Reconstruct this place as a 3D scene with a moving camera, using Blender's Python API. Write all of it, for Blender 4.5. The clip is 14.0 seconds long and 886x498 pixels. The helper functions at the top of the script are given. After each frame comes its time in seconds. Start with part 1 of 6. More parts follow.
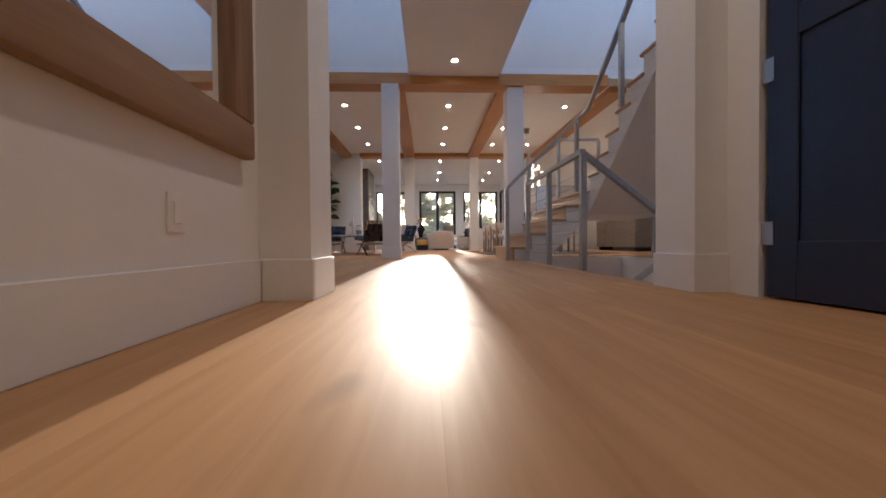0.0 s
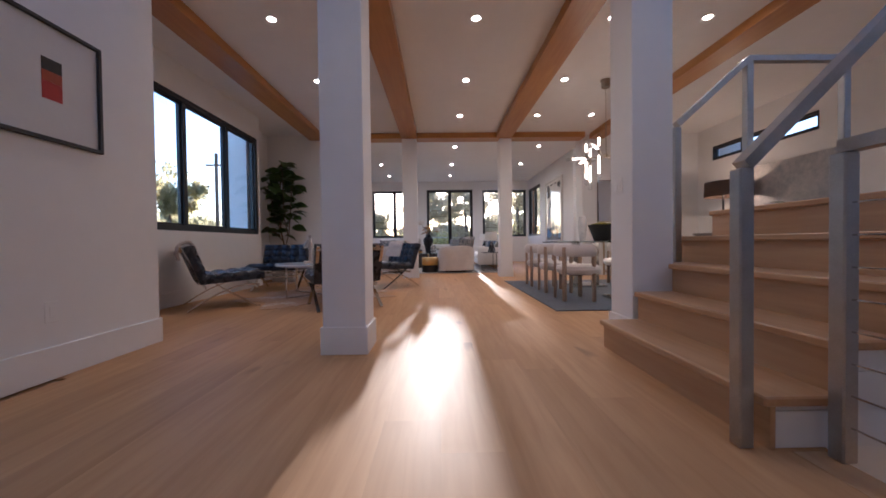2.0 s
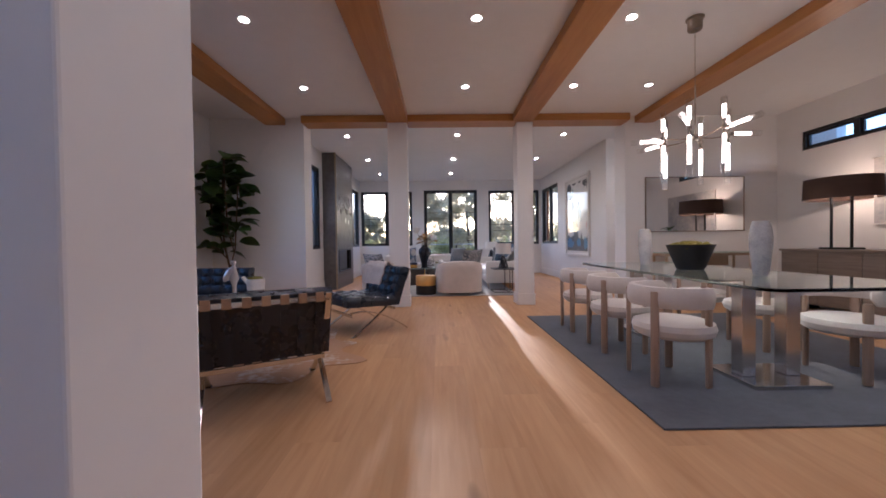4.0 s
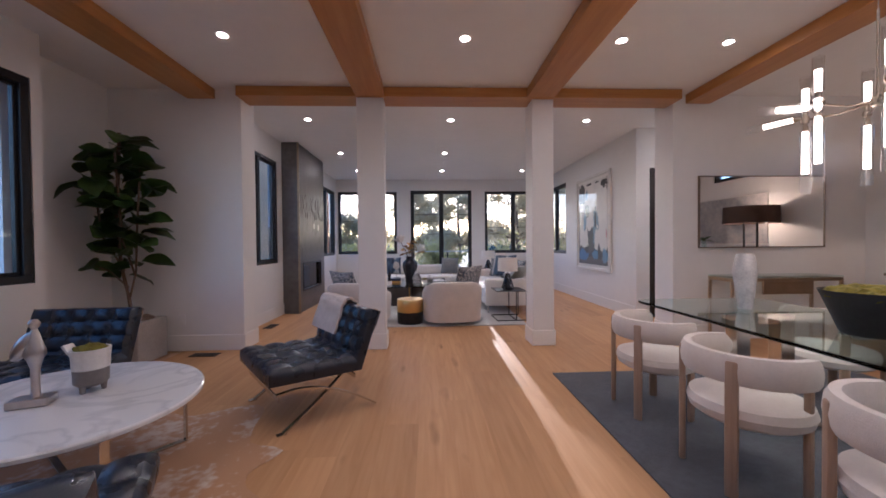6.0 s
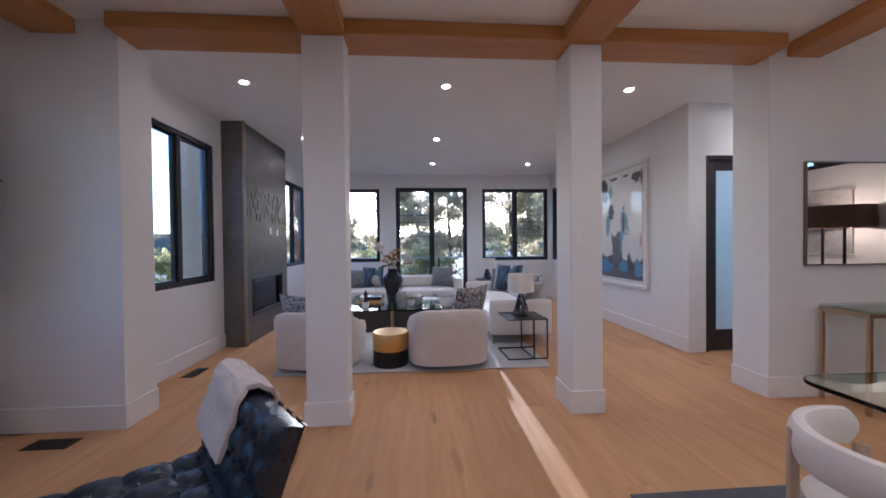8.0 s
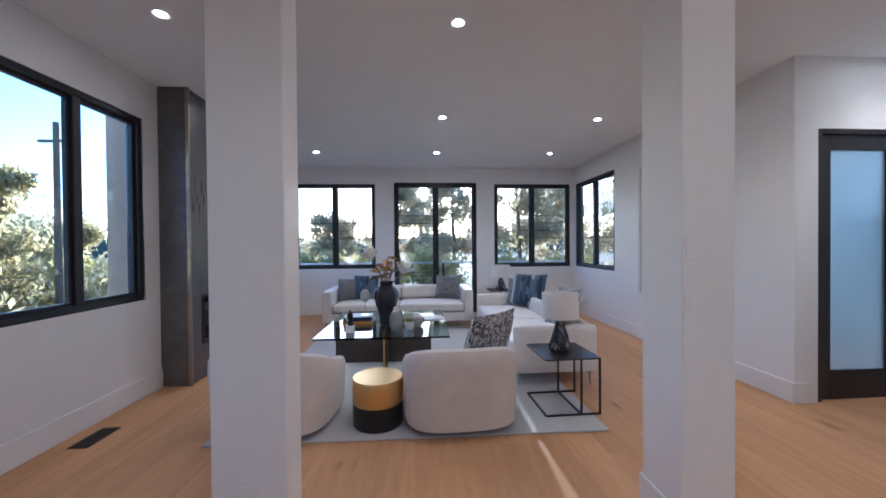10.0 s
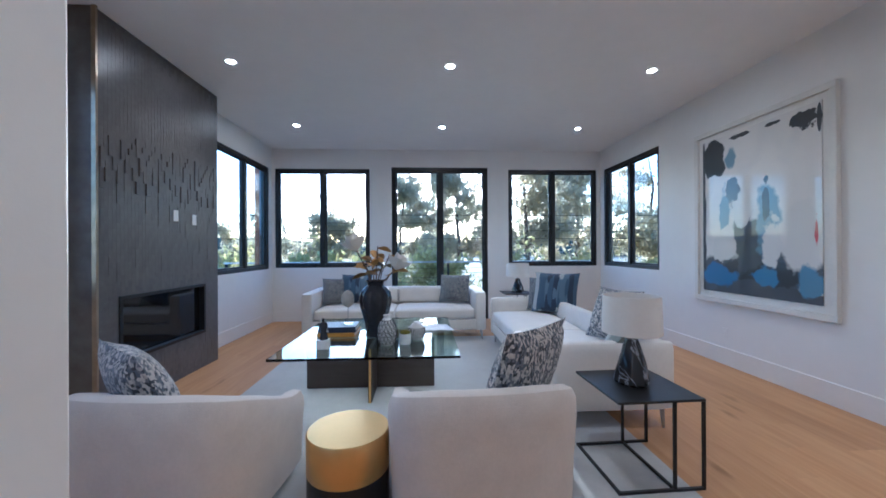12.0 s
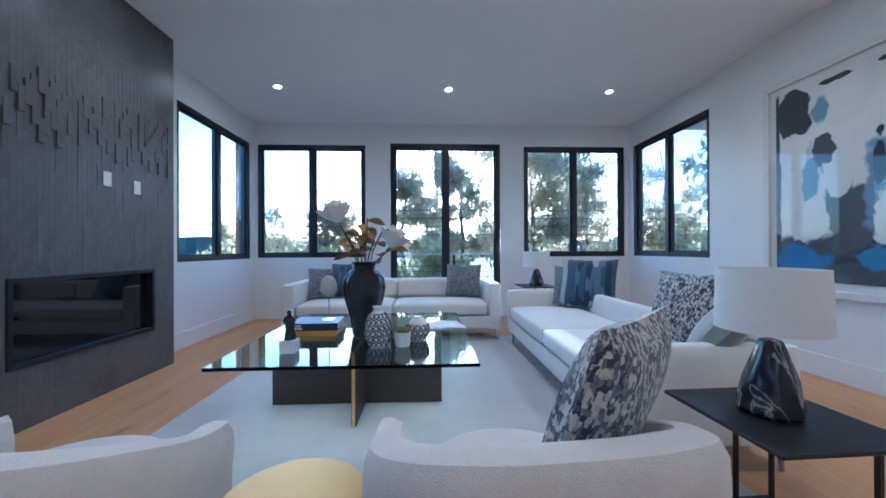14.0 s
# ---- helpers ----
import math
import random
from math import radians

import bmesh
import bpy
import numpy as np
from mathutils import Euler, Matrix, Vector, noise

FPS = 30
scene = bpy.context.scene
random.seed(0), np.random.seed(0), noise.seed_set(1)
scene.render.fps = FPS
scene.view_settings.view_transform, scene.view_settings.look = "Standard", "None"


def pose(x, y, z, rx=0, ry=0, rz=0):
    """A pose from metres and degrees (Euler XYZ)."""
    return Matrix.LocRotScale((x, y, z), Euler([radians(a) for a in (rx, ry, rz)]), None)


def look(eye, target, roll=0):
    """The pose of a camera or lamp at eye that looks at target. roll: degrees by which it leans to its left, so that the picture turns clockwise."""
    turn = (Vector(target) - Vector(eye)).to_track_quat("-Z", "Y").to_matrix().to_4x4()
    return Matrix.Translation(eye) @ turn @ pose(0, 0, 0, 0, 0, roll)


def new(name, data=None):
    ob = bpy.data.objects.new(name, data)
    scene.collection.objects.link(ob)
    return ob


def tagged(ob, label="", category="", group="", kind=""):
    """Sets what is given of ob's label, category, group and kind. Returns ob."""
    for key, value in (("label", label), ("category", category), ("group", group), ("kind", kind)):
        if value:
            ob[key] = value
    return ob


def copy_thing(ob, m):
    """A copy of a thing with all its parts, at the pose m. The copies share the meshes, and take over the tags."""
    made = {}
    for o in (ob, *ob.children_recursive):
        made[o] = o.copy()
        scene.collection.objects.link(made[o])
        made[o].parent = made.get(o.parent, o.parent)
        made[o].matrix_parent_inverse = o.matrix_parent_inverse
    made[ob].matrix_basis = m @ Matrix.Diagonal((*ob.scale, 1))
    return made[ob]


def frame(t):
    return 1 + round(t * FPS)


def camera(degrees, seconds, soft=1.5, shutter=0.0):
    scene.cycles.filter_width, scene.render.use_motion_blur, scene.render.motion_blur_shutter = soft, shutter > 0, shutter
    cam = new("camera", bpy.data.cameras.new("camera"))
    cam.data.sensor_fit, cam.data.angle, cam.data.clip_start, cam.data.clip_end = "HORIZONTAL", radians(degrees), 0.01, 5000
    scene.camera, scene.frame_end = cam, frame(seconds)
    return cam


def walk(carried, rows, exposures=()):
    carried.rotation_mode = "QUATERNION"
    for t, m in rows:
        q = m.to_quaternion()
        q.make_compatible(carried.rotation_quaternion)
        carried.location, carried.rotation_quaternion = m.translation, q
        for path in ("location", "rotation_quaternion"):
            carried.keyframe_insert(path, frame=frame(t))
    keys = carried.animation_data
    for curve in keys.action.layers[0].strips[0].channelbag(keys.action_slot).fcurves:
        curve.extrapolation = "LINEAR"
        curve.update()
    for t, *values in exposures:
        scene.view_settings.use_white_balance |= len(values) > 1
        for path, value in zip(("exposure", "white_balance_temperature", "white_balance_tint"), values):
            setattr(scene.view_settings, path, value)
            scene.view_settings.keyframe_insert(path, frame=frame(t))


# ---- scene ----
cam = camera(102.0, 14.0, soft=1.7)
PATH = [
    (0, (0.262, -2.106, 0.248), (0.344, -0.108, 0.216), -0.5),
    (0.1, (0.248, -1.891, 0.254), (0.330, 0.107, 0.224), -0.45),
    (0.2, (0.236, -1.678, 0.264), (0.316, 0.320, 0.233), -0.42),
    (0.3, (0.229, -1.466, 0.279), (0.306, 0.532, 0.247), -0.4),
    (0.4, (0.225, -1.249, 0.296), (0.297, 0.749, 0.263), -0.42),
    (0.5, (0.220, -1.024, 0.316), (0.289, 0.974, 0.282), -0.48),
    (0.6, (0.219, -0.787, 0.341), (0.285, 1.211, 0.306), -0.55),
    (1, (0.227, 0.161, 0.512), (0.284, 2.160, 0.474), -0.6),
    (1.5, (0.255, 1.043, 0.661), (0.294, 3.042, 0.626), -0.65),
    (2, (0.279, 1.575, 0.74), (0.304, 3.575, 0.707), -0.72),
    (2.5, (0.303, 2.101, 0.799), (0.320, 4.101, 0.766), -0.78),
    (3, (0.305, 2.573, 0.878), (0.324, 4.573, 0.846), -0.82),
    (3.2, (0.310, 2.76, 0.905), (0.328, 4.76, 0.873), -0.82),
    (5.4, (0.347, 4.549, 1.2), (0.402, 6.548, 1.17), -0.6),
    (6.5, (0.370, 5.384, 1.276), (0.479, 7.38, 1.246), -0.5),
    (7, (0.380, 5.785, 1.310), (0.518, 7.780, 1.281), -0.55),
    (7.5, (0.380, 6.139, 1.347), (0.523, 8.134, 1.32), -0.55),
    (8, (0.388, 6.479, 1.383), (0.526, 8.474, 1.355), -0.6),
    (8.5, (0.390, 6.789, 1.419), (0.524, 8.785, 1.393), -0.6),
    (9, (0.393, 7.094, 1.452), (0.523, 9.09, 1.426), -0.6),
    (11.4, (0.450, 8.507, 1.346), (0.558, 10.504, 1.342), -0.3),
    (12, (0.446, 8.804, 1.277), (0.548, 10.801, 1.279), -0.3),
    (12.5, (0.444, 9.025, 1.216), (0.541, 11.022, 1.221), -0.28),
    (13, (0.446, 9.240, 1.153), (0.539, 11.238, 1.161), -0.25),
    (13.5, (0.442, 9.443, 1.103), (0.530, 11.441, 1.110), -0.22),
    (14, (0.434, 9.62, 1.073), (0.521, 11.618, 1.078), -0.22),
]
walk(cam, [(t, look(eye, target, roll)) for t, eye, target, roll in PATH],
     [(0, 2.76, 5350, 16), (0.5, 2.6, 5350, 18), (1.0, 2.52, 5200, 21), (1.6, 2.5, 5100, 22), (3, 2.54, 4800, 22), (5.5, 2.54, 4900, 24), (7.5, 2.52, 4600, 20), (9, 2.5, 4450, 16), (11.4, 2.7, 4260, 10), (14, 2.7, 3900, 5)])

# ---- daylight: a low sun straight ahead beyond the garden trees ----
SUN_EL, SUN_AZ = 8.9, 0.9
world = bpy.data.worlds.new("sky_world")
scene.world = world
world.use_nodes = True
wn = world.node_tree.nodes
wn.clear()
sky = wn.new("ShaderNodeTexSky")
sky.sky_type = 'NISHITA'
sky.sun_disc = False
sky.sun_elevation = radians(SUN_EL)
sky.sun_rotation = radians(SUN_AZ)
sky.air_density, sky.dust_density, sky.ozone_density = 1.0, 0.9, 2.0
bg = wn.new("ShaderNodeBackground")
bg.inputs["Strength"].default_value = 0.105
wo = wn.new("ShaderNodeOutputWorld")
world.node_tree.links.new(sky.outputs[0], bg.inputs[0])
world.node_tree.links.new(bg.outputs[0], wo.inputs[0])
sd = bpy.data.lights.new("sun", 'SUN')
sd.energy, sd.angle, sd.color = 2.0, radians(0.6), (1.0, 0.82, 0.56)
sun = new("sun", sd)
sun.matrix_world = look((0, 0, 0), (-math.sin(radians(SUN_AZ)) * 10, -math.cos(radians(SUN_AZ)) * 10, -10 * math.tan(radians(SUN_EL))))
sun.location = (0, 30, 12)

# ---- materials ----
def nodes(name):
    m = bpy.data.materials.new(name)
    m.use_nodes = True
    t = m.node_tree
    return m, t.nodes, t.links, t.nodes["Principled BSDF"]


def mat(name, col, rough=0.5, metal=0.0, var=0.08, scale=6.0, bump=0.0, bscale=80.0, col2=None, sheen=0.0, coat=0.0, spec=0.5, stretch=None, rvar=0.06, rand=0.0):
    """A painted, woven, metal or stone surface: base colour broken up at two scales, uneven gloss and fine relief."""
    m, n, l, b = nodes(name)
    tc = n.new("ShaderNodeTexCoord")
    src = tc.outputs["Object"]
    if stretch:
        mp = n.new("ShaderNodeMapping")
        mp.inputs["Scale"].default_value = stretch
        l.new(src, mp.inputs[0])
        src = mp.outputs[0]
    n1, n2 = n.new("ShaderNodeTexNoise"), n.new("ShaderNodeTexNoise")
    n1.inputs["Scale"].default_value, n1.inputs["Detail"].default_value = scale, 4
    n2.inputs["Scale"].default_value, n2.inputs["Detail"].default_value = scale * 7.3, 3
    l.new(src, n1.inputs["Vector"]), l.new(src, n2.inputs["Vector"])
    add = n.new("ShaderNodeMix")
    add.inputs[0].default_value = 0.4
    l.new(n1.outputs[0], add.inputs[2]), l.new(n2.outputs[0], add.inputs[3])
    ramp = n.new("ShaderNodeValToRGB")
    c2 = col2 or tuple(min(1, c * (1 + var)) for c in col)
    c1 = col if col2 else tuple(c * (1 - var) for c in col)
    ramp.color_ramp.elements[0].position, ramp.color_ramp.elements[1].position = 0.35, 0.65
    ramp.color_ramp.elements[0].color, ramp.color_ramp.elements[1].color = (*c1, 1), (*c2, 1)
    l.new(add.outputs[0], ramp.inputs[0])
    out = ramp.outputs[0]
    if rand:
        oi, hsv = n.new("ShaderNodeObjectInfo"), n.new("ShaderNodeHueSaturation")
        mr = n.new("ShaderNodeMapRange")
        mr.inputs[3].default_value, mr.inputs[4].default_value = 1 - rand, 1 + rand
        l.new(oi.outputs["Random"], mr.inputs[0]), l.new(mr.outputs[0], hsv.inputs["Value"]), l.new(out, hsv.inputs["Color"])
        out = hsv.outputs[0]
    l.new(out, b.inputs["Base Color"])
    rr = n.new("ShaderNodeMapRange")
    rr.inputs[3].default_value, rr.inputs[4].default_value = max(0.0, rough - rvar), min(1, rough + rvar)
    l.new(n1.outputs[0], rr.inputs[0]), l.new(rr.outputs[0], b.inputs["Roughness"])
    b.inputs["Metallic"].default_value = metal
    b.inputs["Specular IOR Level"].default_value = spec
    b.inputs["Sheen Weight"].default_value = sheen
    b.inputs["Coat Weight"].default_value = coat
    if bump:
        n3, bp = n.new("ShaderNodeTexNoise"), n.new("ShaderNodeBump")
        n3.inputs["Scale"].default_value, n3.inputs["Detail"].default_value = bscale, 3
        bp.inputs["Strength"].default_value, bp.inputs["Distance"].default_value = bump, 0.004
        l.new(src, n3.inputs["Vector"]), l.new(n3.outputs[0], bp.inputs["Height"]), l.new(bp.outputs[0], b.inputs["Normal"])
    return m


def wood(name, c1, c2, rough, along="y", scale=1.0, bump=0.08, knots=0.0, rand=0.0, coat=0.0, sp=0.5):
    """Timber: grain stretched along one axis, broad tone drift, a few darker knots."""
    m, n, l, b = nodes(name)
    tc, mp = n.new("ShaderNodeTexCoord"), n.new("ShaderNodeMapping")
    s = {"x": (0.7, 9, 9), "y": (9, 0.7, 9), "z": (9, 9, 0.7)}[along]
    mp.inputs["Scale"].default_value = [v * scale for v in s]
    l.new(tc.outputs["Object"], mp.inputs[0])
    oi = n.new("ShaderNodeObjectInfo")
    off = n.new("ShaderNodeMath")
    off.operation = 'MULTIPLY'
    off.inputs[1].default_value = 37.0 if rand else 0.0
    comb = n.new("ShaderNodeCombineXYZ")
    l.new(oi.outputs["Random"], off.inputs[0])
    for i in range(3):
        l.new(off.outputs[0], comb.inputs[i])
    l.new(comb.outputs[0], mp.inputs["Location"])
    g, d = n.new("ShaderNodeTexNoise"), n.new("ShaderNodeTexNoise")
    g.inputs["Scale"].default_value, g.inputs["Detail"].default_value, g.inputs["Distortion"].default_value = 3.5, 6, 0.6
    d.inputs["Scale"].default_value, d.inputs["Detail"].default_value = 0.55, 2
    l.new(mp.outputs[0], g.inputs["Vector"]), l.new(mp.outputs[0], d.inputs["Vector"])
    mx = n.new("ShaderNodeMix")
    mx.inputs[0].default_value = 0.45
    l.new(g.outputs[0], mx.inputs[2]), l.new(d.outputs[0], mx.inputs[3])
    ramp = n.new("ShaderNodeValToRGB")
    ramp.color_ramp.elements[0].position, ramp.color_ramp.elements[1].position = 0.33, 0.66
    ramp.color_ramp.elements[0].color, ramp.color_ramp.elements[1].color = (*c1, 1), (*c2, 1)
    l.new(mx.outputs[0], ramp.inputs[0])
    out = ramp.outputs[0]
    if knots:
        k, kr, km = n.new("ShaderNodeTexNoise"), n.new("ShaderNodeValToRGB"), n.new("ShaderNodeMix")
        k.inputs["Scale"].default_value = 0.8
        kmap = n.new("ShaderNodeMapping")
        kmap.inputs["Scale"].default_value = {"x": (1.6, 5, 5), "y": (5, 1.6, 5), "z": (5, 5, 1.6)}[along]
        l.new(tc.outputs["Object"], kmap.inputs[0]), l.new(comb.outputs[0], kmap.inputs["Location"]), l.new(kmap.outputs[0], k.inputs["Vector"])
        kr.color_ramp.elements[0].position, kr.color_ramp.elements[1].position = 0.70, 0.78
        km.data_type = 'RGBA'
        km.inputs[7].default_value = (*[c * 0.45 for c in c1], 1)
        sc = n.new("ShaderNodeMath")
        sc.operation = 'MULTIPLY'
        sc.inputs[1].default_value = knots
        l.new(k.outputs[0], kr.inputs[0]), l.new(kr.outputs[0], sc.inputs[0]), l.new(sc.outputs[0], km.inputs[0]), l.new(out, km.inputs[6])
        out = km.outputs[2]
    if rand:
        hsv, mr = n.new("ShaderNodeHueSaturation"), n.new("ShaderNodeMapRange")
        mr.inputs[3].default_value, mr.inputs[4].default_value = 1 - rand, 1 + rand
        l.new(oi.outputs["Random"], mr.inputs[0]), l.new(mr.outputs[0], hsv.inputs["Value"]), l.new(out, hsv.inputs["Color"])
        out = hsv.outputs[0]
    l.new(out, b.inputs["Base Color"])
    rr = n.new("ShaderNodeMapRange")
    rr.inputs[3].default_value, rr.inputs[4].default_value = rough - 0.05, rough + 0.07
    l.new(d.outputs[0], rr.inputs[0]), l.new(rr.outputs[0], b.inputs["Roughness"])
    b.inputs["Coat Weight"].default_value = coat
    b.inputs["Specular IOR Level"].default_value = sp
    bp = n.new("ShaderNodeBump")
    bp.inputs["Strength"].default_value, bp.inputs["Distance"].default_value = bump, 0.002
    l.new(g.outputs[0], bp.inputs["Height"]), l.new(bp.outputs[0], b.inputs["Normal"])
    return m


def glass_thin(name, tint=(1, 1, 1)):
    """A clear pane: passes light straight through, with a Fresnel sheen."""
    m, n, l, b = nodes(name)
    n.remove(b)
    tr, gl, mx, fr = n.new("ShaderNodeBsdfTransparent"), n.new("ShaderNodeBsdfGlossy"), n.new("ShaderNodeMixShader"), n.new("ShaderNodeLayerWeight")
    tr.inputs[0].default_value = (*tint, 1)
    gl.inputs["Roughness"].default_value = 0.01
    fr.inputs[0].default_value = 0.5
    pw, ma = n.new("ShaderNodeMath"), n.new("ShaderNodeMath")
    pw.operation, pw.inputs[1].default_value = 'POWER', 5.0
    ma.operation, ma.inputs[1].default_value, ma.inputs[2].default_value = 'MULTIPLY_ADD', 0.9, 0.04
    l.new(fr.outputs["Facing"], pw.inputs[0]), l.new(pw.outputs[0], ma.inputs[0])
    l.new(ma.outputs[0], mx.inputs[0]), l.new(tr.outputs[0], mx.inputs[1]), l.new(gl.outputs[0], mx.inputs[2])
    l.new(mx.outputs[0], n["Material Output"].inputs[0])
    return m


def emitter(name, col, power):
    m, n, l, b = nodes(name)
    b.inputs["Base Color"].default_value = (0.8, 0.8, 0.8, 1)
    b.inputs["Emission Color"].default_value = (*col, 1)
    b.inputs["Emission Strength"].default_value = power
    return m


WALL = mat("white_wall_paint", (0.80, 0.785, 0.76), 0.58, var=0.02, scale=1.2, bump=0.05, bscale=160, rvar=0.08)
CEIL = mat("ceiling_paint", (0.84, 0.83, 0.815), 0.7, var=0.02, scale=1.0, bump=0.05, bscale=120)
TRIM = mat("trim_paint", (0.80, 0.785, 0.76), 0.35, var=0.02, scale=3, bump=0.02)
OAK = wood("pale_oak_floor", (0.43, 0.235, 0.10), (0.55, 0.325, 0.155), 0.55, "y", 0.8, 0.05, knots=0.7, rand=0.07, sp=0.23)
OAKX = wood("oak_tread", (0.43, 0.24, 0.11), (0.55, 0.335, 0.165), 0.36, "y", 0.8, 0.05)
BEAM = wood("honey_beam", (0.40, 0.165, 0.035), (0.52, 0.25, 0.065), 0.34, "y", 0.7, 0.08)
BEAMX = wood("honey_beam_cross", (0.40, 0.165, 0.035), (0.52, 0.25, 0.065), 0.34, "x", 0.7, 0.08)
BLACK = mat("black_frame", (0.016, 0.016, 0.018), 0.4, var=0.2, scale=8, bump=0.02)
BLKMET = mat("black_metal", (0.03, 0.03, 0.032), 0.42, metal=0.6, var=0.2, scale=12, bump=0.04)
CHROME = mat("polished_steel", (0.62, 0.60, 0.57), 0.16, metal=1.0, var=0.05, scale=5)
STEEL = mat("brushed_steel", (0.42, 0.42, 0.42), 0.38, metal=1.0, var=0.08, scale=20, bump=0.03)
GLASS = glass_thin("clear_glass")
GLASS_T = glass_thin("table_glass", (0.86, 0.95, 0.92))
FROST = mat("frosted_glass", (0.62, 0.75, 0.85), 0.5, var=0.01, scale=2)
FROST.node_tree.nodes["Principled BSDF"].inputs["Transmission Weight"].default_value = 0.85
MIRROR = mat("silvered_mirror", (0.9, 0.9, 0.9), 0.015, metal=1.0, var=0.0, rvar=0.0)
LED = emitter("downlight_lens", (1.0, 0.80, 0.56), 41.0)
# ---- building blocks ----
def box(bm, x0, x1, y0, y1, z0, z1, bev=0.0, seg=1):
    r = bmesh.ops.create_cube(bm, size=1.0, matrix=Matrix.LocRotScale(((x0 + x1) / 2, (y0 + y1) / 2, (z0 + z1) / 2), None, (abs(x1 - x0), abs(y1 - y0), abs(z1 - z0))))
    if bev:
        es = list({e for v in r["verts"] for e in v.link_edges})
        bmesh.ops.bevel(bm, geom=es, offset=bev, segments=seg, affect='EDGES', profile=0.5)


def cyl(bm, p0, p1, r0, r1=None, n=16, caps=True):
    p0, p1 = Vector(p0), Vector(p1)
    d = p1 - p0
    m = Matrix.Translation((p0 + p1) / 2) @ d.to_track_quat('Z', 'Y').to_matrix().to_4x4()
    bmesh.ops.create_cone(bm, cap_ends=caps, segments=n, radius1=r0, radius2=r0 if r1 is None else r1, depth=d.length, matrix=m)


def tube(bm, pts, r, n=8, flat=None):
    """A bent bar along points; flat=(w, t) makes it a flat strip section standing w across."""
    pts = [Vector(p) for p in pts]
    rings = []
    for i, p in enumerate(pts):
        d = (pts[min(i + 1, len(pts) - 1)] - pts[max(i - 1, 0)]).normalized()
        up = Vector((0, 0, 1)) if abs(d.z) < 0.95 else Vector((0, 1, 0))
        s = d.cross(up).normalized()
        u = s.cross(d).normalized()
        if flat:
            w, t = flat
            ring = [bm.verts.new(p + s * a * w / 2 + u * b * t / 2) for a, b in ((-1, -1), (1, -1), (1, 1), (-1, 1))]
        else:
            ring = [bm.verts.new(p + (s * math.cos(2 * math.pi * k / n) + u * math.sin(2 * math.pi * k / n)) * r) for k in range(n)]
        rings.append(ring)
    for a, b in zip(rings, rings[1:]):
        for k in range(len(a)):
            bm.faces.new((a[k], a[(k + 1) % len(a)], b[(k + 1) % len(a)], b[k]))
    bm.faces.new(rings[0][::-1]), bm.faces.new(rings[-1])


def lathe(bm, prof, n=32, at=(0, 0, 0), wob=0.0):
    """A turned body from (radius, height) pairs."""
    rings = []
    for r, z in prof:
        if r < 1e-5:
            rings.append([bm.verts.new((at[0], at[1], at[2] + z))])
        else:
            rings.append([bm.verts.new((at[0] + r * (1 + wob * math.sin(3 * a + z * 20)) * math.cos(a), at[1] + r * (1 + wob * math.sin(3 * a + z * 20)) * math.sin(a), at[2] + z)) for a in [2 * math.pi * k / n for k in range(n)]])
    for a, b in zip(rings, rings[1:]):
        for k in range(n):
            j = (k + 1) % n
            if len(a) == 1 and len(b) == 1:
                continue
            if len(a) == 1:
                bm.faces.new((a[0], b[j], b[k]))
            elif len(b) == 1:
                bm.faces.new((a[k], a[j], b[0]))
            else:
                bm.faces.new((a[k], a[j], b[j], b[k]))


def mesh_of(name, bm, material, smooth=True, ang=35):
    bmesh.ops.recalc_face_normals(bm, faces=bm.faces[:])
    me = bpy.data.meshes.new(name)
    if smooth:
        lim = math.cos(radians(ang))
        for f in bm.faces:
            f.smooth = True
        for e in bm.edges:
            if len(e.link_faces) == 2 and e.link_faces[0].normal.dot(e.link_faces[1].normal) < lim:
                e.smooth = False
    bm.to_mesh(me)
    bm.free()
    me.materials.append(material)
    return me


def part(name, bm, material, parent=None, label="", smooth=True):
    ob = new(name, mesh_of(name, bm, material, smooth))
    if parent is not None:
        ob.parent = parent
    if label:
        ob["label"] = label
    return ob


def thing(name, label, category, m=None, group=""):
    e = new(name)
    e.empty_display_size = 0.1
    if m is not None:
        e.matrix_world = m
    return tagged(e, label, category, group)


def struct(name, bm, material, label="", category=""):
    return tagged(part(name, bm, material), label or name.replace("_", " "), category or name.split("_")[0], kind="structure")


def B():
    return bmesh.new()


def bx(*a, **k):
    bm = B()
    box(bm, *a, **k)
    return bm


# ---- shell of the house ----
CZ, BZ, T = 3.09, 2.975, 0.16
LX0, LX1, LY1 = -2.27, 3.73, 15.36
MX0, MX1 = -3.01, 6.0


def wall_x(name, x0, x1, y0, y1, z0, z1, holes=(), label=""):
    """A wall that runs along y between x0 and x1, with openings (ya, yb, za, zb) through it."""
    bm, y = B(), y0
    for ya, yb, za, zb in sorted(holes):
        if ya - y > 0.001:
            box(bm, x0, x1, y, ya, z0, z1)
        if za - z0 > 0.001:
            box(bm, x0, x1, ya, yb, z0, za)
        if z1 - zb > 0.001:
            box(bm, x0, x1, ya, yb, zb, z1)
        y = yb
    if y1 - y > 0.001:
        box(bm, x0, x1, y, y1, z0, z1)
    bmesh.ops.remove_doubles(bm, verts=bm.verts, dist=0.0005)
    return struct(name, bm, WALL, label or "white painted plaster wall", "wall")


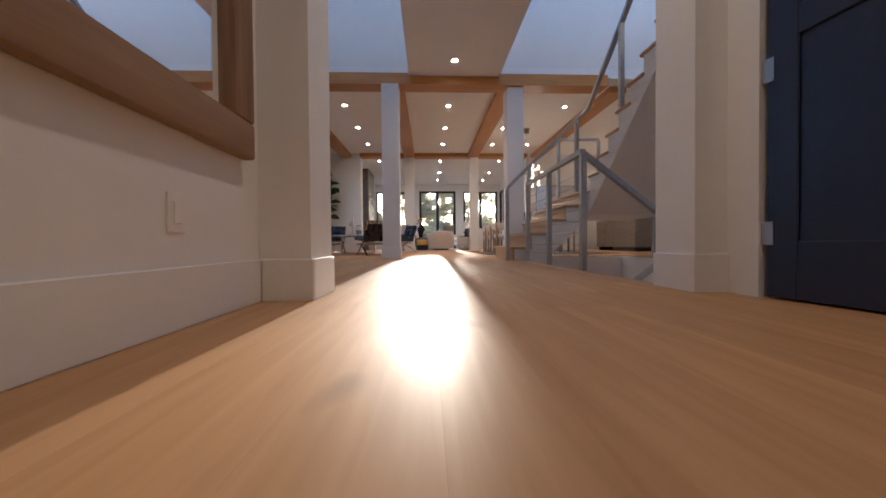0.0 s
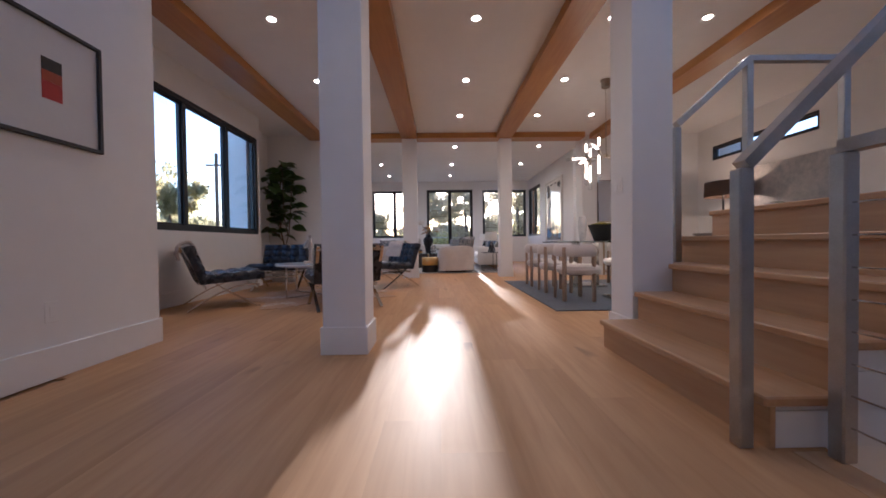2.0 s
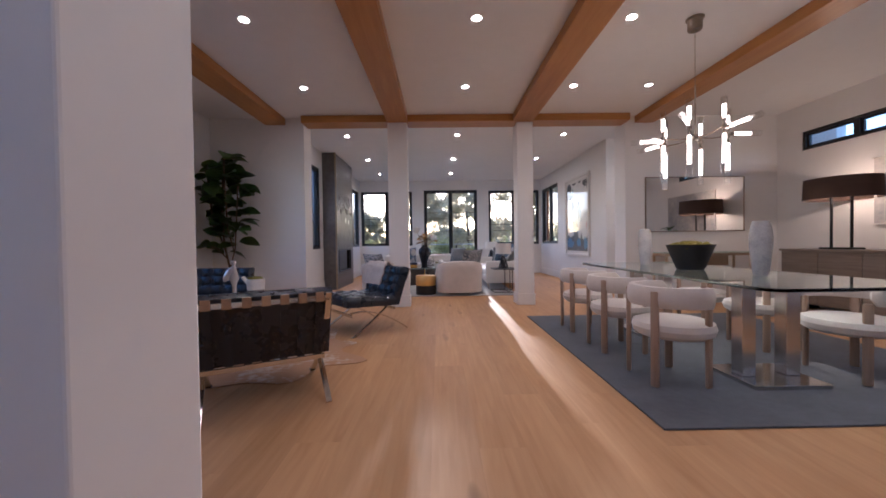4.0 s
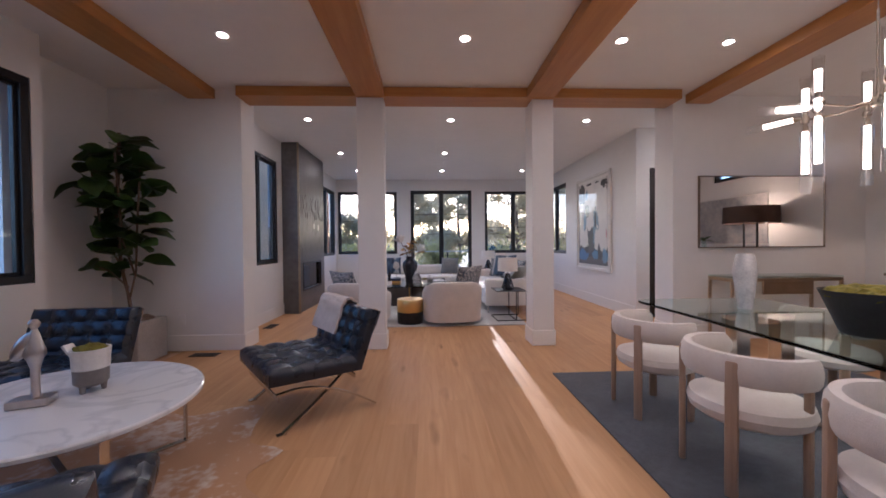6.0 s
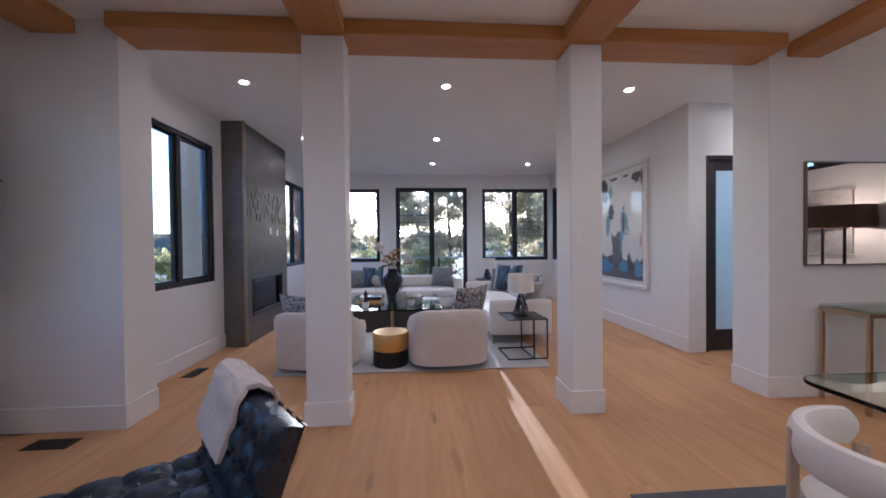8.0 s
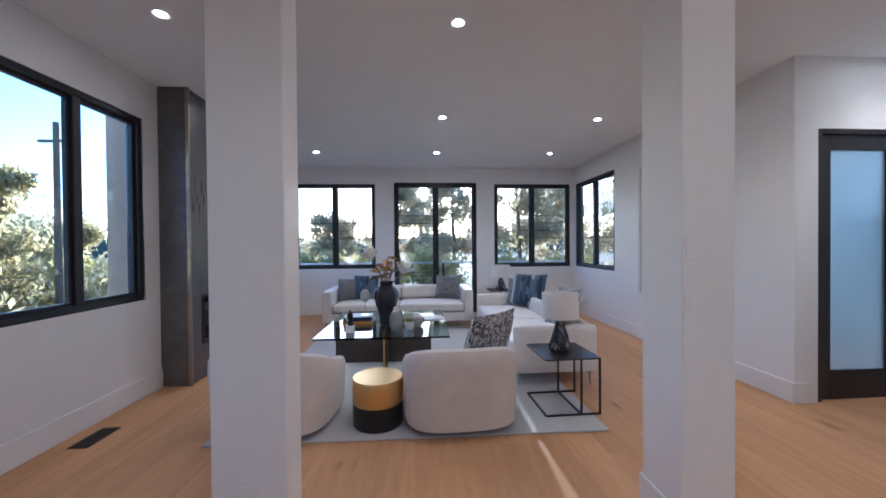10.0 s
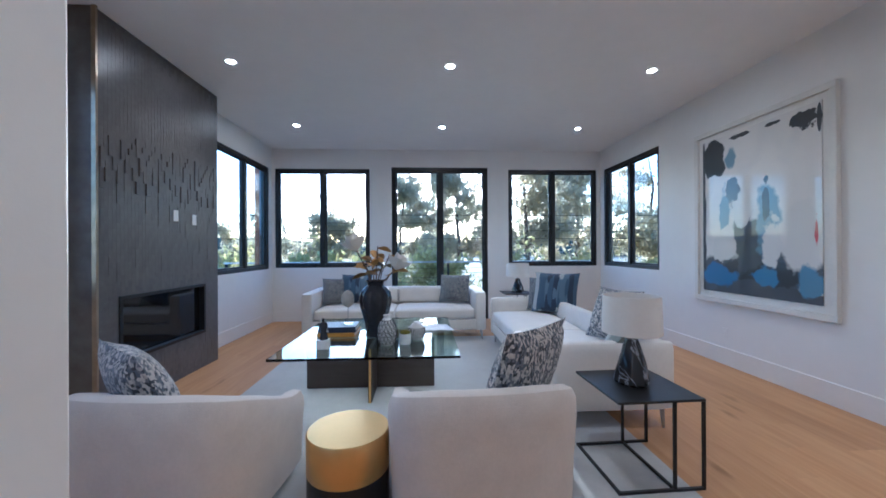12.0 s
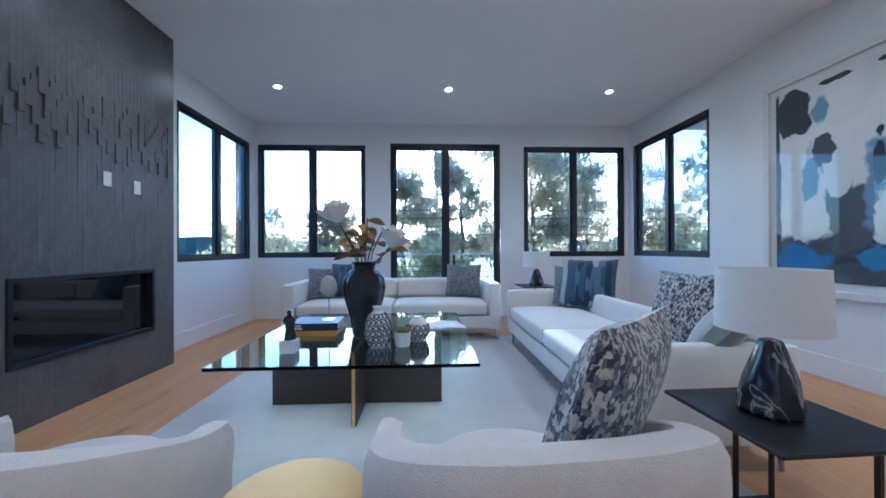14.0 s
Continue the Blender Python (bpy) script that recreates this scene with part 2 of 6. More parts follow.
def wall_y(name, y0, y1, x0, x1, z0, z1, holes=(), label=""):
    bm, x = B(), x0
    for xa, xb, za, zb in sorted(holes):
        if xa - x > 0.001:
            box(bm, x, xa, y0, y1, z0, z1)
        if za - z0 > 0.001:
            box(bm, xa, xb, y0, y1, z0, za)
        if z1 - zb > 0.001:
            box(bm, xa, xb, y0, y1, zb, z1)
        x = xb
    if x1 - x > 0.001:
        box(bm, x, x1, y0, y1, z0, z1)
    bmesh.ops.remove_doubles(bm, verts=bm.verts, dist=0.0005)
    return struct(name, bm, WALL, label or "white painted plaster wall", "wall")


SILL, HEAD = 0.95, 2.74
WL = (10.07, 11.37, 0.93, 2.69)
WA = (5.65, 8.20, 0.94, 2.68)
CWL = (13.62, 15.22, 0.95, 2.72)
CWR = (13.67, 15.22, 0.97, 2.72)
wall_x("wall_living_west", LX0 - T, LX0, 9.69, LY1, 0, CZ, [WL, CWL])
wall_x("wall_living_east", LX1, LX1 + T, 10.70, LY1, 0, CZ, [CWR])
wall_y("wall_garden", LY1, LY1 + T, LX0 - T, LX1 + T, 0, CZ, [(-2.22, -0.545, 0.96, 2.74), (-0.15, 1.61, 0.0, 2.775), (1.995, 3.66, 0.96, 2.745)])
wall_y("wall_wing_west", 9.36, 9.69, -3.37, -1.85, 0, CZ)
wall_y("wall_wing_east", 9.41, 9.77, 3.445, MX1 + T, 0, CZ)
wall_y("wall_hall_north", 10.70, 10.70 + T, LX1 + T, 7.0, 0, CZ, [(3.955, 4.83, 0, 2.45)])
wall_x("wall_hall_end", 7.0, 7.0 + T, 9.41, 10.86, 0, CZ)
wall_x("wall_lounge_west", MX0 - T, MX0, 4.40, 8.28, 0, CZ, [WA])
wall_x("wall_niche_west", -3.53, -3.37, 8.12, 9.69, 0, CZ)
wall_y("wall_niche_south", 8.12, 8.279, -3.37, MX0 - T - 0.001, 0, CZ)
wall_x("wall_dining_east", MX1, MX1 + T, -3.2, 9.41, -2.8, 5.9, [(6.9, 9.0, 2.38, 2.67)])
wall_y("wall_lounge_south", 4.24, 4.40, MX0 - T, -1.912 - T, 0, CZ)
wall_x("wall_picture", -1.91 - T, -1.91, 2.93, 4.40, 0, 5.9)
wall_x("wall_pivot_door", -1.91 - T, -1.91, -0.166, 2.93, 0, 5.9, [(1.55, 2.92, 0, 2.75)])
wall_x("wall_entry_west", -0.64, -0.48, -3.2, -0.50, 0, 5.9)
wall_y("wall_entry_return", -0.50, -0.166, -2.07, -0.255, 0, 5.9)
wall_y("wall_entry_south", -3.36, -3.2, -0.64, MX1 + T, -2.8, 5.9)
wall_y("wall_entry_pier", -0.436, -0.138, 1.54, 2.35, 0, 5.9)
wall_x("wall_entry_jamb", 1.70, 1.86, -0.60, -0.436, 0, 5.9)
wall_x("wall_entry_east", 1.90, 2.06, -3.2, -0.436, 0, 5.9)
wall_y("wall_upper", 4.06, 4.36, MX0 - T, MX1 + T, CZ + 0.16, 5.9)
# far side of the well and its lower walls
wall_x("wall_well_east", 3.72, 3.88, -0.138, 4.2, -0.40, -0.02)
wall_y("wall_well_north", 4.2, 4.32, 1.62, MX1, -2.8, -0.02)
wall_x("wall_well_west", 1.50, 1.62, -0.138, 2.80, -2.8, -0.045)
wall_y("wall_well_south", -0.28, -0.138, 1.62, MX1, -2.8, -0.02)
# ceilings
struct("ceiling_niche", bx(-3.53, MX0 - T - 0.001, 8.12, 9.77, CZ, CZ + 0.16), CEIL, "flat white ceiling of the plant niche", "ceiling")
struct("ceiling_main", bx(MX0 - T, MX1 + T, 4.06, 9.77, CZ, CZ + 0.16), CEIL, "flat white painted ceiling with recessed lights", "ceiling")
struct("ceiling_living", bx(LX0 - T, 7.16, 9.77, LY1 + T, CZ, CZ + 0.16), CEIL, "flat white painted living room ceiling", "ceiling")
struct("ceiling_bridge", bx(-0.04, 1.50, -3.2, 4.06, CZ, CZ + 0.30), CEIL, "white underside of the upper walkway", "ceiling")
bm = B()
for a in ((-2.07, -1.7, -3.36, 4.36), (-1.7, -0.3, -3.36, 0.2), (-1.7, -0.3, 3.9, 4.36), (-0.3, 1.9, -3.36, 4.36), (1.9, 5.6, -3.36, 0.2), (1.9, 5.6, 3.9, 4.36), (5.6, MX1 + T, -3.36, 4.36)):
    box(bm, *a, 5.9, 6.06)
struct("ceiling_upper", bm, CEIL, "high white ceiling over the stair hall with skylights", "ceiling")


def beam(name, x0, x1, y0, y1, material):
    return tagged(part(name, bx(x0, x1, y0, y1, BZ, CZ - 0.002, bev=0.004), material), "honey-coloured oak ceiling beam", "beam", "ceiling beams", "structure")


for xa, xb in ((-0.48, -0.15), (1.545, 1.875)):
    beam("beam", xa, xb, 4.36, 9.24, BEAM)
beam("beam", -2.46, -2.14, 4.42, 9.355, BEAM)
beam("beam", 3.60, 3.91, 4.36, 9.405, BEAM)
beam("beam", -1.85, 3.445, 9.243, 9.56, BEAMX)
bm = bx(-1.905, 3.40, 4.03, 4.355, BZ - 0.03, CZ + 0.05, bev=0.004)
tagged(part("beam", bm, BEAMX), "honey-coloured oak cross beam", "beam", "ceiling beams", "structure")


def column(x0, x1, y0, y1, top):
    e = thing("column", "square white painted column with a tall skirting", "column", pose((x0 + x1) / 2, (y0 + y1) / 2, 0))
    w, d = (x1 - x0) / 2, (y1 - y0) / 2
    part("shaft", bx(-w, w, -d, d, 0, top, bev=0.006, seg=2), WALL, e, smooth=False)
    g = 0.014
    for i, (a, b, c, dd) in enumerate(((-w - g, w + g, -d - g, -d), (-w - g, w + g, d, d + g), (-w - g, -w, -d, d), (w, w + g, -d, d))):
        part("baseboard", bx(a, b, c, dd, 0, 0.185, bev=0.003), TRIM, e)
    return e


column(-0.505, -0.215, 3.985, 4.275, BZ - 0.034)
column(1.645, 1.935, 4.085, 4.40, BZ - 0.034)
column(-0.475, -0.160, 9.265, 9.45, BZ - 0.004)
column(1.615, 1.875, 9.285, 9.585, BZ - 0.004)


def skirt(axis, c, a, b, side):
    """A skirting board along a wall face at c from a to b; side +1/-1 is the way it stands out."""
    lo, hi = sorted((c + side * 0.0005, c + side * 0.015))
    bm = bx(lo, hi, a, b, 0, 0.185, bev=0.003) if axis == "x" else bx(a, b, lo, hi, 0, 0.185, bev=0.003)
    struct("baseboard", bm, TRIM, "tall white painted skirting board", "baseboard")


skirt("x", LX0, 9.70, 11.67, 1), skirt("x", LX0, 13.18, LY1 - 0.016, 1), skirt("x", LX1, 10.70, LY1 - 0.016, -1)
skirt("y", LY1, LX0 + 0.016, -0.21, -1), skirt("y", LY1, 1.67, LX1 - 0.016, -1)
skirt("y", 9.36, -3.354, -1.836, -1), skirt("x", -3.37, 8.281, 9.359, 1), skirt("x", -1.85, 9.36, 9.69, 1), skirt("y", 9.69, LX0 + 0.016, -1.85, 1)
skirt("y", 9.41, 3.431, MX1, -1), skirt("x", 3.445, 9.41, 9.77, -1), skirt("y", 10.70, LX1 - 0.014, 3.90, -1)
skirt("x", MX0, 4.42, 8.28, 1), skirt("x", -1.91, 2.98, 4.40, 1), skirt("y", 4.40, MX0, -1.896, 1)
skirt("x", -0.48, -3.2, -0.516, 1), skirt("y", -0.50, -0.464, -0.241, -1), skirt("x", -0.255, -0.50, -0.166, 1), skirt("x", MX1, 4.3, 9.4, -1)
skirt("y", -0.436, 1.526, 1.70, -1), skirt("x", 1.54, -0.436, -0.138, -1), skirt("y", -0.138, 1.54, 2.3, 1)


def window(name, axis, c, a, b, z0, z1, split, depth=0.10, fw=0.055, out=1, label=""):
    """A black framed window in an opening; split: fractions at which mullions stand; axis x: pane plane x = c."""
    e = tagged(new(name), label or "black framed window with clear panes", "window", kind="structure")

    def bar(nm, p0, p1, q0, q1, d0, d1, m, parent=e):
        bm = B()
        box(bm, *((d0, d1, p0, p1, q0, q1) if axis == "x" else (p0, p1, d0, d1, q0, q1)), bev=0.004 if m is BLACK else 0)
        return part(nm, bm, m, parent)
    lo, hi = sorted((c, c + out * depth))
    fr = bar("window_frame", a, b, z1 - fw, z1, lo, hi, BLACK)
    bar("window_frame", a, b, z0, z0 + fw, lo, hi, BLACK)
    bar("window_frame", a, a + fw, z0 + fw, z1 - fw, lo, hi, BLACK)
    bar("window_frame", b - fw, b, z0 + fw, z1 - fw, lo, hi, BLACK)
    cuts = [a + fw] + [a + (b - a) * s for s in split] + [b - fw]
    for s in cuts[1:-1]:
        bar("mullion", s - 0.035, s + 0.035, z0 + fw, z1 - fw, lo + 0.004, hi - 0.004, BLACK)
    mid = (lo + hi) / 2
    for i, (p, q) in enumerate(zip(cuts, cuts[1:])):
        p, q = p + (0.035 if i else 0), q - (0.035 if i < len(cuts) - 2 else 0)
        s = 0.028
        for r in ((p, q, z1 - fw - s, z1 - fw), (p, q, z0 + fw, z0 + fw + s), (p, p + s, z0 + fw + s, z1 - fw - s), (q - s, q, z0 + fw + s, z1 - fw - s)):
            bar("sash", *r, mid - 0.02, mid + 0.02, BLACK)
        g = bar("pane", p + s, q - s, z0 + fw + s, z1 - fw - s, mid - 0.003, mid + 0.003, GLASS)
        g.visible_shadow = False
    return e


window("window_1", "x", LX0 - 0.01, *WL, (0.5,), out=-1)
window("window_2", "x", LX0 - 0.01, *CWL, (0.52,), out=-1)
window("window_3", "x", LX1 + 0.01, *CWR, (0.5,), out=1)
window("window_4", "y", LY1 + 0.01, -2.22, -0.545, 0.96, 2.74, (0.5,))
window("window_5", "y", LY1 + 0.01, 1.995, 3.66, 0.96, 2.745, (0.5,))
window("door_garden", "y", LY1 + 0.01, -0.15, 1.61, 0.0, 2.775, (0.5,), fw=0.07, label="black framed sliding glass garden door")
window("window_6", "x", MX0 - 0.01, *WA, (0.27, 0.64), out=-1, fw=0.07, label="wide black framed three-pane window")
window("window_7", "x", MX1 + 0.01, 6.9, 9.0, 2.38, 2.67, (0.33, 0.66), fw=0.04, label="high narrow black framed window")
# ---- doors ----
# frosted hall door
e = tagged(new("door_1"), "dark framed door with a frosted glass pane, shut", "door", kind="structure")
DARK = wood("dark_door_wood", (0.018, 0.014, 0.012), (0.035, 0.026, 0.022), 0.4, "z", 1.0, 0.06)
for a in ((3.958, 4.00, 10.705, 10.80, 0, 2.447), (4.785, 4.827, 10.705, 10.80, 0, 2.447), (4.00, 4.785, 10.705, 10.80, 2.405, 2.447)):
    part("door_frame", bx(*a, bev=0.003), DARK, e)
for a in ((4.003, 4.12, 10.735, 10.775, 0.008, 2.40), (4.665, 4.782, 10.735, 10.775, 0.008, 2.40), (4.12, 4.665, 10.735, 10.775, 2.27, 2.40), (4.12, 4.665, 10.735, 10.775, 0.008, 0.27)):
    part("stile", bx(*a, bev=0.003), DARK, e)
part("pane", bx(4.12, 4.665, 10.75, 10.76, 0.27, 2.27), FROST, e, "frosted glass pane")
bm = B()
cyl(bm, (4.70, 10.735, 1.02), (4.70, 10.68, 1.02), 0.011)
box(bm, 4.60, 4.712, 10.668, 10.684, 1.012, 1.030, bev=0.004)
box(bm, 4.67, 4.735, 10.727, 10.735, 0.96, 1.08, bev=0.002)
part("door_handle", bm, STEEL, e, "brushed steel lever handle")
# pivot front door of frosted glass
e = tagged(new("door_2"), "tall frosted glass front door in a black steel frame, shut", "door", kind="structure")
px = -1.96
for a in ((px - 0.03, px + 0.04, 1.555, 1.66, 0, 2.745), (px - 0.03, px + 0.04, 2.80, 2.915, 0, 2.745), (px - 0.03, px + 0.04, 1.66, 2.80, 0, 0.15), (px - 0.03, px + 0.04, 1.66, 2.80, 2.62, 2.745)):
    part("door_frame", bx(*a, bev=0.004), BLACK, e)
pn = part("pane", bx(px, px + 0.012, 1.66, 2.80, 0.15, 2.62), FROST, e, "frosted glass pane")
bm = B()
cyl(bm, (px + 0.10, 2.78, 0.52), (px + 0.10, 2.78, 1.78), 0.014, n=12)
for z in (0.62, 1.68):
    cyl(bm, (px + 0.04, 2.78, z), (px + 0.10, 2.78, z), 0.008, n=8)
part("pull_handle", bm, STEEL, e, "long upright steel pull handle")
# dark blue panelled door, standing open against the entry
NAVY = mat("navy_door_paint", (0.011, 0.020, 0.055), 0.38, var=0.12, scale=4, bump=0.03)
e = tagged(new("door_3"), "navy blue painted panelled door on steel hinges", "door", kind="structure")
e.matrix_world = pose(1.745, -0.62, 0.008, 0, 0, -85)
part("leaf", bx(0, 0.91, -0.02, 0.02, 0, 2.43, bev=0.003), NAVY, e)
for x0, x1, z0, z1 in ((0, 0.12, 0, 2.43), (0.79, 0.91, 0, 2.43), (0.12, 0.79, 0, 0.24), (0.12, 0.79, 2.30, 2.43), (0.12, 0.79, 1.05, 1.17)):
    part("stile", bx(x0, x1, -0.032, -0.0195, z0 + 0.002, z1 - 0.002, bev=0.004), NAVY, e)
for z in (0.27, 0.96, 2.1):
    bm = B()
    cyl(bm, (-0.012, -0.03, z - 0.05), (-0.012, -0.03, z + 0.05), 0.009, n=10)
    box(bm, -0.012, 0.03, -0.036, -0.030, z - 0.05, z + 0.05)
    part("hinge", bm, STEEL, e, "steel butt hinge")

# ---- fireplace ----
e = thing("fireplace", "floor-to-ceiling grey split-tile chimney breast with a glazed gas fire", "fireplace", pose(-2.12, 12.365, 0))
STONE = mat("charcoal_tile", (0.125, 0.115, 0.112), 0.34, var=0.2, scale=3.0, bump=0.25, bscale=30, rand=0.09)
STONEB = mat("charcoal_base", (0.11, 0.105, 0.105), 0.45, var=0.3, scale=2.0, bump=0.2, bscale=40)
fx, fy0, fy1 = 0.13, -0.795, 0.795
oy0, oy1, oz0, oz1 = -0.575, 0.545, 0.375, 0.915
for nm, a in (("side_pier", (fy0, oy0, 0, CZ)), ("side_pier", (oy1, fy1, 0, CZ)), ("hearth_front", (oy0, oy1, 0, oz0)), ("breast", (oy0, oy1, oz1, CZ))):
    part(nm, bx(-0.15, fx, *a), STONEB, e)
rt = random.Random(8)
TW, TH = 0.037, 0.155
tile_me = {}
for k in range(6):
    tile_me[k] = mesh_of("tile", bx(0, 0.0012 + 0.0026 * k, 0.0004, TW - 0.0004, 0.0005, TH - 0.0005), STONE, smooth=False)
joined = B()
ntile = 0
for c in range(int((fy1 - fy0 - 0.03) / TW)):
    y = fy0 + 0.015 + c * TW
    off = (0.0, 0.052, 0.104)[c % 3] - 0.155
    for r in range(22):
        z0 = off + r * TH
        if z0 < 0.005 or z0 + TH > CZ - 0.01 or (y + TW > oy0 - 0.004 and y < oy1 + 0.004 and z0 + TH > oz0 - 0.004 and z0 < oz1 + 0.004):
            continue
        band = 1.74 < z0 < 2.08
        k = rt.choice((0, 1, 3, 4, 5)) if band else rt.choice((0, 0, 0, 0, 0, 0, 1)) if 1.0 < z0 < 1.75 else 0
        if ntile < 300 and 1.0 < z0 < 2.3:
            ob = new("tile", tile_me[k])
            ob.parent = e
            ob.location = (fx, y, z0)
            ntile += 1
        else:
            box(joined, fx, fx + 0.0012 + 0.0026 * k, y + 0.0004, y + TW - 0.0004, z0 + 0.0005, z0 + TH - 0.0005)
tagged(part("tiles", joined, STONE, e, smooth=False), kind="stuff")
part("corner_trim", bx(fx - 0.005, fx + 0.03, fy0 - 0.008, fy0 + 0.012, 0, CZ, bev=0.002), mat("bronze_trim", (0.36, 0.29, 0.21), 0.32, metal=1.0, var=0.2, scale=2), e, "slim bronze corner trim")
part("firebox", bx(-0.148, -0.10, oy0, oy1, oz0, oz1), BLKMET, e)
for a in ((oy0, oy1, oz0, oz0 + 0.03), (oy0, oy1, oz1 - 0.03, oz1), (oy0, oy0 + 0.03, oz0 + 0.03, oz1 - 0.03), (oy1 - 0.03, oy1, oz0 + 0.03, oz1 - 0.03)):
    part("surround", bx(-0.10, fx + 0.012, *a, bev=0.002), BLKMET, e)
DKG = mat("fire_glass", (0.01, 0.01, 0.012), 0.04, var=0.1, rvar=0.0)
part("fire_glass", bx(fx - 0.05, fx - 0.042, oy0 + 0.03, oy1 - 0.03, oz0 + 0.03, oz1 - 0.03), DKG, e)

# ---- stair ----
RISE, RUN, SY0, SY1, SX = 0.192, 0.242, 2.82, 4.33, 1.43
e = thing("staircase", "open oak stair with white risers turning at a landing", "staircase", pose(SX, SY0, 0))
UX = 2.5 - SX
for i in range(5):
    z = RISE * (i + 1)
    x = RUN * i
    x1 = x + RUN + 0.03 if i < 4 else 2.3
    z0 = z - RISE + (0.001 if i == 0 else 0)
    end = 1.245 if i < 3 else SY1 - SY0 - 0.005
    part("tread", bx(x - 0.03, x1, -0.03, end, z - 0.035, z, bev=0.006), OAKX, e, "" if i < 4 else "oak landing")
    part("riser", bx(x, x + 0.02, -0.015, end, z0, z - 0.036), OAKX, e)
    if i == 2:
        # the short return of this step beyond the column
        part("tread", bx(0.525, x1, 1.246, SY1 - SY0 - 0.005, z - 0.035, z, bev=0.006), OAKX, e)
        part("riser", bx(0.527, 0.547, 1.246, SY1 - SY0 - 0.005, 0.001, z - 0.036), OAKX, e)
SPAINT = mat("stair_white", (0.76, 0.75, 0.73), 0.4, var=0.02, scale=2, bump=0.03)
def slab(prof, f0, f1):
    """A closed solid between two copies of a side profile."""
    bm = B()
    va, vb = [bm.verts.new(f0(*p)) for p in prof], [bm.verts.new(f1(*p)) for p in prof]
    bm.faces.new(va), bm.faces.new(vb[::-1])
    for i in range(len(prof)):
        j = (i + 1) % len(prof)
        bm.faces.new((va[i], vb[i], vb[j], va[j]))
    bmesh.ops.triangulate(bm, faces=[f for f in bm.faces if len(f.verts) > 4])
    return bm


def stepped(cols, place):
    """A stair side built of upright slices (a, b, top, bottom at a, bottom at b) welded along their feet."""
    bm = B()
    for a, b, top, ba, bb in cols:
        q = [[bm.verts.new(place(u, z, s)) for u, z in ((a, ba), (b, bb), (b, top), (a, top))] for s in (0, 1)]
        bm.faces.new(q[0]), bm.faces.new(q[1][::-1])
        for i in range(4):
            j = (i + 1) % 4
            bm.faces.new((q[0][i], q[1][i], q[1][j], q[0][j]))
    bmesh.ops.remove_doubles(bm, verts=bm.verts, dist=0.0005)
    return bm


under = lambda x: max(0.001, min(0.62, (x - 0.465) * 1.01))
cols = []
for i in range(5):
    a, b = RUN * i + 0.021, RUN * (i + 1) + 0.021 if i < 4 else 2.3
    cuts = [a] + [c for c in (0.465, 0.465 + 0.62 / 1.01) if a < c < b] + [b]
    cols += [(p, q, RISE * (i + 1) - 0.037, under(p), under(q)) for p, q in zip(cuts, cuts[1:])]
bm = stepped(cols, lambda x, z, s: (x, 0.004 if s == 0 else 1.24, z))
part("stringer", bm, SPAINT, e, "white stair carcass", smooth=False)


def boards(cols, place, z0, z1, pitch=0.135):
    """Horizontal shiplap boards cut from a stair side, with open joints between them."""
    z = z0
    while z < z1:
        b2 = stepped(cols, place)
        for co, no in (((0, 0, z + 0.002), (0, 0, -1)), ((0, 0, z + pitch - 0.002), (0, 0, 1))):
            g = b2.verts[:] + b2.edges[:] + b2.faces[:]
            cut = bmesh.ops.bisect_plane(b2, geom=g, plane_co=co, plane_no=no, clear_outer=True)
            edges = [q for q in cut["geom_cut"] if isinstance(q, bmesh.types.BMEdge)]
            if edges:
                bmesh.ops.holes_fill(b2, edges=b2.edges[:])
        if b2.faces:
            part("board", b2, SPAINT, e, smooth=False)
        else:
            b2.free()
        z += pitch


boards(cols, lambda x, z, s: (x, -0.006 if s == 0 else 0.003, z), 0.0, RISE * 5)
# upper flight, climbing back over the well
UR, UN = 0.205, 0.243
for k in range(11):
    z = RISE * 5 + UR * (k + 1)
    y = -0.07 - UN * k
    part("tread", bx(UX - 0.03, UX + 1.22, y - UN - 0.03, y + 0.03, z - 0.035, z, bev=0.006), OAKX, e)
    part("riser", bx(UX + 0.004, UX + 1.196, y - 0.019, y, z - UR, z - 0.036), SPAINT, e)
low = lambda y: 0.625 - y * 0.865
cols = [(0.003, -0.091, RISE * 5 - 0.037, low(0.003), low(-0.091))]
for k in range(11):
    ya, yb = -0.07 - UN * k - 0.021, -0.07 - UN * (k + 1) - 0.021
    cols.append((ya, yb, RISE * 5 + UR * (k + 1) - 0.037, low(ya), low(yb)))
bm = stepped(cols, lambda y, z, s: (UX if s == 0 else UX + 1.2, y, z))
part("upper_stringer", bm, SPAINT, e, "white carcass of the upper flight", smooth=False)
boards(cols, lambda y, z, s: (UX - 0.012 if s == 0 else UX - 0.001, y, z), 0.40, 3.4)


def railing(label, posts, rails, cables, cat="railing"):
    """posts: (x, y, z0, z1); rails: runs of points; cables: pairs of end points."""
    e = thing("railing", label, cat, pose(posts[0][0], posts[0][1], posts[0][2]))
    base = Vector(e.location)
    for x, y, z0, z1 in posts:
        p = part("post", bx(x - 0.026, x + 0.026, y - 0.026, y + 0.026, z0, z1, bev=0.005), STEEL, e)
        p.location = -base
    for run in rails:
        bm = B()
        tube(bm, run, 0.0, flat=(0.052, 0.042))
        part("handrail", bm, STEEL, e).location = -base
    for a, b in cables:
        bm = B()
        tube(bm, (a, b), 0.0035, n=5)
        part("cable", bm, CHROME, e).location = -base


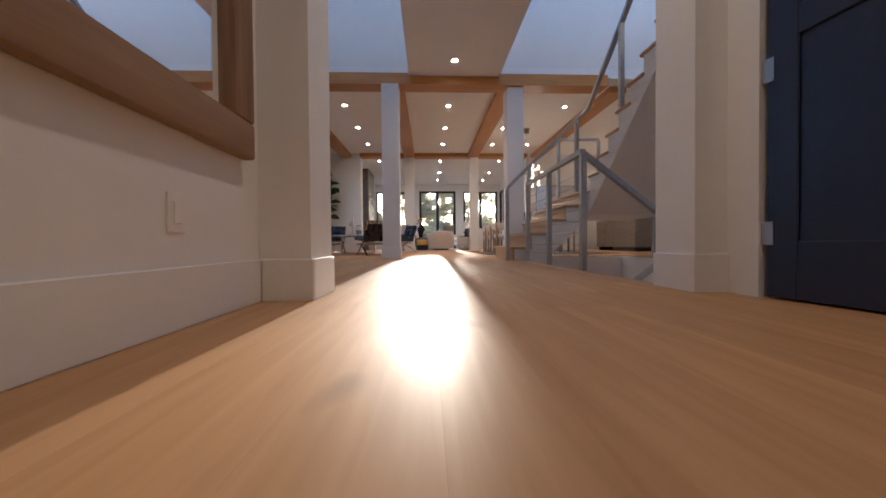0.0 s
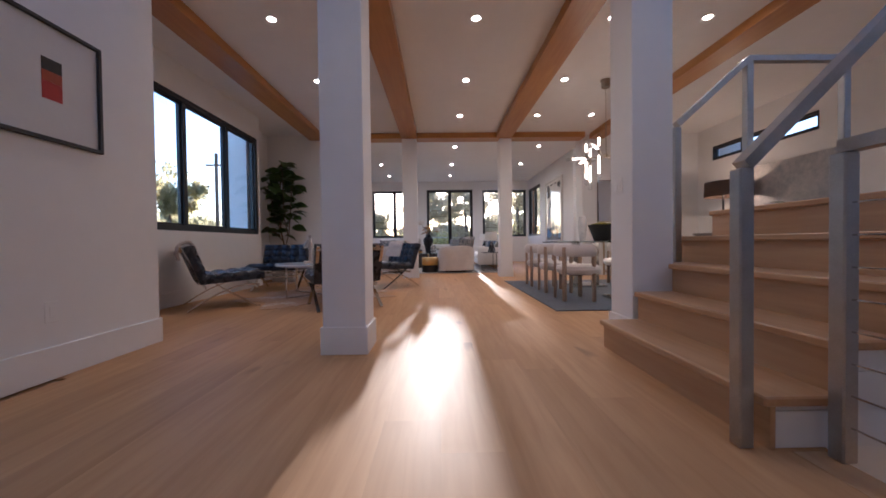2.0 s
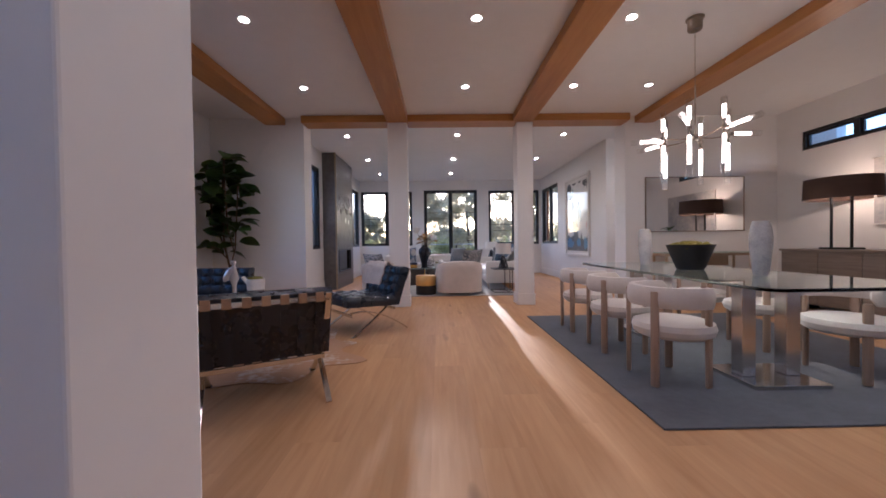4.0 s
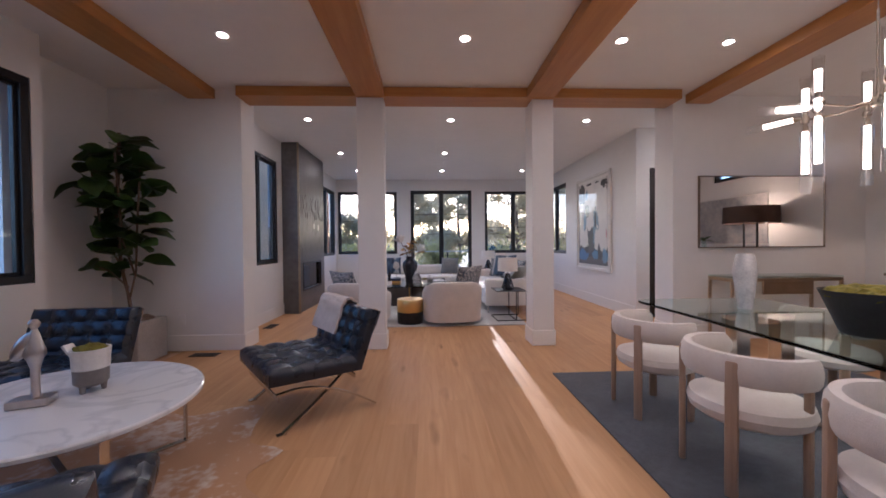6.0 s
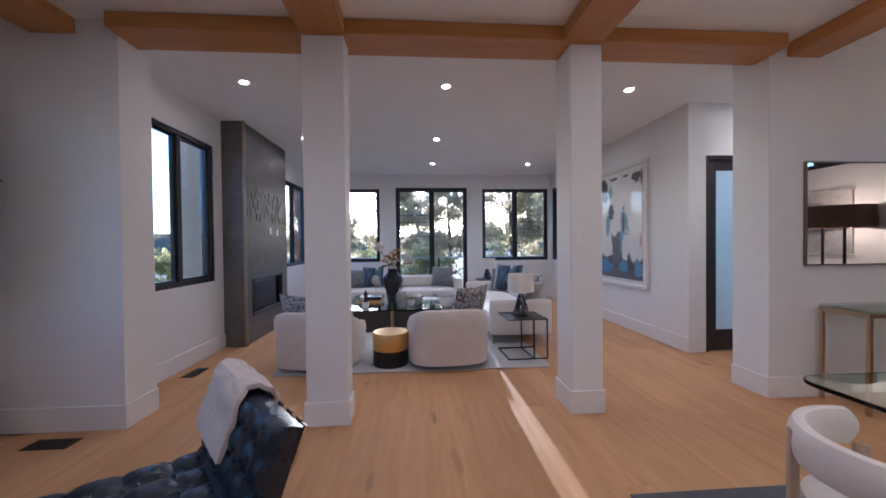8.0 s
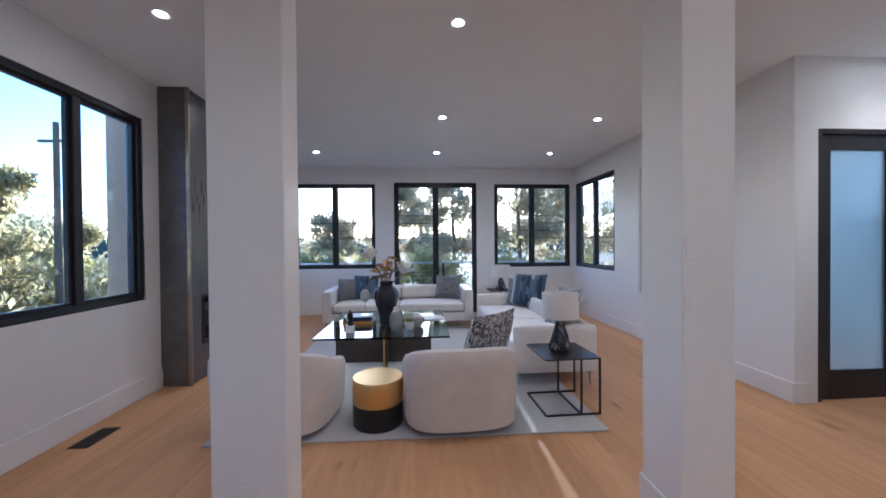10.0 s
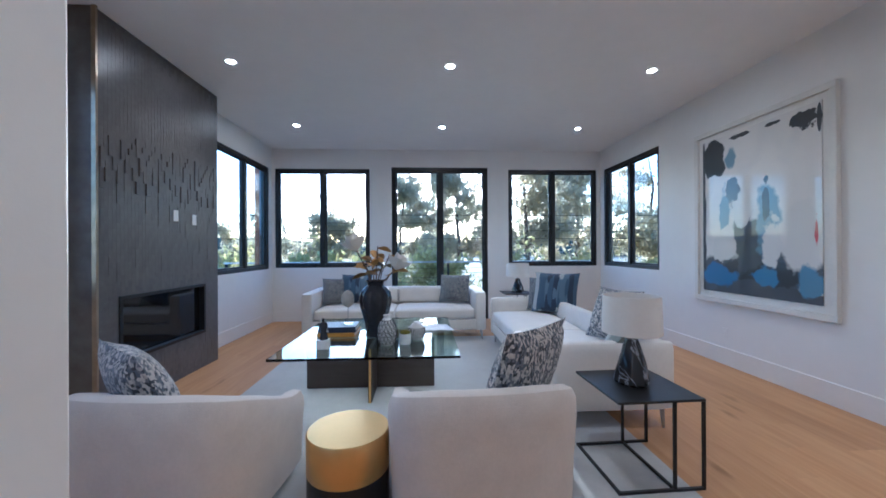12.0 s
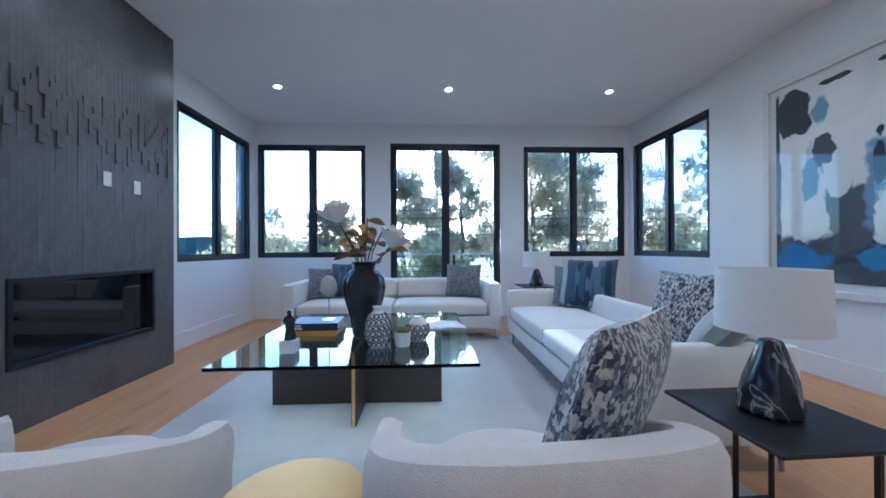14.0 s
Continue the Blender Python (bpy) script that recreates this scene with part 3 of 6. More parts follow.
H = 1.02
cab = [((1.616, 0.98, z), (1.616, 2.74, z)) for z in [0.12 + 0.105 * i for i in range(8)]]
railing("grey steel guard rail with thin cables beside the stairwell", [(1.616, 0.98, 0, H), (1.616, 1.862, 0, H), (1.616, 2.742, 0, H)],
        [[(1.616, 0.98, H + 0.02), (1.616, 2.742, H + 0.02)]], cab)
L5 = RISE * 5
railing("grey steel rail climbing the lower flight", [(1.359, 2.84, 0, 0.99), (2.06, 4.24, RISE * 3, RISE * 3 + 1.0), (2.36, 2.88, L5, L5 + 1.0), (2.60, 4.24, L5, L5 + 1.1), (3.33, 4.24, L5, L5 + 1.1)],
        [[(1.36, 2.84, 1.0), (2.36, 2.88, L5 + 1.02)], [(2.06, 4.24, RISE * 3 + 1.02), (2.60, 4.24, L5 + 1.12), (3.33, 4.24, L5 + 1.12)]],
        [])
ux = 2.46
up = [(ux, 2.74 - UN * k - 0.12, L5 + UR * (k + 1), L5 + UR * (k + 1) + 0.93) for k in (3, 7)]
railing("grey steel rail climbing the upper flight", up,
        [[(2.36, 2.88, L5 + 1.02), (ux, 2.74, L5 + 1.10), (ux, up[0][1], up[0][3]), (ux, up[1][1], up[1][3]), (ux, up[1][1] - 0.5, up[1][3] + 0.42)]], [])
railing("grey steel rail descending into the stairwell", [(2.577, 1.06, -1.45, 0.30)],
        [[(1.616, 0.98, H + 0.0), (2.577, 1.06, 0.33)], [(2.577, 1.06, 0.22), (1.80, 1.06, -0.35)]], [])
railing("grey steel cable guard rail across the stairwell", [(3.82, 0.3, 0, H), (3.82, 2.06, 0, H), (3.82, 3.4, 0, H)],
        [[(3.82, -0.1, H + 0.02), (3.82, 3.4, H + 0.02)]], [((3.82, -0.1, 0.12 + 0.11 * i), (3.82, 3.4, 0.12 + 0.11 * i)) for i in range(8)])
# lower landing seen through the well, its height made up to bounce light
for nm, a in (("floor_lower", (1.62, MX1, -0.138, 4.2, -1.55, -1.45)),):
    struct(nm, bx(*a), OAKX, "oak floor at the foot of the stairwell", "floor")

# ---- recessed lights ----
SPOT = []
def downlight(x, y, watts=2.4, z=CZ):
    e = thing("downlight", "round white recessed ceiling light, lit", "ceiling light", pose(x, y, z), "recessed ceiling lights")
    bm = B()
    lathe(bm, [(0.036, -0.0005), (0.056, -0.001), (0.060, -0.006), (0.054, -0.010), (0.038, -0.006)], 24)
    part("trim_ring", bm, TRIM, e)
    bm = B()
    lathe(bm, [(0.0, -0.004), (0.037, -0.004)], 24)
    part("lens", bm, LED, e, "glowing warm lens")
    ld = bpy.data.lights.new("downlight_lamp", 'SPOT')
    ld.energy, ld.color, ld.spot_size, ld.spot_blend, ld.shadow_soft_size = watts * 1.35, (1.0, 0.75, 0.50), radians(125), 0.9, 0.05
    lo = new("downlight_lamp", ld)
    lo.parent = e
    lo.location = (0, 0, -0.02)


for y in (5.36, 6.79, 8.235):
    for x in (-1.425, 0.704, 2.14, 3.15):
        if not (x == 3.15 and y == 6.79):
            downlight(x, y, 1.15 if x > 2 else 1.7 if x < 0 else 3.2)
for y in (10.37, 12.34, 14.11):
    for x in (-1.40, 0.708, 2.765):
        downlight(x, y, 2.6 if y < 11 and x < 0 else 4.4)
downlight(0.70, 3.5)
for y in (-0.6, -2.4):
    downlight(0.72, y, 3.6)
downlight(4.5, 10.2, 5.0)
# Two unseen lamps, added to brighten the stair hall beyond the well.
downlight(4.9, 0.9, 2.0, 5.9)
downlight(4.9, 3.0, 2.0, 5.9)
# Unseen lamps added below floor level to send bounced light up the stairwell.
for y in (0.9, 2.9):
    downlight(4.35, y, 3.0, -0.241)

# ---- ground outside ----
GRASS = mat("garden_ground", (0.27, 0.245, 0.19), 0.9, var=0.4, scale=0.4, bump=0.5, bscale=3)
bm = B()
bmesh.ops.create_grid(bm, x_segments=8, y_segments=8, size=2500)
g = part("ground", bm, GRASS)
g.location = (0, 0, -3.0)
tagged(g, "dry garden ground falling away below the house", "ground", kind="structure")
# ---- materials of the furnishings ----
BOUCLE = mat("ivory_boucle", (0.66, 0.605, 0.55), 0.9, var=0.05, scale=9, bump=0.5, bscale=220, sheen=0.25)
LINEN = mat("white_linen", (0.73, 0.70, 0.66), 0.9, var=0.04, scale=7, bump=0.3, bscale=320, sheen=0.2)
# The black base colour carries a blue tint for the reflected sky.
LEATHER = mat("black_leather", (0.011, 0.017, 0.030), 0.28, var=0.25, scale=10, bump=0.25, bscale=140, rvar=0.08)
STRAP = mat("tan_leather_strap", (0.36, 0.22, 0.12), 0.5, var=0.12, scale=9, bump=0.2)
BRASS = mat("brushed_brass", (0.80, 0.53, 0.19), 0.36, metal=1.0, var=0.02, scale=6, bump=0.0)
CERUSE = wood("limed_oak", (0.30, 0.20, 0.135), (0.42, 0.30, 0.21), 0.5, "z", 1.6, 0.1)
CERAM = mat("white_ceramic", (0.72, 0.69, 0.66), 0.3, var=0.1, scale=9, bump=0.15, bscale=30)
DARKCER = mat("dark_glazed_ceramic", (0.022, 0.02, 0.026), 0.18, var=0.3, scale=4, bump=0.1, bscale=12)
LEAF = mat("fig_leaf", (0.065, 0.125, 0.026), 0.36, var=0.3, scale=5, bump=0.2, bscale=18, rand=0.25)
BARK = mat("fig_bark", (0.16, 0.11, 0.075), 0.85, var=0.3, scale=14, bump=0.5, bscale=40)
MOSS = mat("preserved_moss", (0.14, 0.12, 0.01), 0.95, var=0.45, scale=30, bump=0.9, bscale=60)
RUGL = mat("pale_wool_rug", (0.44, 0.435, 0.425), 0.95, var=0.06, scale=3, bump=0.6, bscale=160, sheen=0.2)
RUGD = mat("slate_viscose_rug", (0.052, 0.056, 0.066), 0.85, var=0.4, scale=3.5, bump=0.5, bscale=140, sheen=0.3)
SHADEW = mat("white_lamp_shade", (0.78, 0.76, 0.72), 0.85, var=0.03, scale=8, bump=0.15, bscale=300)
BROWNSH = mat("brown_lamp_shade", (0.075, 0.042, 0.028), 0.75, var=0.1, scale=8, bump=0.2, bscale=260)
KNIT = mat("knitted_wool", (0.60, 0.52, 0.46), 0.95, var=0.1, scale=20, bump=1.0, bscale=70, sheen=0.3)


def veined(name, base, vein, rough, scale=3.0, width=0.06):
    m, n, l, b = nodes(name)
    tc, ns, ab, rp, big = n.new("ShaderNodeTexCoord"), n.new("ShaderNodeTexNoise"), n.new("ShaderNodeMath"), n.new("ShaderNodeValToRGB"), n.new("ShaderNodeTexNoise")
    ns.inputs["Scale"].default_value, ns.inputs["Detail"].default_value, ns.inputs["Distortion"].default_value = scale, 6, 1.4
    sb = n.new("ShaderNodeMath")
    sb.operation, sb.inputs[1].default_value, ab.operation = 'SUBTRACT', 0.5, 'ABSOLUTE'
    l.new(tc.outputs["Object"], ns.inputs["Vector"]), l.new(ns.outputs[0], sb.inputs[0]), l.new(sb.outputs[0], ab.inputs[0]), l.new(ab.outputs[0], rp.inputs[0])
    rp.color_ramp.elements[0].position, rp.color_ramp.elements[1].position = 0.0, width
    rp.color_ramp.elements[0].color, rp.color_ramp.elements[1].color = (*vein, 1), (*base, 1)
    l.new(rp.outputs[0], b.inputs["Base Color"])
    b.inputs["Roughness"].default_value = rough
    return m


MARBLEW = veined("white_marble", (0.70, 0.70, 0.70), (0.57, 0.575, 0.59), 0.14, 1.6, 0.05)
MARBLEB = veined("black_marble", (0.022, 0.022, 0.026), (0.35, 0.35, 0.37), 0.16, 4.0, 0.02)


def blocks(name, cols, scale=(60, 60, 60), rough=0.9, sharp=True):
    """Woven cloth of small rectangular blocks in a few colours."""
    m, n, l, b = nodes(name)
    tc, mp, vo, rp = n.new("ShaderNodeTexCoord"), n.new("ShaderNodeMapping"), n.new("ShaderNodeTexVoronoi"), n.new("ShaderNodeValToRGB")
    mp.inputs["Scale"].default_value = scale
    vo.distance = 'CHEBYCHEV'
    vo.inputs["Scale"].default_value = 1.0
    vo.inputs["Randomness"].default_value = 0.8
    l.new(tc.outputs["Object"], mp.inputs[0]), l.new(mp.outputs[0], vo.inputs["Vector"]), l.new(vo.outputs["Color"], rp.inputs[0])
    rp.color_ramp.interpolation = 'CONSTANT'
    while len(rp.color_ramp.elements) < len(cols):
        rp.color_ramp.elements.new(0.5)
    for i, c in enumerate(cols):
        rp.color_ramp.elements[i].position = 0.22 + 0.56 * i / len(cols) if i else 0.0
        rp.color_ramp.elements[i].color = (*c, 1)
    l.new(rp.outputs[0], b.inputs["Base Color"])
    b.inputs["Roughness"].default_value = rough
    b.inputs["Sheen Weight"].default_value = 0.3
    bp, ns = n.new("ShaderNodeBump"), n.new("ShaderNodeTexNoise")
    ns.inputs["Scale"].default_value = 250
    bp.inputs["Strength"].default_value, bp.inputs["Distance"].default_value = 0.35, 0.003
    l.new(tc.outputs["Object"], ns.inputs["Vector"]), l.new(ns.outputs[0], bp.inputs["Height"]), l.new(bp.outputs[0], b.inputs["Normal"])
    return m


PIL_A = blocks("grey_mosaic_cloth", [(0.03, 0.04, 0.06), (0.16, 0.17, 0.2), (0.42, 0.40, 0.38), (0.09, 0.11, 0.15), (0.55, 0.52, 0.49)], (95, 95, 60))
PIL_B = blocks("blue_stripe_cloth", [(0.02, 0.035, 0.07), (0.10, 0.15, 0.22), (0.38, 0.40, 0.42), (0.05, 0.09, 0.15)], (16, 16, 0.8))
PIL_C = mat("sage_velvet", (0.19, 0.21, 0.19), 0.7, var=0.15, scale=6, bump=0.2, sheen=0.6)
PIL_D = blocks("fine_grey_tweed", [(0.10, 0.115, 0.13), (0.22, 0.23, 0.24), (0.05, 0.06, 0.08), (0.30, 0.30, 0.29)], (120, 120, 120))


def cushion(bm, w, h, t, puff=1.0, n=10, m=None):
    """A knife-edged scatter cushion, w x h, fattest in the middle, with pulled-in sides and sharp corners."""
    m = m or Matrix()
    grid = {}
    for s in (1, -1):
        for i in range(n + 1):
            for j in range(n + 1):
                u, v = i / n * 2 - 1, j / n * 2 - 1
                edge = abs(u) > 0.999 or abs(v) > 0.999
                if s == -1 and edge:
                    grid[s, i, j] = grid[1, i, j]
                    continue
                k = (1 - u * u) * (1 - v * v)
                th = t / 2 * s * (k ** 0.42) * puff
                pu = 1 - 0.06 * (1 - v * v) * abs(u)
                pv = 1 - 0.06 * (1 - u * u) * abs(v)
                wr = 0.006 * math.sin(5 * u + 3 * v) * k
                grid[s, i, j] = bm.verts.new(m @ Vector((u * w / 2 * pu, th + wr, v * h / 2 * pv)))
        for i in range(n):
            for j in range(n):
                q = (grid[s, i, j], grid[s, i + 1, j], grid[s, i + 1, j + 1], grid[s, i, j + 1])
                bm.faces.new(q if s == 1 else q[::-1])


def pad(bm, x0, x1, y0, y1, z0, z1, r=0.04, crown=0.015, n=10):
    """A boxed upholstery pad with rounded edges and a slightly crowned top."""
    b2 = B()
    box(b2, x0, x1, y0, y1, z0, z1)
    bmesh.ops.subdivide_edges(b2, edges=b2.edges[:], cuts=n, use_grid_fill=True)
    cx, cy, cz = (x0 + x1) / 2, (y0 + y1) / 2, (z0 + z1) / 2
    hx, hy, hz = (x1 - x0) / 2, (y1 - y0) / 2, (z1 - z0) / 2
    r = min(r, hx * 0.98, hy * 0.98, hz * 0.98)
    for v in b2.verts:
        d = Vector((v.co.x - cx, v.co.y - cy, v.co.z - cz))
        core = Vector((max(-hx + r, min(hx - r, d.x)), max(-hy + r, min(hy - r, d.y)), max(-hz + r, min(hz - r, d.z))))
        o = d - core
        if o.length > 1e-6:
            o = o.normalized() * r
        p = core + o
        if d.z > 0:
            p.z += crown * (1 - (d.x / hx) ** 2) * (1 - (d.y / hy) ** 2)
        v.co = Vector((cx, cy, cz)) + p
    me = bpy.data.meshes.new("tmp")
    b2.to_mesh(me)
    b2.free()
    bm.from_mesh(me)
    bpy.data.meshes.remove(me)


# ---- living room ----
bm = bx(-1.17, 1.85, 10.36, 14.0, 0.001, 0.014, bev=0.005)
tagged(part("area_rug", bm, RUGL), "pale grey wool rug under the sofas", "rug")


def sofa(label, m, w, d, h, seats, arm=0.16, loose=True):
    """Low sofa on slim metal legs; front towards local -y, origin at floor centre."""
    e = thing("sofa", label, "sofa", m)
    x, y = w / 2, d / 2
    bm = B()
    pad(bm, -x + arm * 0.3, x - arm * 0.3, -y + 0.01, y - 0.05, 0.15, 0.30, 0.02, 0.0, 6)
    part("base", bm, LINEN, e)
    for s in (-1, 1):
        bm = B()
        pad(bm, s * x if s < 0 else x - arm, -x + arm if s < 0 else x, -y, y, 0.14, h, 0.035, 0.004, 8)
        part("arm", bm, LINEN, e)
        for yy in (-y + 0.06, y - 0.06):
            bm = B()
            cyl(bm, (s * (x - 0.05), yy, 0.0), (s * (x - 0.07), yy, 0.15), 0.010, 0.018, 10)
            part("leg", bm, STEEL, e, "slim metal leg")
    bm = B()
    pad(bm, -x + arm + 0.002, x - arm - 0.002, y - (0.17 if loose else 0.11), y, 0.16, h, 0.04, 0.004, 8)
    part("backrest", bm, LINEN, e)
    sw = (w - 2 * arm - 0.008) / seats
    for i in range(seats):
        a = -x + arm + 0.004 + sw * i
        bm = B()
        pad(bm, a + 0.002, a + sw - 0.002, -y + 0.0, y - (0.30 if loose else 0.112), 0.30, 0.45, 0.045, 0.02)
        part("seat_cushion", bm, LINEN, e)
        if loose:
            bm = B()
            pad(bm, a + 0.004, a + sw - 0.004, y - 0.31, y - 0.172, 0.452, h + 0.01, 0.05, 0.01)
            part("back_cushion", bm, LINEN, e)
    return e


sofa("long white linen sofa facing the room", pose(0.03, 14.25, 0), 2.55, 0.95, 0.68, 2)
sofa("long white linen sofa along the picture wall", pose(1.77, 12.46, 0, 0, 0, -90), 2.46, 0.86, 0.62, 2, 0.10, False)


def pillow(label, m, material, w=0.48, h=0.48, t=0.17):
    bm = B()
    cushion(bm, w, h, t, m=Matrix.Translation((0, 0, h / 2)))
    ob = part("throw_pillow", bm, material)
    ob.matrix_world = m
    tagged(ob, label, "pillow", "throw pillows")


pillow("grey tweed throw pillow leaning on the sofa arm", pose(0.88, 14.20, 0.475, -22, 0, -14), PIL_D, 0.46, 0.44)
pillow("grey tweed throw pillow leaning on the sofa", pose(-0.86, 14.22, 0.475, -22, 0, 14), PIL_D, 0.42, 0.40)
pillow("navy striped throw pillow leaning on the sofa", pose(-0.58, 14.22, 0.475, -22, 0, 4), PIL_B, 0.46, 0.46)
pillow("navy and grey striped throw pillow on the sofa", pose(2.04, 13.20, 0.475, -24, 0, -35), PIL_B, 0.56, 0.54)
pillow("grey mosaic throw pillow on the sofa", pose(1.99, 13.40, 0.475, -20, 0, -30), PIL_D, 0.44, 0.44)
pillow("grey mosaic throw pillow on the sofa", pose(2.01, 11.84, 0.475, -22, 0, -72), PIL_A, 0.48, 0.48)
pillow("sage green velvet throw pillow on the sofa", pose(1.84, 11.50, 0.475, -38, 0, -128), PIL_C, 0.50, 0.46)


def barrel_chair(label, m):
    """Swivel tub chair: one curved upholstered shell, loose seat, hidden plinth. Opens towards local +y."""
    e = thing("barrel_chair", label, "armchair", m, "pair of barrel chairs")
    bm = B()
    cyl(bm, (0, 0.02, 0.0), (0, 0.02, 0.05), 0.28, 0.28, 32)
    part("plinth", bm, BLKMET, e, "dark swivel plinth")
    n, rows = 40, 10
    ro, th = 0.47, 0.12
    bm = B()
    loops = []
    for i in range(n + 1):
        a = radians(-90 + (i / n * 2 - 1) * 116)
        s = abs(i / n * 2 - 1)
        q = max(0.0, s - 0.22) / 0.78
        top = 0.655 - 0.20 * q * q * (3 - 2 * q)
        # corners squared off a little and arms running straight forward
        k = (abs(math.cos(a)) ** 3.4 + abs(math.sin(a)) ** 3.4) ** (-1 / 3.4)
        cx, cy = math.cos(a), math.sin(a)
        sec = []
        prof = [(0.0, 0.05), (0.0, 0.30), (0.005, top * 0.78), (0.0, top - 0.05), (-0.018, top - 0.012), (-0.055, top), (-0.095, top - 0.012), (-th, top - 0.05), (-th - 0.01, min(0.40, top - 0.07)), (-th - 0.01, 0.235)]
        for dr, z in prof:
            bulge = 1.0 - 0.05 * (1 - z / 0.655)
            r = (ro * bulge + dr) * k
            sec.append(bm.verts.new((cx * r, cy * r + 0.02, z)))
        loops.append(sec)
    for a, b in zip(loops, loops[1:]):
        for j in range(len(a) - 1):
            bm.faces.new((a[j], a[j + 1], b[j + 1], b[j]))
        bm.faces.new((a[-1], a[0], b[0], b[-1]))
    bm.faces.new(loops[0]), bm.faces.new(loops[-1][::-1])
    part("shell", bm, BOUCLE, e)
    bm = B()
    lathe(bm, [(0, 0.052), (0.385, 0.055), (0.385, 0.09), (0.385, 0.20), (0.365, 0.235), (0, 0.24)], 40, (0, 0.01, 0))
    part("seat_base", bm, BOUCLE, e)
    bm = B()
    lathe(bm, [(0, 0.242), (0.275, 0.242), (0.31, 0.258), (0.32, 0.30), (0.305, 0.335), (0.26, 0.35), (0, 0.354)], 40, (0, 0.02, 0))
    part("seat_cushion", bm, BOUCLE, e)
    return e


bc = barrel_chair("ivory boucle swivel barrel chair", pose(0.715, 10.74, 0.015, 0, 0, 4))
copy_thing(bc, pose(-0.74, 10.76, 0.015, 0, 0, -6))
pillow("grey mosaic throw pillow propped in the barrel chair", pose(0.90, 10.71, 0.375, 19, 0, 42), PIL_A, 0.56, 0.55, 0.20)
pillow("grey mosaic throw pillow propped in the barrel chair", pose(-0.87, 10.71, 0.375, 24, 0, -38), PIL_A, 0.56, 0.50, 0.20)

e = thing("drum_table", "small brass and black drum side table", "side table", pose(0.06, 10.63, 0.015))
bm = B()
lathe(bm, [(0, 0), (0.196, 0.0), (0.20, 0.006), (0.20, 0.178)], 48)
part("black_base", bm, BLKMET, e, "matt black lower half")
bm = B()
lathe(bm, [(0.20, 0.179), (0.202, 0.182), (0.202, 0.364), (0.198, 0.371), (0, 0.372)], 48)
part("brass_top", bm, BRASS, e, "brushed brass upper half")

# coffee table
GZ = 0.467
e = thing("coffee_table", "large square glass coffee table on crossed dark panels", "coffee table", pose(-0.01, 12.31, 0.015))
bm = B()
box(bm, -0.725, 0.725, -0.785, 0.785, GZ - 0.035, GZ - 0.015, bev=0.003)
part("glass_top", bm, mat("green_edge_glass", (0.75, 0.93, 0.88), 0.01, rvar=0.0, var=0.0), e, "thick clear glass top", smooth=False)
gm = bpy.data.materials["green_edge_glass"].node_tree.nodes["Principled BSDF"]
gm.inputs["Transmission Weight"].default_value = 1.0
gm.inputs["IOR"].default_value = 1.45
e.children[0].visible_shadow = False
DKPAN = wood("dark_walnut_panel", (0.030, 0.022, 0.018), (0.06, 0.045, 0.038), 0.35, "x", 0.8, 0.05)
part("panel", bx(-0.62, 0.54, -0.185, -0.155, 0.0, GZ - 0.037, bev=0.003), DKPAN, e)
part("panel", bx(-0.015, 0.015, -0.52, -0.1855, 0.0, GZ - 0.037, bev=0.003), DKPAN, e)
part("panel", bx(-0.015, 0.015, -0.1545, 0.40, 0.0, GZ - 0.037, bev=0.003), DKPAN, e)
for y0, y1 in ((-0.532, -0.521), (0.401, 0.412)):
    part("brass_edge", bx(-0.009, 0.009, y0, y1, 0, GZ - 0.037, bev=0.002), BRASS, e, "brass end strip")

TZ = GZ
# ribbed vase with magnolia
e = thing("flower_vase", "dark glazed gourd-ribbed vase holding magnolia branches", "vase", pose(-0.02, 12.22, TZ))
bm = B()
prof = [(0.0, 0.0), (0.075, 0.0), (0.085, 0.02), (0.10, 0.14), (0.135, 0.26), (0.15, 0.34), (0.14, 0.41), (0.10, 0.455), (0.075, 0.475), (0.075, 0.50), (0.092, 0.52), (0.084, 0.515), (0.066, 0.49), (0.0, 0.47)]
n = 72
rings = []
for r, z in prof:
    if r == 0:
        rings.append([bm.verts.new((0, 0, z))])
    else:
        amp = 0.075 if z > 0.1 and z < 0.47 else 0.03
        rings.append([bm.verts.new((r * (1 + amp * (abs(math.cos(4.5 * 2 * math.pi * k / n)) - 0.6)) * math.cos(2 * math.pi * k / n), r * (1 + amp * (abs(math.cos(4.5 * 2 * math.pi * k / n)) - 0.6)) * math.sin(2 * math.pi * k / n), z)) for k in range(n)])
for a, b in zip(rings, rings[1:]):
    for k in range(n):
        j = (k + 1) % n
        bm.faces.new((a[0], b[j], b[k]) if len(a) == 1 else (a[k], a[j], b[0]) if len(b) == 1 else (a[k], a[j], b[j], b[k]))
part("vase_body", bm, DARKCER, e)


def leaf_mesh(bm, m, L, W, fold=0.25, droop=0.3, n=6):
    prev = None
    for i in range(n + 1):
        t = i / n
        w = W / 2 * (math.sin(math.pi * min(1, t * 0.97 + 0.015)) ** 0.8) * (0.75 + 0.45 * t)
        z = -droop * L * t * t
        row = [bm.verts.new(m @ Vector((-w, L * t, z + fold * w))), bm.verts.new(m @ Vector((0, L * t, z))), bm.verts.new(m @ Vector((w, L * t, z + fold * w)))]
        if prev:
            bm.faces.new((prev[0], prev[1], row[1], row[0])), bm.faces.new((prev[1], prev[2], row[2], row[1]))
        prev = row


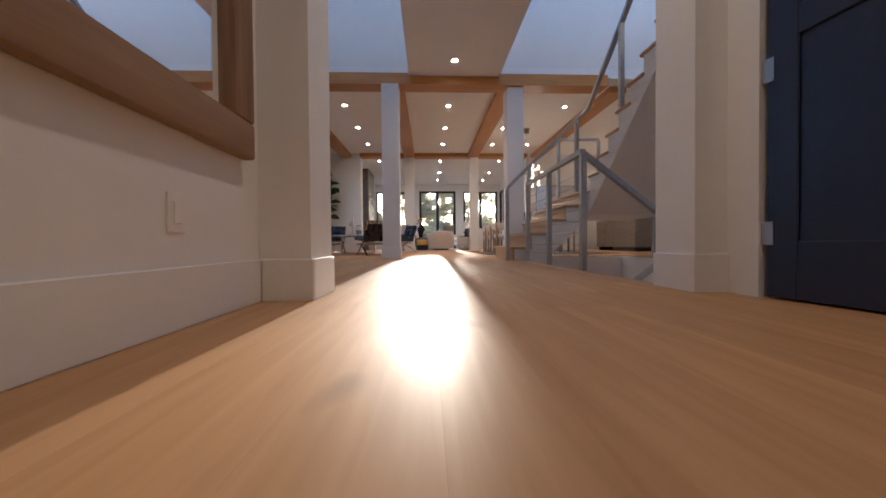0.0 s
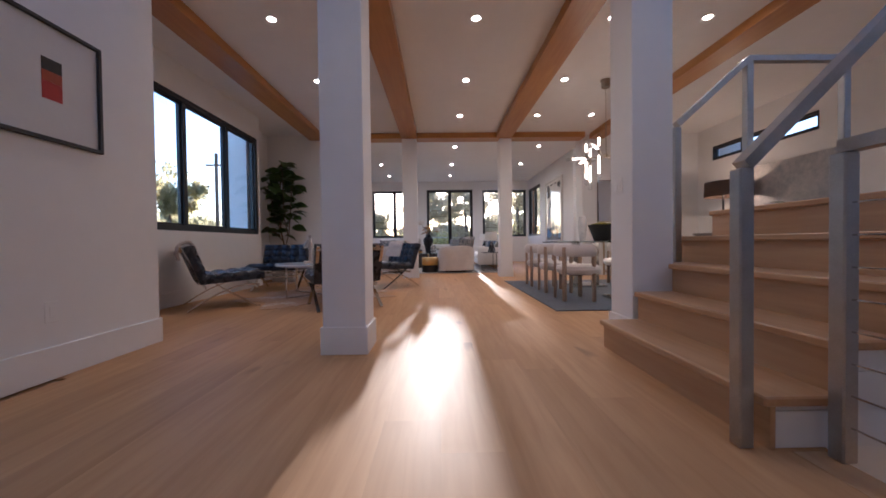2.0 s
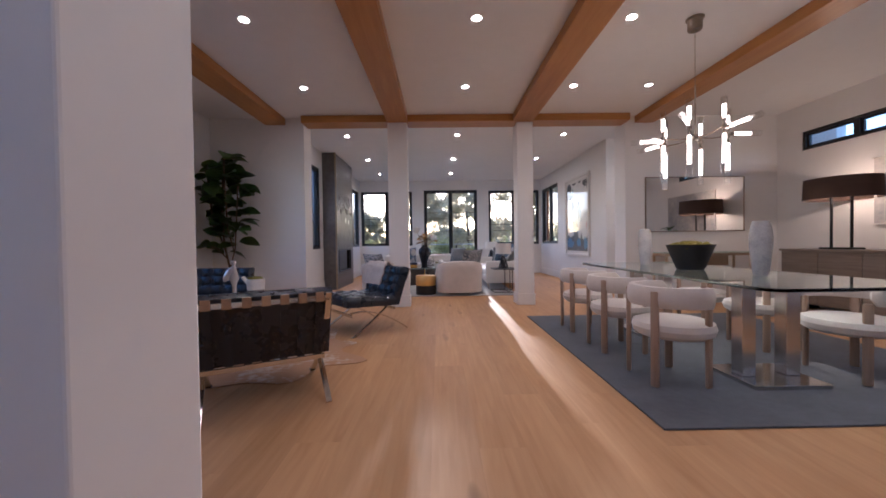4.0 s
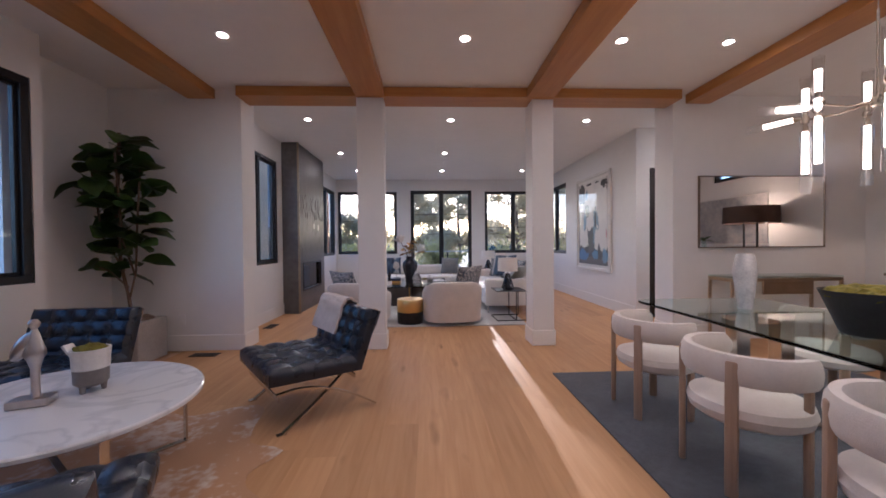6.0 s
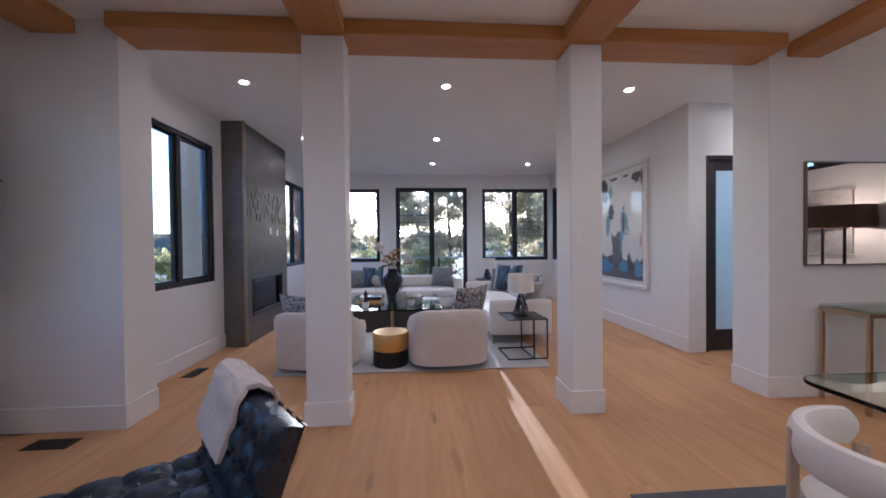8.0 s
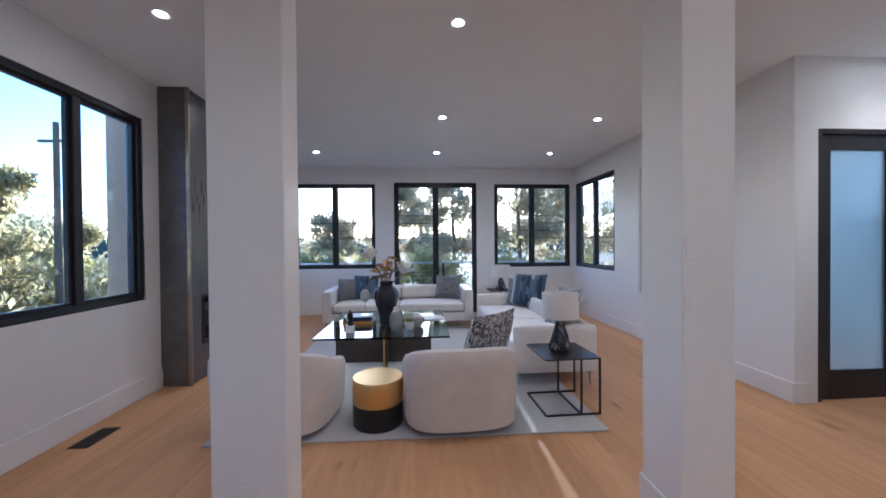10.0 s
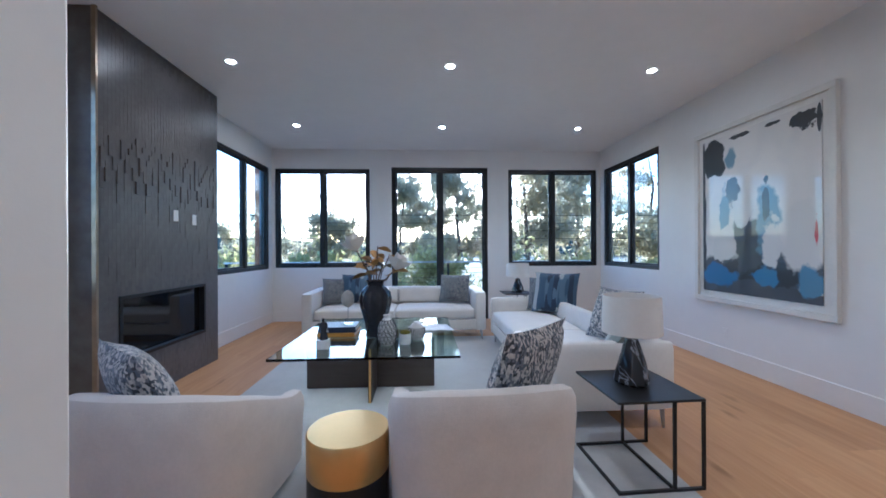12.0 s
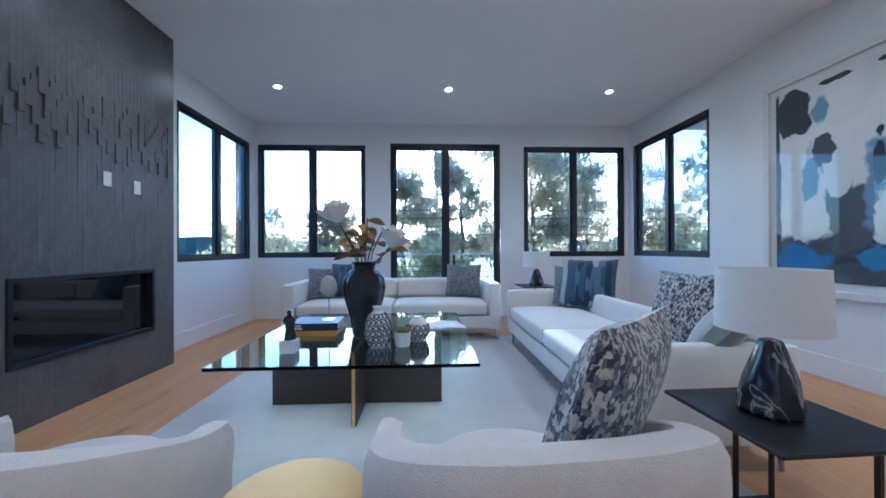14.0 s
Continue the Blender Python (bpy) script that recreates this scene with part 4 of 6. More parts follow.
PETAL = mat("magnolia_petal", (0.82, 0.78, 0.72), 0.6, var=0.04, scale=10)
MLEAF = mat("magnolia_leaf", (0.05, 0.075, 0.02), 0.4, var=0.3, scale=8, col2=(0.26, 0.12, 0.03))
RUST = mat("magnolia_leaf_back", (0.42, 0.24, 0.07), 0.7, var=0.25, scale=9)
rg = random.Random(11)
tips = [((-0.17, -0.03, 0.80), 1), ((0.19, -0.03, 0.62), 1), ((0.02, 0.03, 0.84), 0), ((0.13, 0.05, 0.76), 0), ((-0.03, -0.06, 0.72), 0), ((-0.12, 0.05, 0.70), 0), ((0.08, -0.07, 0.68), 0)]
for i, (tip, fl) in enumerate(tips):
    bm = B()
    tp = Vector(tip)
    tube(bm, [(tip[0] * 0.15, tip[1] * 0.15, 0.40), (tip[0] * 0.45, tip[1] * 0.5, 0.40 + (tp.z - 0.40) * 0.55), tip], 0.006, 6)
    part("stem", bm, BARK, e)
    for k in range(4):
        bm = B()
        p = Vector((tip[0] * (0.55 + 0.12 * k), tip[1] * (0.55 + 0.12 * k), 0.40 + (tp.z - 0.40) * (0.6 + 0.12 * k)))
        m = Matrix.Translation(p) @ Euler((radians(rg.uniform(-10, 50)), radians(rg.uniform(-40, 40)), radians(rg.uniform(0, 360)))).to_matrix().to_4x4()
        leaf_mesh(bm, m, rg.uniform(0.12, 0.17), rg.uniform(0.06, 0.085), 0.3, 0.25)
        part("leaf", bm, RUST if rg.random() < 0.55 else MLEAF, e)
    if fl:
        for ring, (cnt, tilt, L) in enumerate(((3, 75, 0.13), (5, 48, 0.16), (6, 22, 0.165))):
            for k in range(cnt):
                bm = B()
                m = Matrix.Translation(tp) @ Euler((0, radians(-18 if i == 0 else 25), 0)).to_matrix().to_4x4() @ Matrix.Rotation(2 * math.pi * k / cnt + ring, 4, 'Z') @ Matrix.Rotation(radians(tilt), 4, 'X')
                leaf_mesh(bm, m, L, 0.125, 0.5, -0.35)
                part("petal", bm, PETAL, e)

# honeycomb vases
for nm, lab, prof, at, n1 in (("bottle_vase", "black and white honeycomb bottle vase", [(0, 0), (0.05, 0), (0.07, 0.02), (0.083, 0.08), (0.08, 0.14), (0.062, 0.195), (0.034, 0.215), (0.026, 0.225), (0.026, 0.245), (0.033, 0.252), (0.0, 0.245)], (0.12, 11.90), 14),
                         ("ball_vase", "small round black and white honeycomb vase", [(0, 0), (0.035, 0), (0.06, 0.02), (0.075, 0.065), (0.07, 0.105), (0.045, 0.14), (0.03, 0.148), (0.03, 0.158), (0.0, 0.155)], (0.37, 12.05), 12)):
    e = thing(nm, lab, "vase", pose(at[0], at[1], TZ))
    bm = B()
    lathe(bm, prof, 32)
    part("vase_body", bm, CERAM, e)
    zmax = prof[-3][1]
    bm = B()
    rowh = 0.034
    for rI in range(int((zmax - 0.03) / rowh)):
        z = 0.025 + rI * rowh
        for k in range(n1):
            a = 2 * math.pi * (k + 0.5 * (rI % 2)) / n1
            loop = []
            for q in range(7):
                b2 = 2 * math.pi * q / 6
                zz = min(max(z + 0.016 * math.sin(b2), 0.004), zmax)
                aa = a + math.cos(b2) * math.pi / n1 * 0.86
                for (r0, z0), (r1, z1) in zip(prof, prof[1:]):
                    if z0 <= zz <= z1 and z1 > z0:
                        rr = r0 + (r1 - r0) * (zz - z0) / (z1 - z0)
                        break
                loop.append((math.cos(aa) * (rr + 0.0005), math.sin(aa) * (rr + 0.0005), zz))
            tube(bm, loop, 0.0042, 4)
    part("glaze_pattern", bm, DARKCER, e, "raised black honeycomb glaze")
# small planter, books, disc sculpture, torso figure, open magazine
e = thing("moss_planter", "small white cup planter filled with moss", "planter", pose(0.275, 11.90, TZ))
bm = B()
lathe(bm, [(0, 0), (0.04, 0), (0.047, 0.01), (0.052, 0.09), (0.046, 0.09), (0.043, 0.075), (0, 0.07)], 28)
part("pot", bm, CERAM, e)
bm = B()
bmesh.ops.create_icosphere(bm, subdivisions=4, radius=0.045, matrix=Matrix.Translation((0, 0, 0.085)) @ Matrix.Diagonal((1, 1, 0.75, 1)))
for v in bm.verts:
    v.co += v.co.normalized() * noise.noise(v.co * 60) * 0.012
part("moss", bm, MOSS, e, "green preserved moss")
COVER = {"navy": mat("navy_book_cover", (0.012, 0.02, 0.05), 0.4, var=0.1), "gold": mat("amber_book_cover", (0.55, 0.27, 0.03), 0.45, var=0.1), "paper": mat("book_pages", (0.72, 0.68, 0.6), 0.9, var=0.05, scale=60)}
zz = TZ + 0.001
for lab, c, w, d, h, r in (("amber yellow hardback book lying flat", "gold", 0.35, 0.27, 0.034, -3), ("navy hardback book lying on another book", "navy", 0.34, 0.26, 0.052, 2)):
    e = thing("book", lab, "book", pose(-0.38, 12.33, zz, 0, 0, r), "stacked books")
    part("pages", bx(-w / 2 + 0.006, w / 2 - 0.006, -d / 2 + 0.004, d / 2 - 0.006, 0.004, h - 0.004), COVER["paper"], e)
    for z0, z1 in ((0, 0.004), (h - 0.004, h)):
        part("cover", bx(-w / 2, w / 2, -d / 2, d / 2, z0, z1, bev=0.001), COVER[c], e)
    part("spine", bx(-w / 2, w / 2, -d / 2 - 0.003, -d / 2 + 0.001, 0, h, bev=0.001), COVER[c], e)
    if c == "navy":
        for k, z in enumerate((0.029, 0.010)):
            part("spine_bar", bx(-w / 2 + 0.02, -w / 2 + 0.085 + 0.01 * k, -d / 2 - 0.0042, -d / 2 - 0.003, z, z + 0.013), CERAM, e, "pale lettering bar")
    zz += h + 0.0005
e = thing("disc_sculpture", "pale stone disc sculpture on a thin stand on the books", "sculpture", pose(-0.30, 12.33, zz))
STONEP = mat("pale_stone", (0.55, 0.52, 0.47), 0.7, var=0.2, scale=14, bump=0.4, bscale=50)
part("stand_base", bx(-0.05, 0.05, -0.035, 0.035, 0, 0.012, bev=0.002), GLASS_T, e, "clear acrylic base")
bm = B()
cyl(bm, (0, 0, 0.012), (0, 0, 0.19), 0.004, n=8)
part("rod", bm, STEEL, e)
bm = B()
bmesh.ops.create_uvsphere(bm, u_segments=28, v_segments=16, radius=0.075, matrix=Matrix.Translation((0, 0, 0.25)) @ Matrix.Diagonal((0.85, 0.3, 1.1, 1)))
for v in bm.verts:
    v.co += Vector((1, 0.3, 1)) * noise.noise(v.co * 22) * 0.008
part("disc", bm, STONEP, e)
bm = B()
box(bm, -0.045, 0.045, -0.045, 0.045, 0, 0.075, bev=0.004)
ob = part("figurine_plinth", bm, CERAM)
ob.matrix_world = pose(-0.39, 11.80, TZ)
tagged(ob, "white cube plinth on the glass table", "plinth")
bm = B()
lathe(bm, [(0, 0), (0.034, 0), (0.03, 0.03), (0.022, 0.06), (0.026, 0.09), (0.034, 0.115), (0.026, 0.135), (0.011, 0.145), (0.013, 0.16), (0.010, 0.172), (0, 0.175)], 20, wob=0.15)
ob = part("figurine", bm, DARKCER)
ob.matrix_world = pose(-0.39, 11.80, TZ + 0.0755)
tagged(ob, "small dark abstract torso figurine on a white plinth", "figurine")
e = thing("open_magazine", "open magazine lying on the glass table", "magazine", pose(0.50, 12.48, TZ + 0.0005, 0, 0, 12))
PAGE = mat("printed_page", (0.62, 0.61, 0.6), 0.5, var=0.25, scale=12)
for s in (-1, 1):
    bm = B()
    prev = None
    for i in range(9):
        t = i / 8
        z = 0.004 + 0.014 * math.sin(math.pi * min(1, t * 1.1 + 0.1)) * (1 - t * 0.7)
        row = [bm.verts.new((s * t * 0.21, y, z)) for y in (-0.14, 0.14)] + [bm.verts.new((s * t * 0.21, y, 0)) for y in (-0.14, 0.14)]
        if prev:
            bm.faces.new((prev[0], prev[1], row[1], row[0])), bm.faces.new((prev[2], prev[3], row[3], row[2])), bm.faces.new((prev[0], row[0], row[2], prev[2])), bm.faces.new((prev[1], row[1], row[3], prev[3]))
        prev = row
    bm.faces.new(prev)
    part("page_block", bm, PAGE, e)


def side_table(label, x, y, w, d, h, turn=0):
    e = thing("side_table", label, "side table", pose(x, y, 0.015, 0, 0, turn))
    part("tabletop", bx(-w / 2, w / 2, -d / 2, d / 2, h - 0.014, h, bev=0.003), BLKMET, e)
    t = 0.007
    xr, xi, yy = w / 2 - 0.009, 0.07, d / 2 - 0.009
    for x in (xi, xr):
        for sy in (-1, 1):
            part("leg", bx(x - t, x + t, sy * yy - t, sy * yy + t, 0.0145, h - 0.0145), BLKMET, e)
    for x in (-xr, xi):
        part("floor_bar", bx(x - t, x + t, -yy + t + 0.001, yy - t - 0.001, 0, 0.014), BLKMET, e)
    for sy in (-1, 1):
        part("floor_bar", bx(-xr - t, xr + t, sy * yy - t, sy * yy + t, 0, 0.014), BLKMET, e)
    return e


side_table("black metal cube-frame side table beside the sofa", 1.66, 10.835, 0.48, 0.485, 0.475, 2)
side_table("black metal side table between the sofas", 1.93, 14.55, 0.46, 0.46, 0.56)


def table_lamp(label, x, y, z, bh, r, sh):
    e = thing("table_lamp", label, "lamp", pose(x, y, z), "marble table lamps")
    bm = B()
    prof = [(0, 0), (0.085, 0), (0.098, 0.012), (0.098, 0.03), (0.078, bh * 0.45), (0.045, bh * 0.85), (0.034, bh * 0.97), (0.0, bh)]
    lathe(bm, prof, 9, wob=0.06)
    part("lamp_base", bm, MARBLEB, e, "black veined marble base")
    bm = B()
    cyl(bm, (0, 0, bh - 0.01), (0, 0, bh + sh * 0.55), 0.008, n=10)
    part("lamp_stem", bm, CHROME, e)
    bm = B()
    lathe(bm, [(r, bh + 0.03), (r * 0.96, bh + 0.03 + sh), (r * 0.96 - 0.004, bh + 0.03 + sh), (r - 0.004, bh + 0.03), (r, bh + 0.03)], 48)
    part("shade", bm, SHADEW, e, "white drum shade")
    bm = B()
    for k in range(3):
        a = 2 * math.pi * k / 3
        cyl(bm, (0, 0, bh + sh * 0.55), (r * 0.96 * math.cos(a), r * 0.96 * math.sin(a), bh + sh * 0.75), 0.0025, n=5)
    part("spider", bm, CHROME, e)
    return e


table_lamp("table lamp with a black marble base and white shade", 1.655, 10.85, 0.491, 0.265, 0.162, 0.215)
table_lamp("table lamp with a black marble base and white shade", 1.95, 14.55, 0.576, 0.23, 0.185, 0.21)

# painting on the east wall
e = thing("abstract_painting", "large blue, black and white abstract painting in a white frame", "painting", pose(LX1, 12.21, 1.64))
FRW = mat("white_frame", (0.72, 0.70, 0.66), 0.5, var=0.04, scale=5)
hw, hh = 0.745, 0.965
for a in ((-0.045, -0.001, -hw, hw, hh - 0.055, hh), (-0.045, -0.001, -hw, hw, -hh, -hh + 0.055), (-0.045, -0.001, -hw, -hw + 0.055, -hh + 0.055, hh - 0.055), (-0.045, -0.001, hw - 0.055, hw, -hh + 0.055, hh - 0.055)):
    part("frame", bx(*a, bev=0.003), FRW, e)
part("mat_board", bx(-0.020, -0.002, -hw + 0.055, hw - 0.055, -hh + 0.055, hh - 0.055), FRW, e)


def paint_field(name):
    """Loose abstract brushwork: pale ground, a black mass high and low, blue sweeps and a rust fleck."""
    m, n, l, b = nodes(name)
    tc = n.new("ShaderNodeTexCoord")

    def layer(scale, dist, thr, soft, offs, detail=5):
        mp, ns, rp = n.new("ShaderNodeMapping"), n.new("ShaderNodeTexNoise"), n.new("ShaderNodeValToRGB")
        mp.inputs["Location"].default_value = offs
        ns.inputs["Scale"].default_value, ns.inputs["Distortion"].default_value, ns.inputs["Detail"].default_value = scale, dist, detail
        rp.color_ramp.elements[0].position, rp.color_ramp.elements[1].position = thr, thr + soft
        l.new(tc.outputs["Object"], mp.inputs[0]), l.new(mp.outputs[0], ns.inputs["Vector"]), l.new(ns.outputs[0], rp.inputs[0])
        return rp.outputs[0]

    def over(base, fac, col):
        mx = n.new("ShaderNodeMix")
        mx.data_type = 'RGBA'
        mx.inputs[7].default_value = (*col, 1)
        l.new(fac, mx.inputs[0])
        if isinstance(base, tuple):
            mx.inputs[6].default_value = (*base, 1)
        else:
            l.new(base, mx.inputs[6])
        return mx.outputs[2]

    def shape(y, z, ry, rz, wob=0.35, seed=0.0, soft=0.25):
        """A blot centred at (y, z) with radii, its edge torn by noise."""
        wob *= 1.7
        mp, ln, ns, ad, rp = n.new("ShaderNodeMapping"), n.new("ShaderNodeVectorMath"), n.new("ShaderNodeTexNoise"), n.new("ShaderNodeMath"), n.new("ShaderNodeValToRGB")
        mp.vector_type = 'POINT'
        mp.inputs["Location"].default_value = (0, -y / ry, -z / rz)
        mp.inputs["Scale"].default_value = (0, 1 / ry, 1 / rz)
        ln.operation = 'LENGTH'
        ns.inputs["Scale"].default_value, ns.inputs["Detail"].default_value = 4.5 + seed, 6
        sc = n.new("ShaderNodeMath")
        sc.operation, sc.inputs[1].default_value = 'MULTIPLY', wob * 3
        ad.operation = 'ADD'
        l.new(tc.outputs["Object"], mp.inputs[0]), l.new(mp.outputs[0], ln.inputs[0]), l.new(tc.outputs["Object"], ns.inputs["Vector"])
        l.new(ns.outputs[0], sc.inputs[0]), l.new(ln.outputs["Value"], ad.inputs[0]), l.new(sc.outputs[0], ad.inputs[1])
        rp.color_ramp.elements[0].position, rp.color_ramp.elements[1].position = 0.0, soft
        rp.color_ramp.elements[0].color, rp.color_ramp.elements[1].color = (1, 1, 1, 1), (0, 0, 0, 1)
        sb = n.new("ShaderNodeMath")
        sb.operation, sb.inputs[1].default_value = 'SUBTRACT', 1.0 + wob * 1.5 - soft / 2
        l.new(ad.outputs[0], sb.inputs[0]), l.new(sb.outputs[0], rp.inputs[0])
        return rp.outputs[0]

    ink, slate, blue, steel, pale = (0.012, 0.014, 0.02), (0.05, 0.055, 0.068), (0.03, 0.14, 0.36), (0.16, 0.26, 0.36), (0.66, 0.645, 0.625)
    c = over((0.70, 0.675, 0.65), layer(2.2, 1.0, 0.5, 0.3, (3, 1, 2)), (0.60, 0.59, 0.59))
    # dark foot, and a left margin that partly paints in a window mullion's reflection
    c = over(c, shape(0.0, -0.62, 0.75, 0.19, 0.25, 0.6, 0.2), slate)
    c = over(c, shape(0.0, -0.82, 0.80, 0.10, 0.12, 2.1, 0.1), slate)
    c = over(c, shape(0.62, -0.10, 0.035, 0.95, 0.25, 1.1, 0.2), ink)
    c = over(c, shape(0.10, -0.58, 0.24, 0.13, 0.4, 1.4, 0.15), ink)
    c = over(c, shape(-0.32, -0.60, 0.20, 0.12, 0.4, 2.6, 0.15), ink)
    # dark peak and the steel blue sweep beside it
    c = over(c, shape(0.05, -0.30, 0.17, 0.30, 0.3, 0.9, 0.15), slate)
    c = over(c, shape(-0.16, -0.12, 0.11, 0.34, 0.35, 1.8, 0.3), steel)
    c = over(c, shape(0.24, 0.22, 0.10, 0.16, 0.45, 2.3, 0.15), slate)
    c = over(c, shape(0.33, -0.05, 0.06, 0.30, 0.4, 3.2, 0.3), steel)
    # pale figure over it
    c = over(c, shape(0.34, -0.34, 0.15, 0.20, 0.35, 0.4, 0.12), pale)
    c = over(c, shape(0.10, 0.02, 0.10, 0.20, 0.3, 1.5, 0.12), pale)
    c = over(c, shape(-0.20, -0.32, 0.09, 0.22, 0.4, 2.9, 0.15), pale)
    c = over(c, shape(-0.48, -0.28, 0.16, 0.34, 0.3, 0.7, 0.2), pale)
    # black head and strokes along the top
    c = over(c, shape(0.46, 0.62, 0.15, 0.20, 0.28, 0.3, 0.08), ink)
    c = over(c, shape(0.25, 0.58, 0.06, 0.13, 0.35, 1.9, 0.3), steel)
    c = over(c, shape(0.14, 0.80, 0.14, 0.022, 0.5, 4.0, 0.12), ink)
    c = over(c, shape(-0.20, 0.80, 0.07, 0.018, 0.5, 3.6, 0.12), ink)
    c = over(c, shape(-0.50, 0.74, 0.14, 0.07, 0.5, 5.2, 0.12), ink)
    c = over(c, shape(-0.61, 0.72, 0.02, 0.12, 0.2, 1.0, 0.1), ink)
    c = over(c, shape(-0.14, 0.10, 0.03, 0.22, 0.5, 4.4, 0.15), ink)
    # blue along the foot, a red fleck at the edge
    c = over(c, shape(0.42, -0.66, 0.20, 0.11, 0.4, 0.8, 0.2), blue)
    c = over(c, shape(-0.14, -0.64, 0.13, 0.09, 0.45, 3.0, 0.2), (0.05, 0.18, 0.38))
    c = over(c, shape(-0.52, -0.66, 0.12, 0.14, 0.4, 1.2, 0.2), (0.09, 0.22, 0.38))
    c = over(c, shape(-0.585, -0.22, 0.016, 0.14, 0.4, 5.0), (0.42, 0.05, 0.05))
    l.new(c, b.inputs["Base Color"])
    b.inputs["Roughness"].default_value = 0.5
    b.inputs["Coat Weight"].default_value, b.inputs["Coat Roughness"].default_value = 0.9, 0.02
    return m


part("canvas", bx(-0.027, -0.0205, -hw + 0.115, hw - 0.115, -hh + 0.12, hh - 0.115), paint_field("abstract_brushwork"), e, "glazed abstract brushwork")


def plate(name, label, cat, m, w, h, toggles=1, material=TRIM):
    e = thing(name, label, cat, m)
    part("cover_plate", bx(-w / 2, w / 2, -0.006, -0.0005, -h / 2, h / 2, bev=0.002), material, e)
    for i in range(toggles):
        x = (i - (toggles - 1) / 2) * 0.045
        part("rocker", bx(x - 0.016, x + 0.016, -0.010, -0.0062, -0.033, 0.033, bev=0.002), material, e)


plate("light_switch", "white rocker light switch on a column", "switch", pose(1.66, 9.285, 1.16), 0.075, 0.12)
plate("thermostat", "small white wall control on a column", "thermostat", pose(1.66, 9.285, 1.42), 0.06, 0.12)
plate("power_outlet", "white power outlet on a column", "outlet", pose(-0.32, 9.265, 0.36), 0.075, 0.12)
plate("power_outlet", "white power outlet on the wall", "outlet", pose(LX1, 12.57, 0.34, 0, 0, -90), 0.075, 0.12)
plate("power_outlet", "white power outlet on the wall", "outlet", pose(-2.57, 9.36, 0.37), 0.075, 0.12)
plate("light_switch", "white double rocker light switch on a column", "switch", pose(1.645, 4.27, 1.15, 0, 0, -90), 0.12, 0.12, 2)
plate("power_outlet", "white power outlet on the wall", "outlet", pose(-1.91, 3.62, 0.38, 0, 0, 90), 0.075, 0.12)
plate("light_switch", "white double rocker light switch on the wall", "switch", pose(-1.91, 3.12, 1.13, 0, 0, 90), 0.12, 0.12, 2)
# This low plate on the entry wall stands for a power outlet.
plate("light_switch", "white power outlet low on the entry wall", "switch", pose(-0.48, -1.02, 0.345, 0, 0, 90), 0.075, 0.115)
plate("blank_plate", "small white cover plate on the chimney breast", "outlet", pose(-1.985, 12.44, 1.62, 0, 0, 90), 0.07, 0.11, 0)
plate("blank_plate", "small white cover plate on the chimney breast", "outlet", pose(-1.985, 12.72, 1.60, 0, 0, 90), 0.07, 0.11, 0)


def floor_vent(x, y, w, d):
    e = thing("floor_vent", "slotted bronze floor vent set in the boards", "vent", pose(x, y, 0.0))
    part("frame", bx(-w / 2, w / 2, -d / 2, d / 2, 0.0005, 0.004), mat("vent_bronze", (0.05, 0.036, 0.026), 0.5, metal=0.5, var=0.2), e)
    nn = 9
    for i in range(nn):
        x0 = -w / 2 + 0.012 + (w - 0.024) * i / nn if w > d else None
        if w > d:
            part("slat", bx(x0, x0 + 0.008, -d / 2 + 0.012, d / 2 - 0.012, 0.004, 0.007), BLKMET, e)
        else:
            y0 = -d / 2 + 0.012 + (d - 0.024) * i / nn
            part("slat", bx(-w / 2 + 0.012, w / 2 - 0.012, y0, y0 + 0.008, 0.004, 0.007), BLKMET, e)


floor_vent(-2.06, 10.57, 0.14, 0.30)
floor_vent(-2.20, 9.17, 0.30, 0.14)
floor_vent(-2.32, 4.70, 0.30, 0.14)
# ---- lounge ----
def tufted(bm, w, d, t, nx, ny, m):
    """A buttoned, welted leather pad: w across, d deep, t thick, a grid of stitched squares pulled in at the corners."""
    n = 6
    cols, rows = nx * n, ny * n
    top = {}
    for i in range(cols + 1):
        for j in range(rows + 1):
            u, v = i / n, j / n
            fu, fv = u - math.floor(u), v - math.floor(v)
            puff = (math.sin(math.pi * fu) * math.sin(math.pi * fv)) ** 0.5 if 0 < fu < 1 and 0 < fv < 1 else 0.0
            edge = min(i, cols - i, j, rows - j)
            z = t - 0.014 + 0.022 * puff - (0.014 if edge == 0 else 0)
            top[i, j] = bm.verts.new(m @ Vector(((i / cols - 0.5) * w, (j / rows - 0.5) * d, z)))
    for i in range(cols):
        for j in range(rows):
            bm.faces.new((top[i, j], top[i + 1, j], top[i + 1, j + 1], top[i, j + 1]))
    ring = [(i, 0) for i in range(cols)] + [(cols, j) for j in range(rows)] + [(i, rows) for i in range(cols, 0, -1)] + [(0, j) for j in range(rows, 0, -1)]
    low = [bm.verts.new(m @ Vector(((i / cols - 0.5) * w, (j / rows - 0.5) * d, 0.0))) for i, j in ring]
    mid = [bm.verts.new(m @ Vector(((i / cols - 0.5) * w * 1.015, (j / rows - 0.5) * d * 1.015, t * 0.5))) for i, j in ring]
    up = [top[k] for k in ring]
    for a, b in ((low, mid), (mid, up)):
        for k in range(len(a)):
            j = (k + 1) % len(a)
            bm.faces.new((a[k], a[j], b[j], b[k]))
    bm.faces.new(low[::-1])


